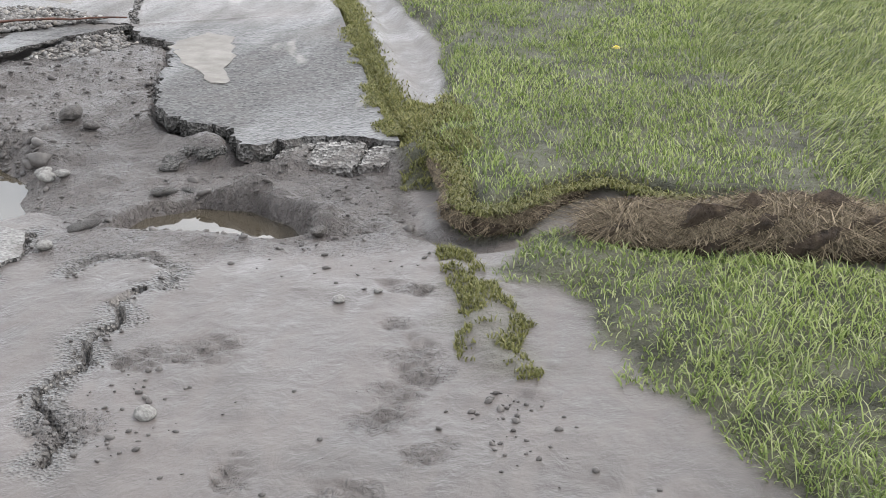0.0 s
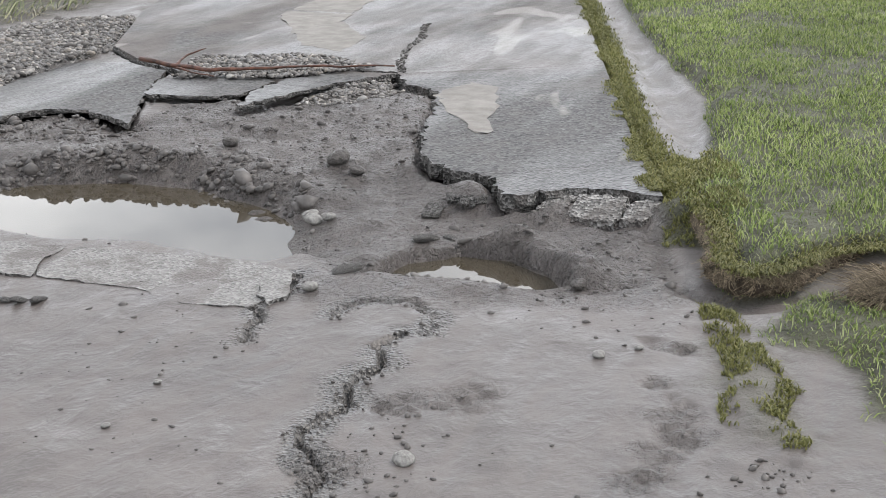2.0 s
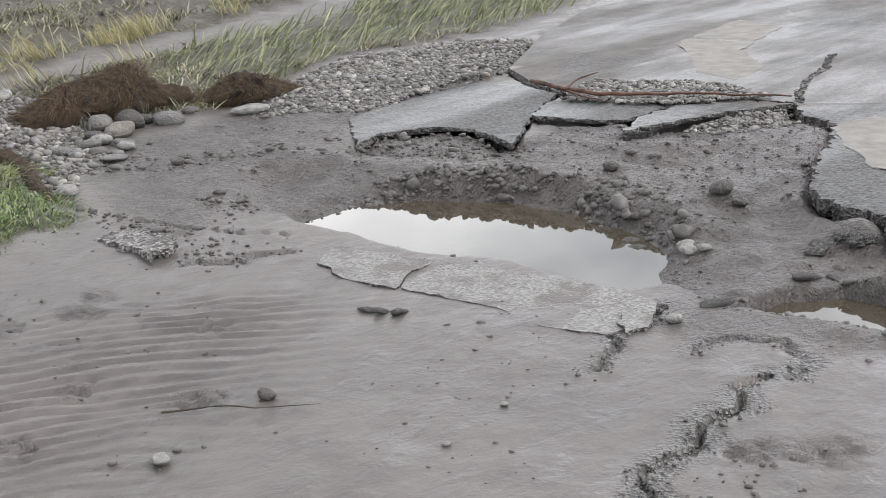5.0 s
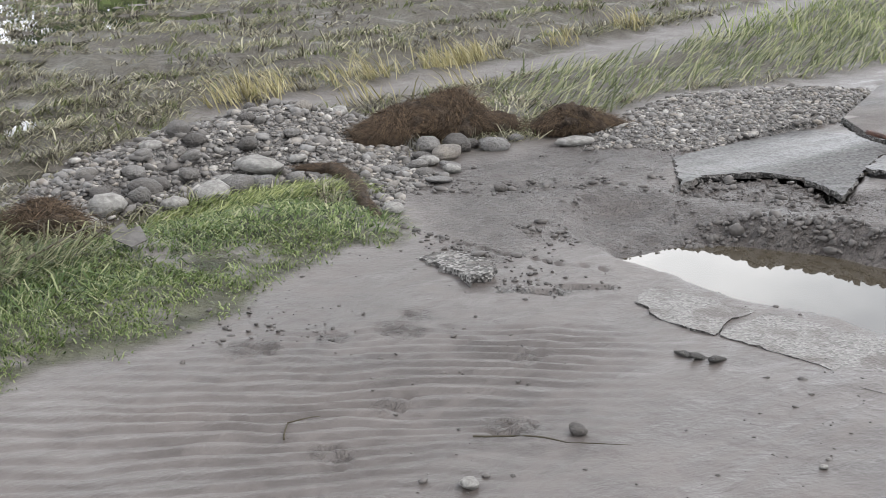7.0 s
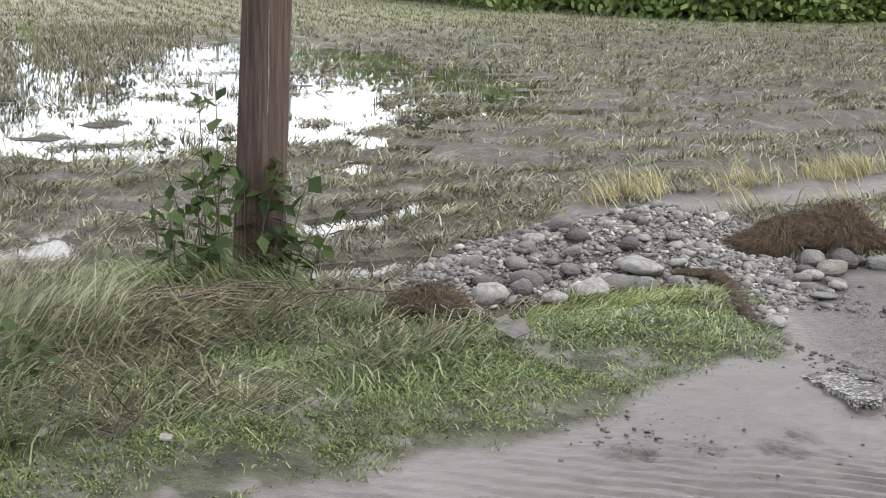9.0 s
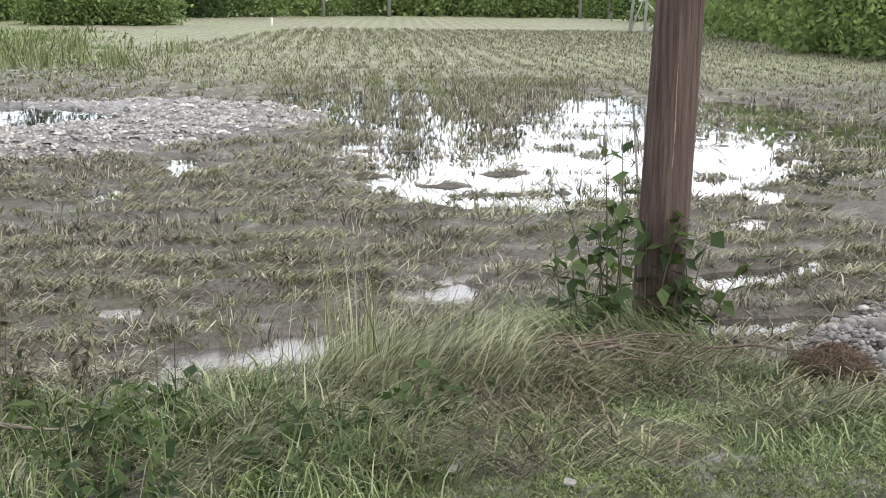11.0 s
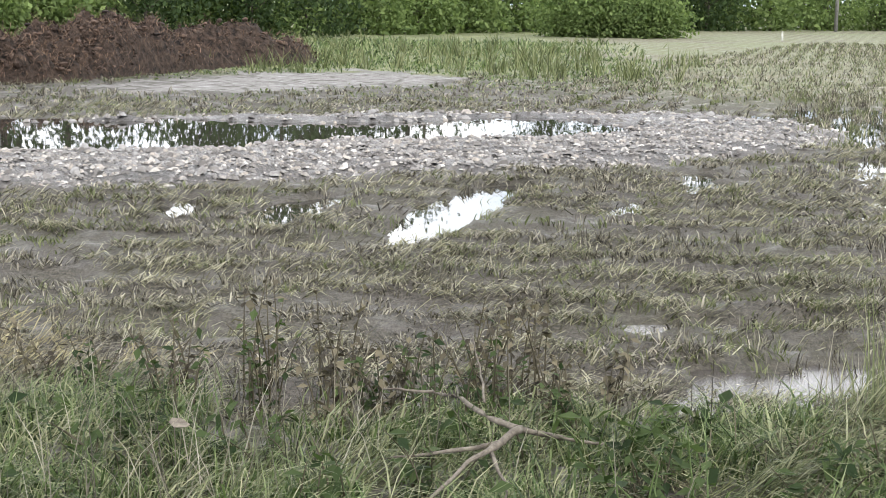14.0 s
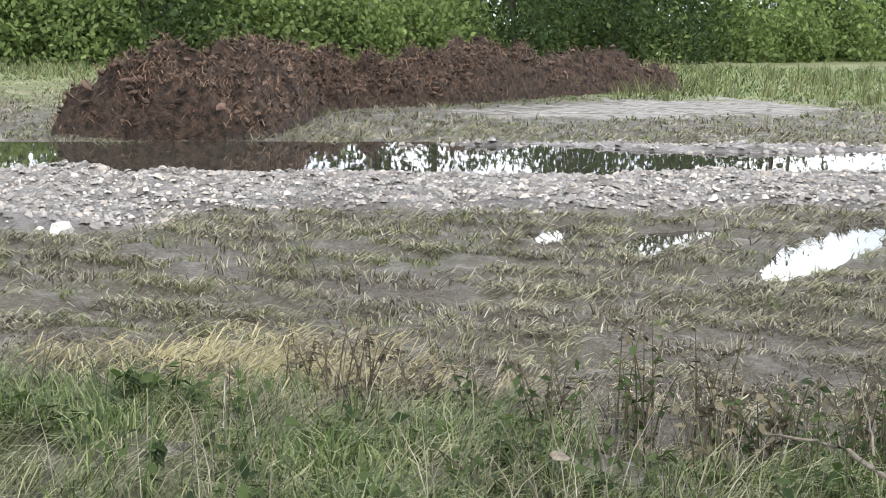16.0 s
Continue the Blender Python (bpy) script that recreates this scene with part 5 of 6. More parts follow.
blades("edge_grass", x, y, rng.uniform(0.008, 0.026, len(x)), 0.007, 0.6, M_MOSS, "mossy grass tufts in the silt", seed=16)
# grass below the gully
x, y = in_zone(LOWER, 60000, rng, lambda a, b: rng.uniform(0, 1, len(a)) < 0.35 + 0.65 * ease(fbm(a, b, 5, 3, 7) + 0.12 * (b < 0.1), 0.36, 0.5), 0.16, 6)
blades("verge_grass", x, y, rng.uniform(0.014, 0.045, len(x)) * (1 + 0.6 * (y < 0)), 0.0062, 0.66, M_LAWN, "muddied green grass below the turf roll", seed=17)

# the verge between road and field
short_part = lambda a, b: (rng.uniform(0, 1, len(a)) < ease(inside(VERGE, a, b, 0.15, 4), -0.05, 0.2) * (0.12 + 0.88 * ease(fbm(a, b, 4, 3, 8), 0.42, 0.55))) & (a > -0.2)
x, y = in_zone(VERGE[2:21], 14000, rng, short_part, 0.12, 4)
x, y, a, k = tufts(x, y, 12, 0.03, rng)
blades("verge_grass", x, y, rng.uniform(0.012, 0.045, len(x)) * k, 0.0075, 0.85, M_MATTED, "flattened green verge grass full of silt", heading=a, seed=18)
ridge = lambda a, b: (inside(VERGE, a, b) > 0.95 - 0.25 * a * (a > 0)) & (rng.uniform(0, 1, len(a)) < ease(fbm(a, b, 2.2, 3, 9), 0.34, 0.52)) & (a > -0.3)
x, y = in_zone(VERGE[2:21], 4800, rng, ridge)
x, y, a, k = tufts(x, y, 9, 0.05, rng)
blades("verge_grass", x, y, rng.uniform(0.06, 0.22, len(x)) * k * np.where(x > 2.2, 0.5, 1.0), 0.0085, 1.05, M_VERGE, "long flood-flattened grass on the verge", heading=0.2 + 0.7 * (a - 3.14), seed=19)
mat_zone = [(-0.4, 4.3), (1.2, 4.35), (2.3, 4.9), (2.5, 5.4), (2.0, 5.9), (1.2, 6.2), (0.5, 5.7), (-0.4, 5.4)]
x, y = in_zone(mat_zone, 1200, rng, lambda a, b: fbm(a, b, 2.0, 3, 19) > 0.47)
x, y, a, k = tufts(x, y, 5, 0.05, rng)
blades("dead_stalks", x, y, rng.uniform(0.08, 0.3, len(x)) * k, 0.008, 1.08, M_DRYWEED, "brown flood-borne stalks matted into the verge", heading=a, category="debris", seed=191, z=height(x, y) + rng.uniform(0.0, 0.09, len(x)))
x, y = in_zone(mat_zone, 850, rng, patchy(2.4, 29, 0.46, 0.56))
x, y, a, k = tufts(x, y, 12, 0.05, rng)
blades("verge_grass", x, y, rng.uniform(0.08, 0.26, len(x)) * k, 0.0075, 1.15, M_LODGED, "pale lodged grass lying across the verge", heading=0.3 + 0.4 * (a - 3.14), seed=192, z=height(x, y) + rng.uniform(0.0, 0.06, len(x)))
x, y = in_zone([(0.15, 5.3), (1.05, 5.35), (1.1, 6.2), (0.3, 6.2)], 150, rng)
x, y, a, k = tufts(x, y, 12, 0.05, rng)
blades("verge_grass", x, y, rng.uniform(0.15, 0.5, len(x)) * k, 0.007, 0.7, M_LODGED, "tall pale grass leaning beside the pole", heading=0.2 + 0.3 * (a - 3.14), seed=193)
rim = [(2.7, 5.35), (3.85, 5.25), (3.9, 5.55), (3.5, 5.7), (2.9, 5.6)]
x, y = in_zone(rim, 2600, rng)
blades("verge_grass", x, y, rng.uniform(0.06, 0.2, len(x)), 0.008, 1.06, M_RIMGRASS, "pale yellow-green grass bent over the bank", heading=0.1, seed=20)
# a mat of flattened pale straw at the field's rim
n = 260
x, y = rng.normal(-3.79, 0.45, n), rng.normal(5.84, 0.3, n)
x, y, a, k = tufts(x, y, 10, 0.06, rng)
blades("dead_stalks", x, y, rng.uniform(0.1, 0.32, len(x)) * k, 0.009, 1.1, M_PALESTRAW, "mat of pale straw washed against the grass", heading=0.3 + 0.5 * (a - 3.14), category="debris", seed=194, z=height(x, y) + rng.uniform(0.0, 0.07, len(x)))
# tall grass and weeds nearer the camera's left
tall_zone = [(-5.5, 3.2), (-0.3, 3.5), (0.6, 4.35), (0.75, 5.6), (0.2, 5.55), (-0.6, 5.5), (-1.6, 5.6), (-3.6, 5.5), (-6, 4.5)]
x, y = in_zone(tall_zone, 4600, rng, lambda a, b: rng.uniform(0, 1, len(a)) < 0.06 + 0.94 * ease(fbm(a, b, 2.6, 3, 10), 0.42, 0.56))
x, y, a, k = tufts(x, y, 14, 0.05, rng)
blades("verge_grass", x, y, rng.uniform(0.06, 0.24, len(x)) * k, 0.01, 0.6, M_VERGE, "rank tall verge grass, partly beaten down", heading=a, curl=0.9, seed=21)
x, y = in_zone(tall_zone, 1800, rng, lambda a, b: fbm(a, b, 1.8, 3, 13) + 0.1 * (a < -2.2) > 0.5)
x, y, a, k = tufts(x, y, 14, 0.06, rng)
blades("verge_grass", x, y, rng.uniform(0.12, 0.36, len(x)) * k, 0.008, 0.88, M_LODGED, "grass beaten flat by the flood", heading=0.3 + 0.4 * (a - 3.14), seed=210)
x, y = in_zone(tall_zone, 3600, rng, patchy(1.6, 12, 0.42, 0.58))
blades("verge_grass", x, y, rng.uniform(0.25, 0.5, len(x)), 0.005, 0.35, M_STRAW, "pale seeding grass stalks", seed=22)
x, y = in_zone([(0.3, 5.5), (0.62, 5.5), (0.62, 5.95), (0.35, 5.95)], 90, rng)
blades("verge_grass", x, y, rng.uniform(0.25, 0.75, len(x)), 0.007, 0.16, M_LODGED, "tuft of tall pale grass", seed=23)
x, y = in_zone([(0.9, 5.7), (2.15, 5.8), (2.2, 6.5), (1.9, 6.9), (0.8, 6.5)], 3800, rng, lambda a, b: rng.uniform(0, 1, len(a)) < ease(np.hypot(a - 1.9, b - 6.5), 0.95, 0.1))
blades("verge_grass", x, y, rng.uniform(0.12, 0.42, len(x)), 0.008, 0.72, M_VERGE, "long grass round the foot of the pole", heading=2.6, seed=24)
x, y = in_zone([(1.0, 5.35), (1.6, 5.3), (1.95, 5.6), (1.8, 6.0), (1.1, 6.15)], 260, rng)
blades("dead_stalks", x, y, rng.uniform(0.15, 0.5, len(x)), 0.009, 1.0, M_DRYWEED, "mat of broken brown stalks washed up by the flood", heading=-0.25 + rng.normal(0, 0.5, len(x)), category="debris", seed=25, z=height(x, y) + rng.uniform(0.0, 0.08, len(x)))
x, y = in_zone([(-4.2, 5.2), (-2.6, 5.2), (-2.4, 6.1), (-4.0, 6.4)], 3500, rng)
blades("dead_stalks", x, y, rng.uniform(0.12, 0.35, len(x)), 0.008, 0.93, M_STRAW, "straw-coloured patch of flattened grass", heading=0.6, seed=26)
x, y = in_zone(TUSSOCK, 60000, rng, lambda a, b: (np.hypot(a, b) < 15) & (along(MUD_TRACK, a, b) > 0.3) & (rng.uniform(0, 1, len(a)) < 0.3 + 0.7 * ease(fbm(a, b, 2, 3, 16), 0.3, 0.5)))
blades("verge_grass", x, y, rng.uniform(0.08, 0.3, len(x)), 0.012, 0.82, M_LODGED, "yellow-green grass laid flat beside the lane", heading=-0.2 + 0.8 * (vnoise(x, y, 5) - 0.5), seed=27)
x, y = in_zone([(10, 6.5), (24, 12.5), (24, 15), (9.5, 8.5)], 9000, rng)
blades("verge_grass", x, y, rng.uniform(0.08, 0.25, len(x)), 0.012, 0.6, M_LAWN, "green verge along the lane", seed=28)

# stubble on the field, in rows, beaten down
def stubble(count, per, low, high, length, width, lean, mat, label, seed, cut, spread=0.035, row=0.68, drift=None):
    g = np.random.default_rng(seed)
    r = np.exp(g.uniform(math.log(low), math.log(high), count))
    a = np.radians(g.uniform(-43, 52, count))
    x, y = r * np.sin(a), r * np.cos(a)
    v = y - 0.1 * x + 0.4 * (fbm(x, y, 0.5, 2, 3) - 0.5)
    v = np.round(v / row) * row + g.normal(0, row * 0.17, count) - v
    swap = ease(y + 0.3 * x, 21, 25)
    y = y + v * (1 - swap) * (g.uniform(0, 1, count) < 0.72)
    u = x - 0.14 * y
    x = x + (np.round(u / (row * 0.85)) * row * 0.85 - u) * swap * g.uniform(0.3, 0.9, count)
    ok = inside(ROAD_EDGE_L + [(60, -60), (-30, -60)], x, y, 0.06) < -0.25
    for poly, m in ((VERGE, 0.2), (GRAVEL_BANK, 0.0), (GRAVEL_FAN, 0.0), (SHINGLE, 0.02), (TUSSOCK, 0.2), (PALE_MUD, -0.1)):
        ok &= inside(poly, x, y, 0.1) < m
    wet = height(x, y) < WATER_FIELD - 0.004
    n1 = fbm(x, y, 1.6, 4, seed)
    ok &= n1 > np.where(wet, cut + 0.06, cut)
    for pool in POOLS[:3] + POOLS[6:]:
        ok &= (inside(pool, x, y, 0.1, 3) < 0.0) | (g.uniform(0, 1, len(x)) < 0.06)
    ok &= ~(wet & (inside(FLOOD, x, y, 0.6, 0.7) > 0.9) & (fbm(x, y, 0.9, 3, 77) < 0.55))
    for off in (0.0, 1.7):
        ok &= along([(p + off * 0.3, q + off) for p, q in FIELD_TRACK], x, y) > 0.24
    ok &= along(MUD_TRACK, x, y) > 0.22 + 0.25 * vnoise(x * 3, y * 3, 5)
    for line in RUTS:
        ok &= along(line, x, y) > 0.05 + 0.2 * vnoise(x * 3, y * 3, 7)
    x, y, r = x[ok], y[ok], r[ok]
    big = np.minimum(1 + 0.04 * np.maximum(r - 8, 0), 2.0)
    k = np.repeat(np.arange(len(x)), per)
    head = g.uniform(0, 6.28, len(x))[k] + g.normal(0, 0.7, len(k)) if drift is None else drift + 2.2 * (fbm(x, y, 0.9, 2, 6) - 0.5)[k] + g.normal(0, 0.7, len(k))
    size = g.uniform(0.6, 1.3, len(x))[k] * big[k]
    px, py = x[k] + g.normal(0, spread, len(k)) * big[k], y[k] + g.normal(0, spread * 0.6, len(k)) * big[k]
    return blades("stubble", px, py, length * g.uniform(0.5, 1.3, len(k)) * size, width * big[k] * g.uniform(0.7, 1.3, len(k)), lean, mat, label, heading=head, seed=seed, category="stubble")


stubble(20000, 9, 5.3, 34, 0.09, 0.0105, 0.9, M_STRAW, "flattened muddy stubble in rows", 41, 0.43)
stubble(8000, 8, 5.3, 30, 0.07, 0.009, 0.35, M_STRAW, "cut stubble standing in rows", 42, 0.5, 0.02)
stubble(9500, 8, 5.5, 34, 0.075, 0.0095, 0.65, M_SHOOT, "green regrowth between stubble rows", 43, 0.47)
stubble(13000, 9, 5.3, 24, 0.16, 0.009, 1.04, M_LAIDSTRAW, "pale straw combed flat across the rows", 44, 0.44, 0.06, drift=0.15)
# rows of stubble that run away from the lane: down into the flood water, and on to the rise
def away_rows(poly, count, length, width, mat, label, seed, row, lean=0.45, cut=0.3):
    g = np.random.default_rng(seed)
    x, y = in_zone(poly, count, g, None, 0.5, 0.6)
    bend = 0.02 * np.maximum(y - 22, 0) ** 1.15
    u = x - 0.14 * y + bend
    k = np.round(u / row)
    x = x + (k * row - u) * ease(fbm(x, y, 0.12, 2, 8), 0.3, 0.6) + g.normal(0, row * 0.2, len(x))
    ok = fbm(k * 3.1, y, 0.45, 3, seed) > cut
    x, y = x[ok], y[ok]
    big = np.minimum(1 + 0.03 * np.maximum(y - 14, 0), 2.6)
    blades("stubble", x, y, length * g.uniform(0.5, 1.3, len(x)) * big ** 0.5, width * big, lean, mat, label, seed=seed, category="stubble")


away_rows([(1.2, 23), (1.5, 17), (2.2, 14.7), (2.9, 15.2), (3.7, 18.6), (5, 20.6), (6.4, 23.6), (7.2, 27), (1.3, 28)], 20000, 0.12, 0.012, M_STRAW, "stubble rows running down into flood water", 45, 0.52, 0.5, 0.42)
away_rows([(1.2, 23), (1.5, 17), (2.2, 15.2), (2.9, 16), (3.7, 19), (5, 21), (6.4, 24), (7.2, 28), (1.3, 28)], 12000, 0.1, 0.011, M_SHOOT, "green shoots in rows running down into flood water", 46, 0.52, 0.4, 0.4)
away_rows([(-2, 27), (9, 25), (16, 27), (26, 42), (24, 66), (5, 70), (-1, 45)], 42000, 0.1, 0.011, M_STRAW, "pale stubble rows on the rise of the field", 47, 0.6, 0.6, 0.25)
away_rows([(-2, 27), (9, 25), (16, 27), (26, 42), (24, 66), (5, 70), (-1, 45)], 30000, 0.09, 0.011, M_SHOOT, "green shoots between far stubble rows", 48, 0.6, 0.5, 0.3)
away_rows([(9, 15.5), (18, 15), (32, 27), (28, 42), (14, 28), (9, 22)], 26000, 0.09, 0.011, M_SHOOT, "yellow-green regrowth on the far field", 49, 0.6, 0.6, 0.36)
# pale straw left standing in clumps beside the muddy track
g = np.random.default_rng(57)
spots = ((4.72, 8.03, 14), (4.95, 8.08, 30), (5.22, 8.22, 20), (5.76, 8.2, 8), (6.05, 8.25, 22), (6.76, 8.38, 24), (7.0, 8.45, 22), (7.24, 8.55, 30), (9.44, 9.08, 20), (8.3, 8.75, 14), (5.4, 7.42, 8), (6.3, 7.55, 8))
x = np.concatenate([g.normal(a, 0.11, n * 4) for a, b, n in spots])
y = np.concatenate([g.normal(b, 0.06, n * 4) for a, b, n in spots])
blades("straw_clump", x, y, g.uniform(0.08, 0.3, len(x)), 0.01, 0.55, M_PALESTRAW, "clumps of pale straw standing beside the muddy track", heading=2.6 + g.normal(0, 0.8, len(x)), seed=58)
# rough meadow beyond the shingle
g = np.random.default_rng(51)
a, r = np.radians(g.uniform(-44, 6, 85000)), np.exp(g.uniform(math.log(21), math.log(62), 85000))
x, y = r * np.sin(a), r * np.cos(a)
ok = (inside(SHINGLE, x, y, 0.2, 1.5) < -0.1) & (g.uniform(0, 1, len(x)) < 0.15 + 0.85 * ease(y + 3 * fbm(x, y, 0.4, 3, 4), 27, 36)) & (x + 0.10 * y + 5.0 * (fbm(x, y, 0.25, 3, 2) - 0.5) + g.normal(0, 1.0, len(x)) < 1.6)
ok &= inside(PALE_MUD, x, y, 1.3, 0.7) + g.normal(0, 0.25, len(x)) < 0.1
x, y, r = x[ok], y[ok], r[ok]
blades("meadow_grass", x, y, g.uniform(0.06, 0.34, len(x)) * (0.1 + fbm(x, y, 0.5, 3, 6)) * (0.35 + 0.65 * ease(y, 26, 38) + 1.1 * ease(r, 38, 55)), 0.014 + 0.0006 * r, 0.68, M_VERGE, "rough green meadow with standing weeds", seed=52)
ok = (g.uniform(0, 1, len(x)) < 0.012) & (y > 31)
x, y = x[ok], y[ok]
x, y = np.repeat(x, 14) + g.normal(0, 0.1, len(x) * 14), np.repeat(y, 14) + g.normal(0, 0.1, len(y) * 14)
blades("meadow_grass", x, y, g.uniform(0.2, 0.65, len(x)), 0.03, 0.35, M_SHOOT, "clumps of tall meadow weeds", seed=53)


# ---- the wooden pole ----
def tube(points, radii, sides=10, seed=0, wobble=0.0, cap=True):
    """A bmesh tube along points."""
    bm, rings = bmesh.new(), []
    g = np.random.default_rng(seed)
    pts = [Vector(p) for p in points]
    for k, (p, r) in enumerate(zip(pts, radii)):
        d = (pts[min(k + 1, len(pts) - 1)] - pts[max(k - 1, 0)]).normalized()
        s = d.orthogonal().normalized()
        if abs(d.z) > 0.8:
            s = Vector((1, 0, 0)) - d * d.x
            s.normalize()
        t = d.cross(s)
        rings.append([bm.verts.new(p + (s * math.cos(q) + t * math.sin(q)) * r * (1 + g.normal(0, wobble))) for q in (2 * math.pi * i / sides for i in range(sides))])
    for a, b in zip(rings, rings[1:]):
        for i in range(sides):
            bm.faces.new((a[i], a[(i + 1) % sides], b[(i + 1) % sides], b[i]))
    if cap:
        bm.faces.new(rings[0][::-1])
        bm.faces.new(rings[-1])
    return bm


def leafy(name, centres, size, mat, parent, seed, label="", droop=0.5):
    """Pointed leaves, each a folded diamond, at the given places."""
    g = np.random.default_rng(seed)
    c = np.asarray(centres)
    n = len(c)
    a, tilt = g.uniform(0, 6.28, n), g.normal(-0.25, droop, n)
    ln = size * g.uniform(0.6, 1.25, n)
    f = np.stack([np.cos(a) * np.cos(tilt), np.sin(a) * np.cos(tilt), np.sin(tilt)], 1) * ln[:, None]
    s = np.stack([-np.sin(a), np.cos(a), g.normal(0, 0.35, n)], 1) * (ln * 0.3)[:, None]
    up = np.array([0, 0, 1]) * (ln * 0.08)[:, None]
    v = np.stack([c, c + f * 0.45 + s + up, c + f, c + f * 0.45 - s + up, c + f * 0.5], 1)
    k = (np.arange(n) * 5)[:, None]
    tri = np.concatenate([k + np.array([q]) for q in ((0, 1, 4), (1, 2, 4), (2, 3, 4), (3, 0, 4))])
    return part(name, mesh_from(name, v.reshape(-1, 3), tri, mat), parent, label)


def wooden_pole():
    base = Vector((1.98, 6.58, 0))
    pole = tagged(empty("utility_pole", base), "weathered brown wooden utility pole standing in grass", "utility pole")
    zs = np.concatenate([np.linspace(-0.3, 2.2, 26), np.linspace(2.6, 7.5, 12)])
    g = np.random.default_rng(3)
    bm = bmesh.new()
    sides, rings = 40, []
    depth = g.uniform(0, 1, sides) ** 3 * 0.010
    for z in zs:
        r = 0.123 - 0.006 * z
        ring = []
        for i in range(sides):
            q = 2 * math.pi * i / sides
            crack = depth[i] * (0.5 + vnoise(np.array([i * 1.7]), np.array([z * 0.9]), 2)[0])
            ring.append(bm.verts.new((LEAN_X * z + (r - crack) * math.cos(q), LEAN_Y * z + (r - crack) * math.sin(q), z)))
        rings.append(ring)
    for a, b in zip(rings, rings[1:]):
        for i in range(sides):
            bm.faces.new((a[i], a[(i + 1) % sides], b[(i + 1) % sides], b[i]))
    bm.faces.new(rings[-1])
    part("shaft", bm_mesh("shaft", bm, M_POLE, True), pole)
    # a long pale split
    pts = [(LEAN_X * z - 0.02 + 0.004 * math.sin(z * 9), LEAN_Y * z - 0.1165 + 0.006 * z, z) for z in np.linspace(0.75, 1.25, 9)]
    part("split", bm_mesh("split", tube(pts, [0.002, 0.004, 0.003, 0.004, 0.005, 0.003, 0.004, 0.003, 0.002], 6), M_TWIG), pole, "pale split in the wood")


LEAN_X, LEAN_Y = 0.042, 0.0
wooden_pole()


def weed(x, y, tall, stems, spread, leaf, mat, label, seed, per=9, stem_mat=None, name="weed"):
    g = np.random.default_rng(seed)
    base = Vector((x, y, ground_z(x, y) - 0.01))
    w = tagged(empty(name, base), label, "weed")
    spots = []
    for s in range(stems):
        a, h = g.uniform(0, 6.28), tall * g.uniform(0.6, 1.1)
        o = g.uniform(0.1, 1) * spread
        bx, by = g.normal(0, spread * 0.25, 2)
        pts = [Vector((bx + math.cos(a) * o * t * t, by + math.sin(a) * o * t * t, h * t)) for t in np.linspace(0, 1, 6)]
        part("stem", bm_mesh("stem", tube(pts, np.linspace(0.005, 0.0015, 6), 5), stem_mat or M_DRYWEED), w)
        for k in range(per):
            t = g.uniform(0.15, 1.0)
            p = pts[min(int(t * 5), 4)].lerp(pts[min(int(t * 5) + 1, 5)], t * 5 % 1)
            spots.append(p)
    leafy("leaves", spots, leaf, mat, w, seed + 1)
    return w


for x, y, h, n, s, seed in ((1.72, 6.3, 0.95, 4, 0.16, 1), (1.62, 6.42, 0.75, 4, 0.2, 2), (2.0, 6.38, 0.65, 5, 0.18, 3), (2.1, 6.36, 0.5, 4, 0.2, 4), (1.55, 6.2, 0.45, 4, 0.25, 5)):
    weed(x, y, h, n, s, 0.1, M_WEED, "leafy green weed growing against the pole", seed, 12)
for k, (x, y) in enumerate(((-1.3, 5.6), (-1.1, 5.5), (-0.95, 5.7), (-1.5, 5.5), (-1.7, 5.75), (-0.8, 5.4), (-1.25, 5.3), (-2.0, 5.7), (-2.35, 5.5), (-1.9, 5.35), (-2.9, 5.6), (-0.6, 5.6), (-1.05, 5.25), (-1.4, 5.4), (-1.15, 5.75), (-0.75, 5.2), (-1.6, 5.2), (-0.9, 5.5), (-2.6, 5.3), (-3.2, 5.4), (-3.5, 5.6), (-2.2, 5.2), (-3.0, 5.2))):
    weed(x, y, 0.3 + 0.2 * (k * 7 % 5) / 4, 6, 0.18, 0.045, M_DRYWEED if k % 3 else M_WEED, "wilted brown weed coated in silt" if k % 3 else "wilting green weed among dead stalks", 30 + k, 14)
for k, (x, y) in enumerate(((-1.1, 4.5), (-1.7, 4.6), (-0.5, 4.5), (0.3, 4.75), (0.55, 4.9), (-2.2, 4.4), (-1.4, 4.2), (0.05, 4.5), (0.8, 5.2), (-2.8, 4.7), (-0.9, 4.9))):
    weed(x, y, 0.22, 6, 0.2, 0.06, M_WEED, "low green nettle-like weed in the verge", 60 + k, 8)

g = np.random.default_rng(77)
x, y = in_zone([(-4.5, 3.6), (-0.4, 3.9), (0.75, 4.7), (0.6, 5.3), (-1.6, 5.3), (-4.8, 5.0)], 90, g)
for k in range(min(len(x), 46)):
    weed(float(x[k]), float(y[k]), g.uniform(0.12, 0.3), 4, 0.16, g.uniform(0.05, 0.085), M_WEED, "broad-leaved green weed among rank grass", 200 + 3 * k, 8, M_VERGE)


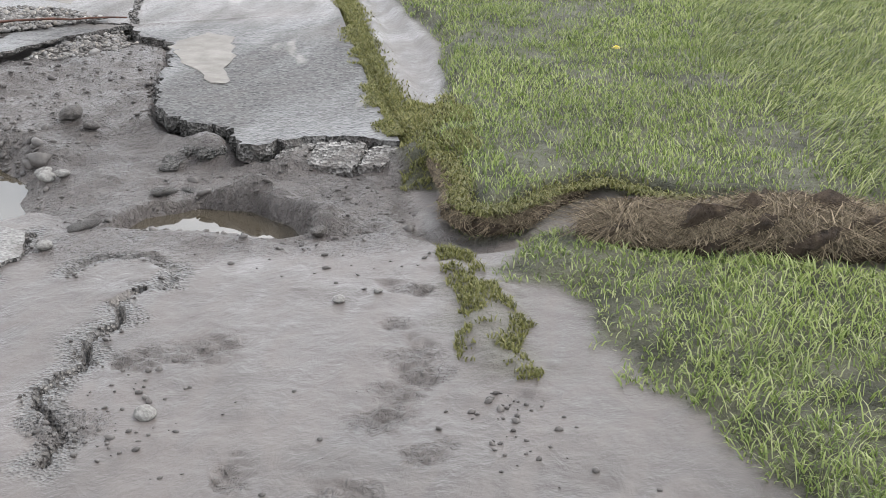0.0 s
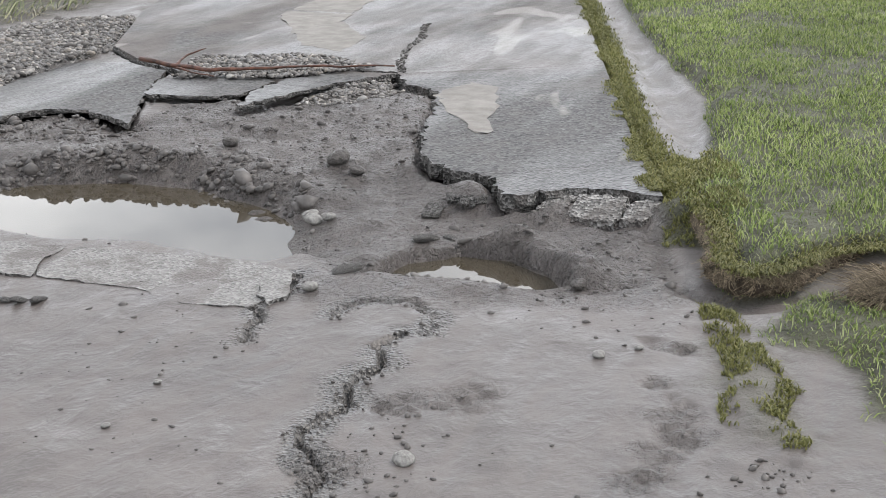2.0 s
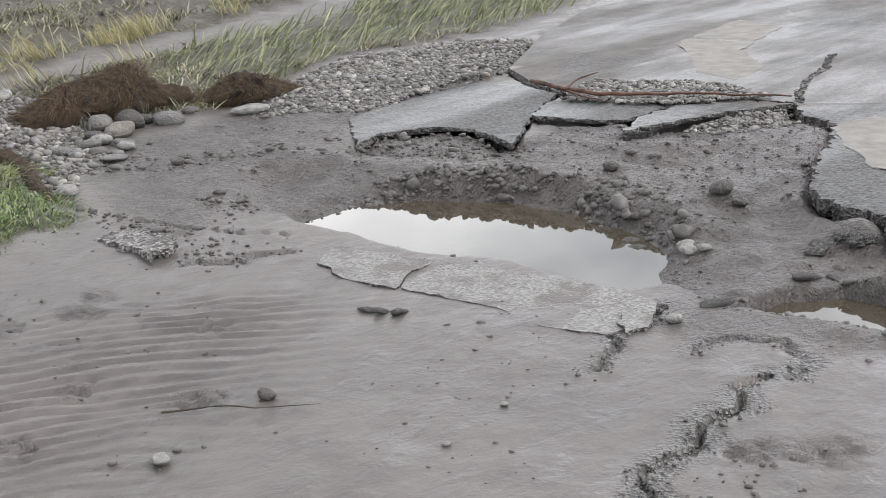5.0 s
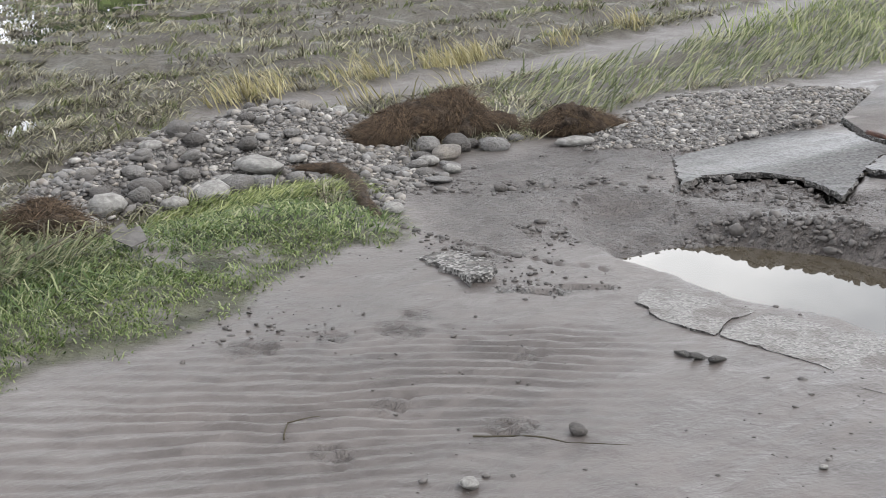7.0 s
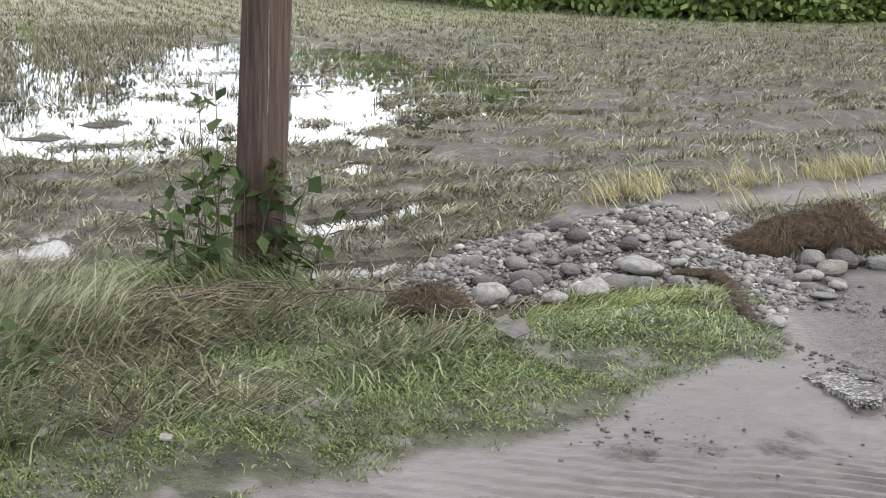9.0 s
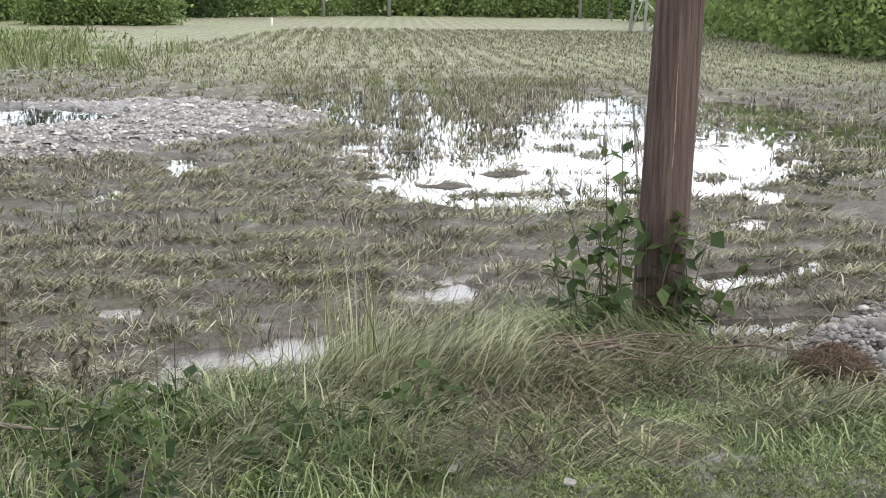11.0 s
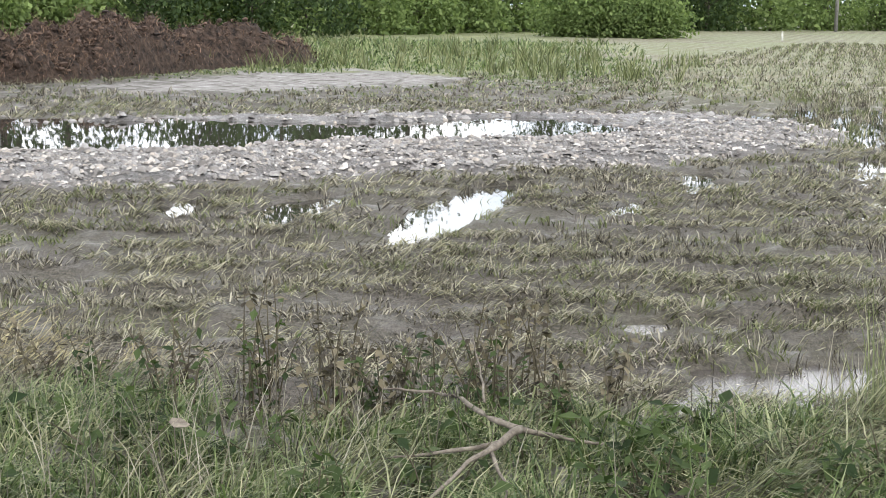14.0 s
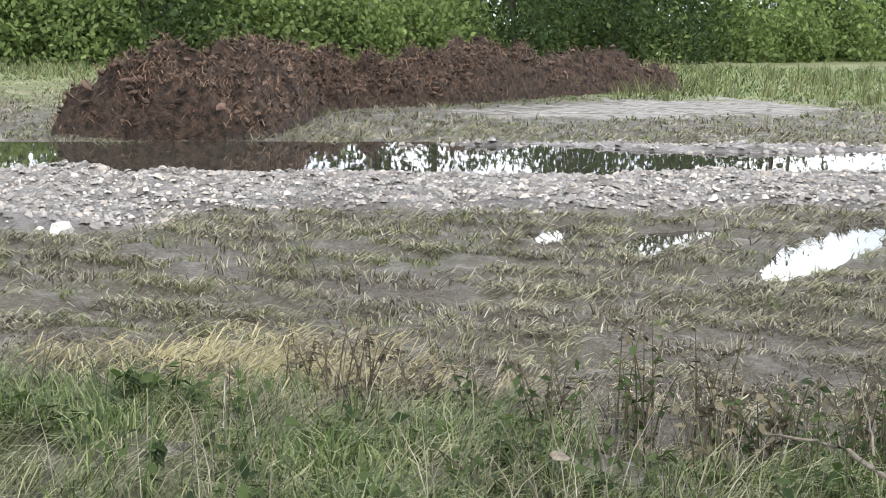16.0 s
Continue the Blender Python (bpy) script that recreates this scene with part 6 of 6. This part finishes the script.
# ---- turf torn up by the flood ----
def sod(name, axis, radius, mat, fibre, label, seed, strands, strand, squash=0.8, lump=0.3):
    """A rolled or heaped mat of turf: an earthy core with matted roots over it."""
    g = np.random.default_rng(seed)
    a = [Vector(p) for p in axis]
    mid = sum(a, Vector()) / len(a)
    thing = tagged(empty(name, (mid.x, mid.y, 0)), label, "turf")
    n, sides, rings = 40, 24, []
    bm = bmesh.new()
    total = len(a) - 1
    centre = []
    for k in range(n + 1):
        t = k / n * total
        i = min(int(t), total - 1)
        c = a[i].lerp(a[i + 1], t - i)
        r = radius * (math.sin(math.pi * min(max(k / n, 0.02), 0.98)) ** 0.35) * (0.75 + lump * noise.noise(c * 5 + Vector((seed, 0, 0))) + 0.25)
        d = (a[i + 1] - a[i]).normalized()
        s = Vector((-d.y, d.x, 0)).normalized()
        ring = []
        for q in range(sides):
            w = 2 * math.pi * q / sides
            k2 = 1 + lump * noise.noise(Vector((c.x * 9 + 1.5 * math.cos(w), c.y * 9 + 1.5 * math.sin(w), seed))) + 0.6 * lump * noise.noise(Vector((c.x * 24 + 3 * math.cos(w), c.y * 24 + 3 * math.sin(w), seed)))
            p = c - mid + (s * math.cos(w) + Vector((0, 0, squash)) * math.sin(w)) * r * k2
            ring.append(bm.verts.new((p.x, p.y, p.z + mid.z)))
        rings.append(ring)
        centre.append((c, s, d, r))
    for u, v in zip(rings, rings[1:]):
        for q in range(sides):
            bm.faces.new((u[q], u[(q + 1) % sides], v[(q + 1) % sides], v[q]))
    bm.faces.new(rings[0][::-1])
    bm.faces.new(rings[-1])
    part("earth", bm_mesh("earth", bm, mat), thing)
    vs = np.empty((strands, 6, 3), np.float32)
    for j in range(strands):
        c, s, d, r = centre[int(g.integers(2, n - 1))]
        w0 = g.uniform(-0.3, 3.3)
        turn = g.normal(0.1, 0.7)
        slide = g.normal(0, strand)
        wd = g.uniform(0.0006, 0.0018)
        for m, t in enumerate((0, 0.5, 1)):
            w = w0 + turn * t * strand / max(r, 0.03) * 0.9
            rr = r * (0.96 + g.uniform(0, 0.22) * (0.4 + t))
            p = c + (s * math.cos(w) + Vector((0, 0, squash)) * math.sin(w)) * rr + d * slide * t
            p = p - Vector((mid.x, mid.y, 0))
            vs[j, m * 2], vs[j, m * 2 + 1] = (p - d * wd)[:], (p + d * wd)[:]
    k = (np.arange(strands) * 6)[:, None]
    quads = np.concatenate([k + np.array([[0, 1, 3, 2]]), k + np.array([[2, 3, 5, 4]])])
    part("root_mat", mesh_from("root_mat", vs.reshape(-1, 3), quads, fibre), thing, "matted root fibres")
    return thing


sod("turf_roll", [(4.12, 0.42, 0.03), (4.13, 0.2, 0.05), (4.14, -0.1, 0.07), (4.15, -0.4, 0.08), (4.12, -0.9, 0.08), (4.08, -1.3, 0.06)], 0.1, M_EARTH, M_ROOTS_PALE, "rolled-up turf showing its brown matted roots", 3, 20000, 0.08, lump=0.7)
sod("turf_clump", [(4.4, 6.2, 0.02), (4.55, 6.17, 0.06), (4.75, 6.12, 0.11), (4.92, 6.12, 0.08), (5.05, 6.1, 0.1), (5.2, 6.08, 0.05), (5.38, 6.02, 0.02)], 0.11, M_EARTH, M_ROOTS, "upturned clump of brown turf beside river stones", 4, 20000, 0.08, 0.95, lump=0.75)
sod("turf_clump", [(5.36, 5.86, 0.02), (5.5, 5.78, 0.05), (5.62, 5.7, 0.04), (5.78, 5.58, 0.03)], 0.085, M_EARTH, M_ROOTS, "small dark upturned turf clod on gravel", 5, 7000, 0.06, lump=0.75)
sod("turf_clump", [(2.22, 5.58, 0.04), (2.38, 5.47, 0.08), (2.54, 5.42, 0.04)], 0.09, M_EARTH, M_ROOTS, "brown turf clod under the gravel heap", 6, 4000, 0.06, lump=0.4)
sod("turf_clump", [(3.6, 4.86, 0.0), (3.72, 5.15, 0.01), (3.9, 5.48, 0.02), (3.95, 5.7, 0.03), (3.82, 5.84, 0.03)], 0.04, M_EARTH, M_ROOTS, "torn earthy edge of the verge turf", 7, 5000, 0.05, lump=0.5)
sod("turf_clump", [(5.0, 1.13, -0.02), (4.76, 0.99, -0.02), (4.56, 0.9, -0.02), (4.35, 0.86, -0.02), (4.25, 0.75, -0.02), (4.33, 0.65, -0.02), (4.52, 0.57, -0.01), (4.66, 0.42, 0.0)], 0.055, M_EARTH, M_ROOTS_PALE, "torn lawn edge with hanging brown roots", 8, 9000, 0.05, lump=0.35)


# ---- dung heap ----
def dung_heap():
    ridge = [(-12.1, 16.3), (-12.2, 18.0), (-13.3, 21), (-14.5, 24), (-14.2, 25.5), (-13.4, 27.5), (-13.25, 30), (-12.7, 33.5), (-10.2, 39.6)]
    heap = tagged(empty("dung_heap", (-12.3, 25, 0)), "long heap of dark brown rotted dung and straw", "dung heap")
    g = np.random.default_rng(8)
    n, m = 220, 60
    t = np.linspace(0, len(ridge) - 1.0001, n)
    i = t.astype(int)
    e = np.array(ridge)
    c = e[i] + (e[np.minimum(i + 1, len(e) - 1)] - e[i]) * (t - i)[:, None]
    v = np.linspace(-1, 1, m)
    along_t = np.linspace(0, 1, n)
    end = np.minimum(ease(along_t, 0.0, 0.02), ease(along_t, 1.0, 0.93))
    top = (0.95 + 0.42 * (fbm(c[:, 0] * 0, c[:, 1], 0.55, 3, 3) - 0.5) * 2) * end
    wide = 1.45 * (0.35 + 0.65 * end)
    x = c[:, 0][:, None] + v[None] * wide[:, None]
    y = np.repeat(c[:, 1][:, None], m, 1) + 0.3 * (fbm(x, x * 0 + 3, 1.0, 2, 5) - 0.5)
    prof = np.clip(1 - np.abs(v) ** 3.6, 0, 1) ** 0.6
    z = 0.8 * top[:, None] * prof[None]
    z = z + prof[None] * end[:, None] * (1.1 * (fbm(x, y, 0.9, 4, 6) - 0.5) + 0.8 * (fbm(x, y, 3.2, 4, 7) - 0.5))
    z = z + height(x.ravel(), y.ravel()).reshape(z.shape) - 0.2 * (1 - prof[None] * end[:, None])
    pts = np.stack([x + 12.3, y - 25, z], -1).reshape(-1, 3)
    a, b = np.meshgrid(np.arange(n - 1), np.arange(m - 1), indexing="ij")
    q = np.stack([a * m + b, a * m + b + 1, (a + 1) * m + b + 1, (a + 1) * m + b], -1).reshape(-1, 4)
    part("mound", mesh_from("mound", pts, q[:, ::-1], M_DUNG, True), heap)
    pick = g.integers(0, len(pts), 4500)
    p = pts[pick] + g.normal(0, 0.05, (4500, 3))
    p = p[p[:, 2] > 0.15]
    pebbles("crust", p[:, 0], p[:, 1], np.clip(g.lognormal(-3.2, 0.4, len(p)), 0.015, 0.085), M_DUNGCLOD, "", flat=0.6, zfun=lambda a, b: p[:, 2], seed=19, parent=heap)
    pick = g.integers(0, len(pts), 42000)
    p = pts[pick] + g.normal(0, 0.07, (42000, 3))
    ok = p[:, 2] > 0.08
    p = p[ok]
    blades("straw", p[:, 0], p[:, 1], g.uniform(0.06, 0.26, len(p)), 0.014, 0.85, M_DUNGBITS, "", curl=0.6, z=p[:, 2] - 0.02, seed=9, parent=heap)


dung_heap()


# ---- trees and shrubs ----
def crown_mesh(name, seed, clumps, per, wide, low, high, leaf, mat):
    g = np.random.default_rng(seed)
    cz = g.uniform(0, 1, clumps)
    rad = wide * np.sqrt(np.clip(1 - (2 * cz - 0.9) ** 2 * 0.75, 0.08, 1)) * g.uniform(0.25, 1.05, clumps)
    a = g.uniform(0, 6.28, clumps)
    c = np.stack([rad * np.cos(a), rad * np.sin(a), low + (high - low) * cz], 1)
    p = np.repeat(c, per, 0) + g.normal(0, 1, (clumps * per, 3)) * np.array([0.22, 0.22, 0.17]) * wide
    n = len(p)
    u = g.normal(0, 1, (n, 3))
    u /= np.linalg.norm(u, axis=1)[:, None]
    w = np.cross(u, g.normal(0, 1, (n, 3)))
    w /= np.linalg.norm(w, axis=1)[:, None]
    s = leaf * g.uniform(0.5, 1.2, n)[:, None]
    v = np.stack([p - u * s, p + w * s * 0.55, p + u * s, p - w * s * 0.55], 1)
    return mesh_from(name, v.reshape(-1, 3), np.arange(n * 4).reshape(-1, 4), mat)


def limbs_mesh(seed, tall, wide, thick):
    g = np.random.default_rng(seed)
    bm = tube([(0, 0, -0.2), (0.05, 0, tall * 0.3), (0.1, 0.1, tall * 0.6), (0.1, 0, tall * 0.9)], [thick, thick * 0.75, thick * 0.45, thick * 0.12], 10, seed, 0.06)
    for k in range(7):
        a, z = g.uniform(0, 6.28), tall * g.uniform(0.25, 0.7)
        o = wide * g.uniform(0.5, 0.9)
        side = tube([(0, 0, z), (math.cos(a) * o * 0.5, math.sin(a) * o * 0.5, z + o * 0.35), (math.cos(a) * o, math.sin(a) * o, z + o * 0.8)], [thick * 0.4, thick * 0.22, thick * 0.06], 6, seed + k)
        me = bpy.data.meshes.new("limb")
        side.to_mesh(me)
        side.free()
        bm.from_mesh(me)
        bpy.data.meshes.remove(me)
    return bm_mesh("trunk", bm, M_BARK)


def make_tree(seed, tall, wide):
    t = tagged(empty("tree"), "tall dark green broadleaf tree at the field edge", "tree", "trees round the field")
    part("trunk", limbs_mesh(seed, tall, wide, tall * 0.022), t)
    part("crown", crown_mesh("crown", seed, 85, 50, wide, tall * 0.1, tall, 0.19, M_LEAF), t)
    return t


def make_shrub(seed, tall, wide, mat, label):
    t = tagged(empty("shrub"), label, "shrub", "hedge shrubs")
    part("stem", limbs_mesh(seed, tall, wide * 0.7, 0.07), t)
    part("foliage", crown_mesh("foliage", seed, 55, 50, wide, 0.05, tall, 0.12, mat), t)
    return t


def far_z(x, y):
    return ground_z(x, y) - 0.05


TREES = [make_tree(101, 10.0, 3.6), make_tree(102, 9.0, 4.2), make_tree(103, 11.0, 3.4), make_tree(104, 8.0, 3.2)]
SHRUBS = [make_shrub(111, 2.6, 1.9, M_LEAF2, "dense green hedge shrub"), make_shrub(112, 3.2, 2.2, M_LEAF, "dark green hedge shrub"), make_shrub(113, 2.0, 1.8, M_LEAF2, "low bright green shrub")]
g = np.random.default_rng(9)


def plant(models, k, bearing, far, size):
    a = radians(bearing)
    x, y = far * math.sin(a), far * math.cos(a)
    m = Matrix.Translation((x, y, far_z(x, y))) @ Matrix.Rotation(g.uniform(0, 6.28), 4, "Z")
    ob = models[k]
    if ob.get("placed"):
        ob = copy_thing(ob, m)
    else:
        ob["placed"] = 1
        ob.matrix_basis = m
    ob.scale = (size, size, size)


# bearing from the road's foot, distance and size of the trees
for k, (b, d, s) in enumerate(((-43, 58, 0.9), (-39.5, 57, 0.95), (-36, 60, 1.0), (-33, 62, 0.9), (-31, 66, 0.85), (-26.3, 66, 0.95), (-24, 70, 0.9), (-18.4, 72, 0.9), (-16, 78, 1.0), (-13.5, 84, 0.95), (-11, 90, 1.0), (-8.5, 98, 0.75),
                               (-5.5, 112, 1.0), (-2.5, 118, 1.1), (0.5, 124, 1.2), (3.2, 128, 0.9), (5, 130, 1.15), (6.6, 133, 0.95), (8.2, 132, 1.25), (9.8, 134, 1.05), (11.5, 136, 1.25), (13.2, 138, 1.1), (15.5, 150, 0.75), (18, 150, 0.6),
                               (24.5, 56, 0.6), (26.5, 50, 0.85), (28.5, 46, 0.95), (31, 44, 0.9), (34, 43, 1.0), (37.5, 42, 0.9), (41, 44, 1.0), (46, 48, 1.0))):
    plant(TREES, k % 4, b, d, s)
for k, b in enumerate(np.arange(-45, 50, 1.25)):
    d = np.interp(b, [-45, -36, -24, -15, -8, 0, 5, 16, 19, 24, 27, 36, 50], [52, 53, 61, 70, 86, 105, 118, 120, 75, 46, 41, 37, 40]) * g.uniform(0.96, 1.04)
    plant(SHRUBS, int(g.choice([0, 0, 0, 2, 2, 1])), b + g.normal(0, 0.3), d, (0.75 + d / 120) * g.uniform(0.8, 1.15))
for b in (-5.2, -4.6, -4.0, -3.4, -2.8, -2.2, -1.6):
    plant(SHRUBS, 2, b, 76, 1.0)
for ob in TREES + SHRUBS:
    del ob["placed"]


# ---- roots, branches and litter ----
def stick(name, lines, mat, label, category):
    """A branch: one main stem and side twigs, each a tapering tube of its own."""
    base = Vector(lines[0][0][0])
    thing = tagged(empty(name, base), label, category)
    for k, (pts, thick) in enumerate(lines):
        dense = []
        for a, b in zip(pts, pts[1:]):
            for t in np.linspace(0, 1, 5)[:-1]:
                p = Vector(a).lerp(Vector(b), t)
                dense.append(p + Vector((noise.noise(p * 9), noise.noise(p * 9 + Vector((5, 0, 0))), noise.noise(p * 7 + Vector((0, 9, 0))))) * 0.012)
        dense.append(Vector(pts[-1]))
        r = np.linspace(thick, thick * 0.3, len(dense))
        part("stem" if k == 0 else "twig", bm_mesh("stem", tube([p - base for p in dense], r, 7, k, 0.12), mat), thing)
    return thing


stick("tree_root", [([(6.42, 4.46, 0.07), (6.36, 4.2, 0.06), (6.33, 3.97, 0.06), (6.44, 3.78, 0.06), (6.6, 3.45, 0.06), (6.76, 3.12, 0.05)], 0.014),
                    ([(6.36, 4.2, 0.06), (6.55, 4.24, 0.09), (6.66, 4.2, 0.1)], 0.009), ([(6.42, 4.3, 0.05), (6.3, 4.1, 0.05), (6.24, 3.9, 0.05)], 0.009)],
      M_ROOTWOOD, "long red-brown tree root lying over asphalt", "root")
stick("fallen_branch", [([(-0.86, 4.69, 0.2), (-0.97, 4.77, 0.21), (-1.1, 4.95, 0.22), (-1.21, 5.08, 0.21), (-1.4, 5.1, 0.2)], 0.012),
                        ([(-0.86, 4.69, 0.2), (-0.92, 4.5, 0.2), (-0.98, 4.37, 0.18), (-1.08, 4.0, 0.14)], 0.014),
                        ([(-0.93, 4.5, 0.19), (-0.86, 4.3, 0.15), (-0.83, 4.1, 0.1)], 0.008), ([(-0.86, 4.69, 0.2), (-0.72, 4.8, 0.15), (-0.5, 4.9, 0.1)], 0.011),
                        ([(-1.0, 4.83, 0.25), (-1.05, 5.1, 0.3), (-1.12, 5.3, 0.38)], 0.005), ([(-0.9, 4.62, 0.17), (-1.1, 4.6, 0.13), (-1.3, 4.6, 0.1)], 0.01)],
      M_TWIG, "grey forked dead branch lying in grass", "branch")
stick("fallen_branch", [([(1.3, 5.9, 0.12), (1.5, 5.78, 0.13), (1.7, 5.7, 0.1), (1.95, 5.55, 0.07)], 0.01), ([(1.5, 5.78, 0.12), (1.6, 5.62, 0.1), (1.68, 5.5, 0.08)], 0.007)], M_TWIG, "thin grey stick on flattened stalks", "branch")
stick("twig", [([(2.35, 2.75, 0.012), (2.45, 2.66, 0.012), (2.5, 2.55, 0.012), (2.62, 2.44, 0.012)], 0.003)], M_DRYWEED, "thin dark twig lying on silt", "twig")
stick("twig", [([(1.95, 3.05, 0.012), (2.02, 3.15, 0.014), (2.12, 3.13, 0.012)], 0.003)], M_DRYWEED, "thin dark twig lying on silt", "twig")
stick("dry_stalk", [([(2.05, 4.88, 0.1), (2.25, 5.0, 0.12), (2.5, 5.18, 0.12)], 0.006)], M_STRAW, "thick pale dry stalk on flattened grass", "stalk")


g = np.random.default_rng(83)
for k in range(22):
    cx, cy = g.normal(1.35, 0.33), g.normal(5.7, 0.17)
    a, ln = g.normal(-0.3, 0.45), g.uniform(0.12, 0.32)
    z0 = ground_z(cx, cy) + g.uniform(0.06, 0.14)
    dx, dy = math.cos(a) * ln, math.sin(a) * ln
    stick("dry_stalk", [([(cx - dx, cy - dy, z0 - 0.02), (cx, cy, z0 + g.uniform(0, 0.03)), (cx + dx, cy + dy, z0 - g.uniform(0, 0.03))], g.uniform(0.004, 0.009))], M_DEADSTALK, "brown dead stalk in a mat washed up by the flood", "stalk")


def sheet(name, outline, centre, rot, mat, label, category, thick=0.004, curl=0.02):
    """A thin torn or bent sheet with thickness."""
    bm = bmesh.new()
    top = [bm.verts.new((x, y, thick + curl * math.sin(7 * x + 3 * y))) for x, y in outline]
    low = [bm.verts.new((x, y, curl * math.sin(7 * x + 3 * y))) for x, y in outline]
    bm.faces.new(top)
    bm.faces.new(low[::-1])
    n = len(outline)
    for i in range(n):
        bm.faces.new((low[i], low[(i + 1) % n], top[(i + 1) % n], top[i]))
    bmesh.ops.triangulate(bm, faces=bm.faces[:2])
    ob = new(name, bm_mesh(name, bm, mat, False))
    ob.location, ob.rotation_euler = centre, [radians(a) for a in rot]
    return tagged(ob, label, category)


sheet("torn_card", [(-0.05, -0.06), (0.02, -0.075), (0.065, 0.0), (0.02, 0.02), (0.04, 0.06), (-0.02, 0.07), (-0.055, 0.03)], (2.47, 4.92, ground_z(2.47, 4.92) + 0.05), (14, -10, 20), M_PAPER, "grey torn flat board lying on grass", "debris")
sheet("dry_leaf", [(-0.03, -0.006), (-0.006, -0.02), (0.03, -0.006), (0.036, 0.006), (0.0, 0.02), (-0.024, 0.012)], (-1.87, 4.27, 0.28), (35, 20, 10), M_TWIG, "curled brown dead leaf caught in grass", "leaf", 0.002)
sheet("litter", [(-0.04, -0.012), (0.0, -0.02), (0.045, 0.0), (0.03, 0.02), (-0.03, 0.015)], (0.63, 4.43, ground_z(0.63, 4.43) + 0.03), (20, 5, 30), M_DRIED, "scrap of white plastic in the grass", "litter", 0.006)
sheet("litter", [(-0.02, -0.012), (0.015, -0.018), (0.025, 0.01), (-0.01, 0.02)], (0.95, 4.23, ground_z(0.95, 4.23) + 0.02), (10, 15, 0), M_DRIED, "small white shell-like scrap on mud", "litter", 0.006)


def dandelion(x, y):
    z = ground_z(x, y)
    d = tagged(empty("dandelion", (x, y, z)), "yellow dandelion flower standing in the lawn", "flower")
    part("stalk", bm_mesh("stalk", tube([(0, 0, 0), (0.004, 0.002, 0.05)], [0.002, 0.0015], 6), M_LAWN), d)
    bm = bmesh.new()
    for ring, (r, h) in enumerate(((0.018, 0.05), (0.012, 0.055), (0.006, 0.058))):
        for k in range(14):
            a = 2 * math.pi * (k + ring * 0.5) / 14
            c, s = math.cos(a), math.sin(a)
            v = [bm.verts.new(p) for p in ((0.004, 0.002, h - 0.004), (r * c - s * 0.002, r * s + c * 0.002, h), (r * c * 1.2, r * s * 1.2, h - 0.002), (r * c + s * 0.002, r * s - c * 0.002, h))]
            bm.faces.new(v)
    part("petals", bm_mesh("petals", bm, M_YELLOW, False), d)


dandelion(6.35, 0.57)


# ---- posts and masts far off ----
def at_bearing(b, d):
    return d * math.sin(radians(b)), d * math.cos(radians(b))


def far_post(b, d, tall, thick, mat, label, name="post"):
    x, y = at_bearing(b, d)
    p = tagged(empty(name, (x, y, far_z(x, y))), label, "post", "posts at the field edge")
    part("shaft", bm_mesh("shaft", tube([(0, 0, -0.3), (0, 0, tall * 0.5), (0, 0, tall)], [thick, thick * 0.9, thick * 0.75], 8), mat), p)
    part("cap", bm_mesh("cap", tube([(0, 0, tall), (0, 0, tall + thick * 0.6)], [thick * 0.85, thick * 0.3], 8), mat), p)


far_post(3.0, 75, 0.45, 0.06, M_WHITE, "short white marker post beyond the field")
for b, d in ((5.0, 108), (7.5, 112), (14.8, 112), (15.9, 112)):
    far_post(b, d, 7.0, 0.13, M_CONCRETE, "slim pale utility pole before dark trees", "utility_pole")
far_post(-26.5, 64, 8.5, 0.17, M_CONCRETE, "grey concrete utility pole at the hedge", "utility_pole")
far_post(-10.4, 95, 8.0, 0.13, M_BARK, "slim brown wooden pole at the hedge", "utility_pole")


def pylon(b, d):
    x, y = at_bearing(b, d)
    p = tagged(empty("lattice_mast", (x, y, far_z(x, y))), "grey steel lattice mast at the field edge", "mast")
    w, tall = 1.1, 12.0
    feet = [(-w, -w), (w, -w), (w, w), (-w, w)]
    for fx, fy in feet:
        part("leg", bm_mesh("leg", tube([(fx, fy, -0.2), (fx * 0.25, fy * 0.25, tall)], [0.07, 0.05], 6), M_STEEL), p)
    for k in range(6):
        z0, z1 = tall * k / 6, tall * (k + 1) / 6
        s0, s1 = 1 - 0.75 * k / 6, 1 - 0.75 * (k + 1) / 6
        for (ax, ay), (bx, by) in zip(feet, feet[1:] + feet[:1]):
            part("brace", bm_mesh("brace", tube([(ax * s0, ay * s0, z0), (bx * s1, by * s1, z1)], [0.035, 0.035], 5), M_STEEL), p)


pylon(17.8, 66)
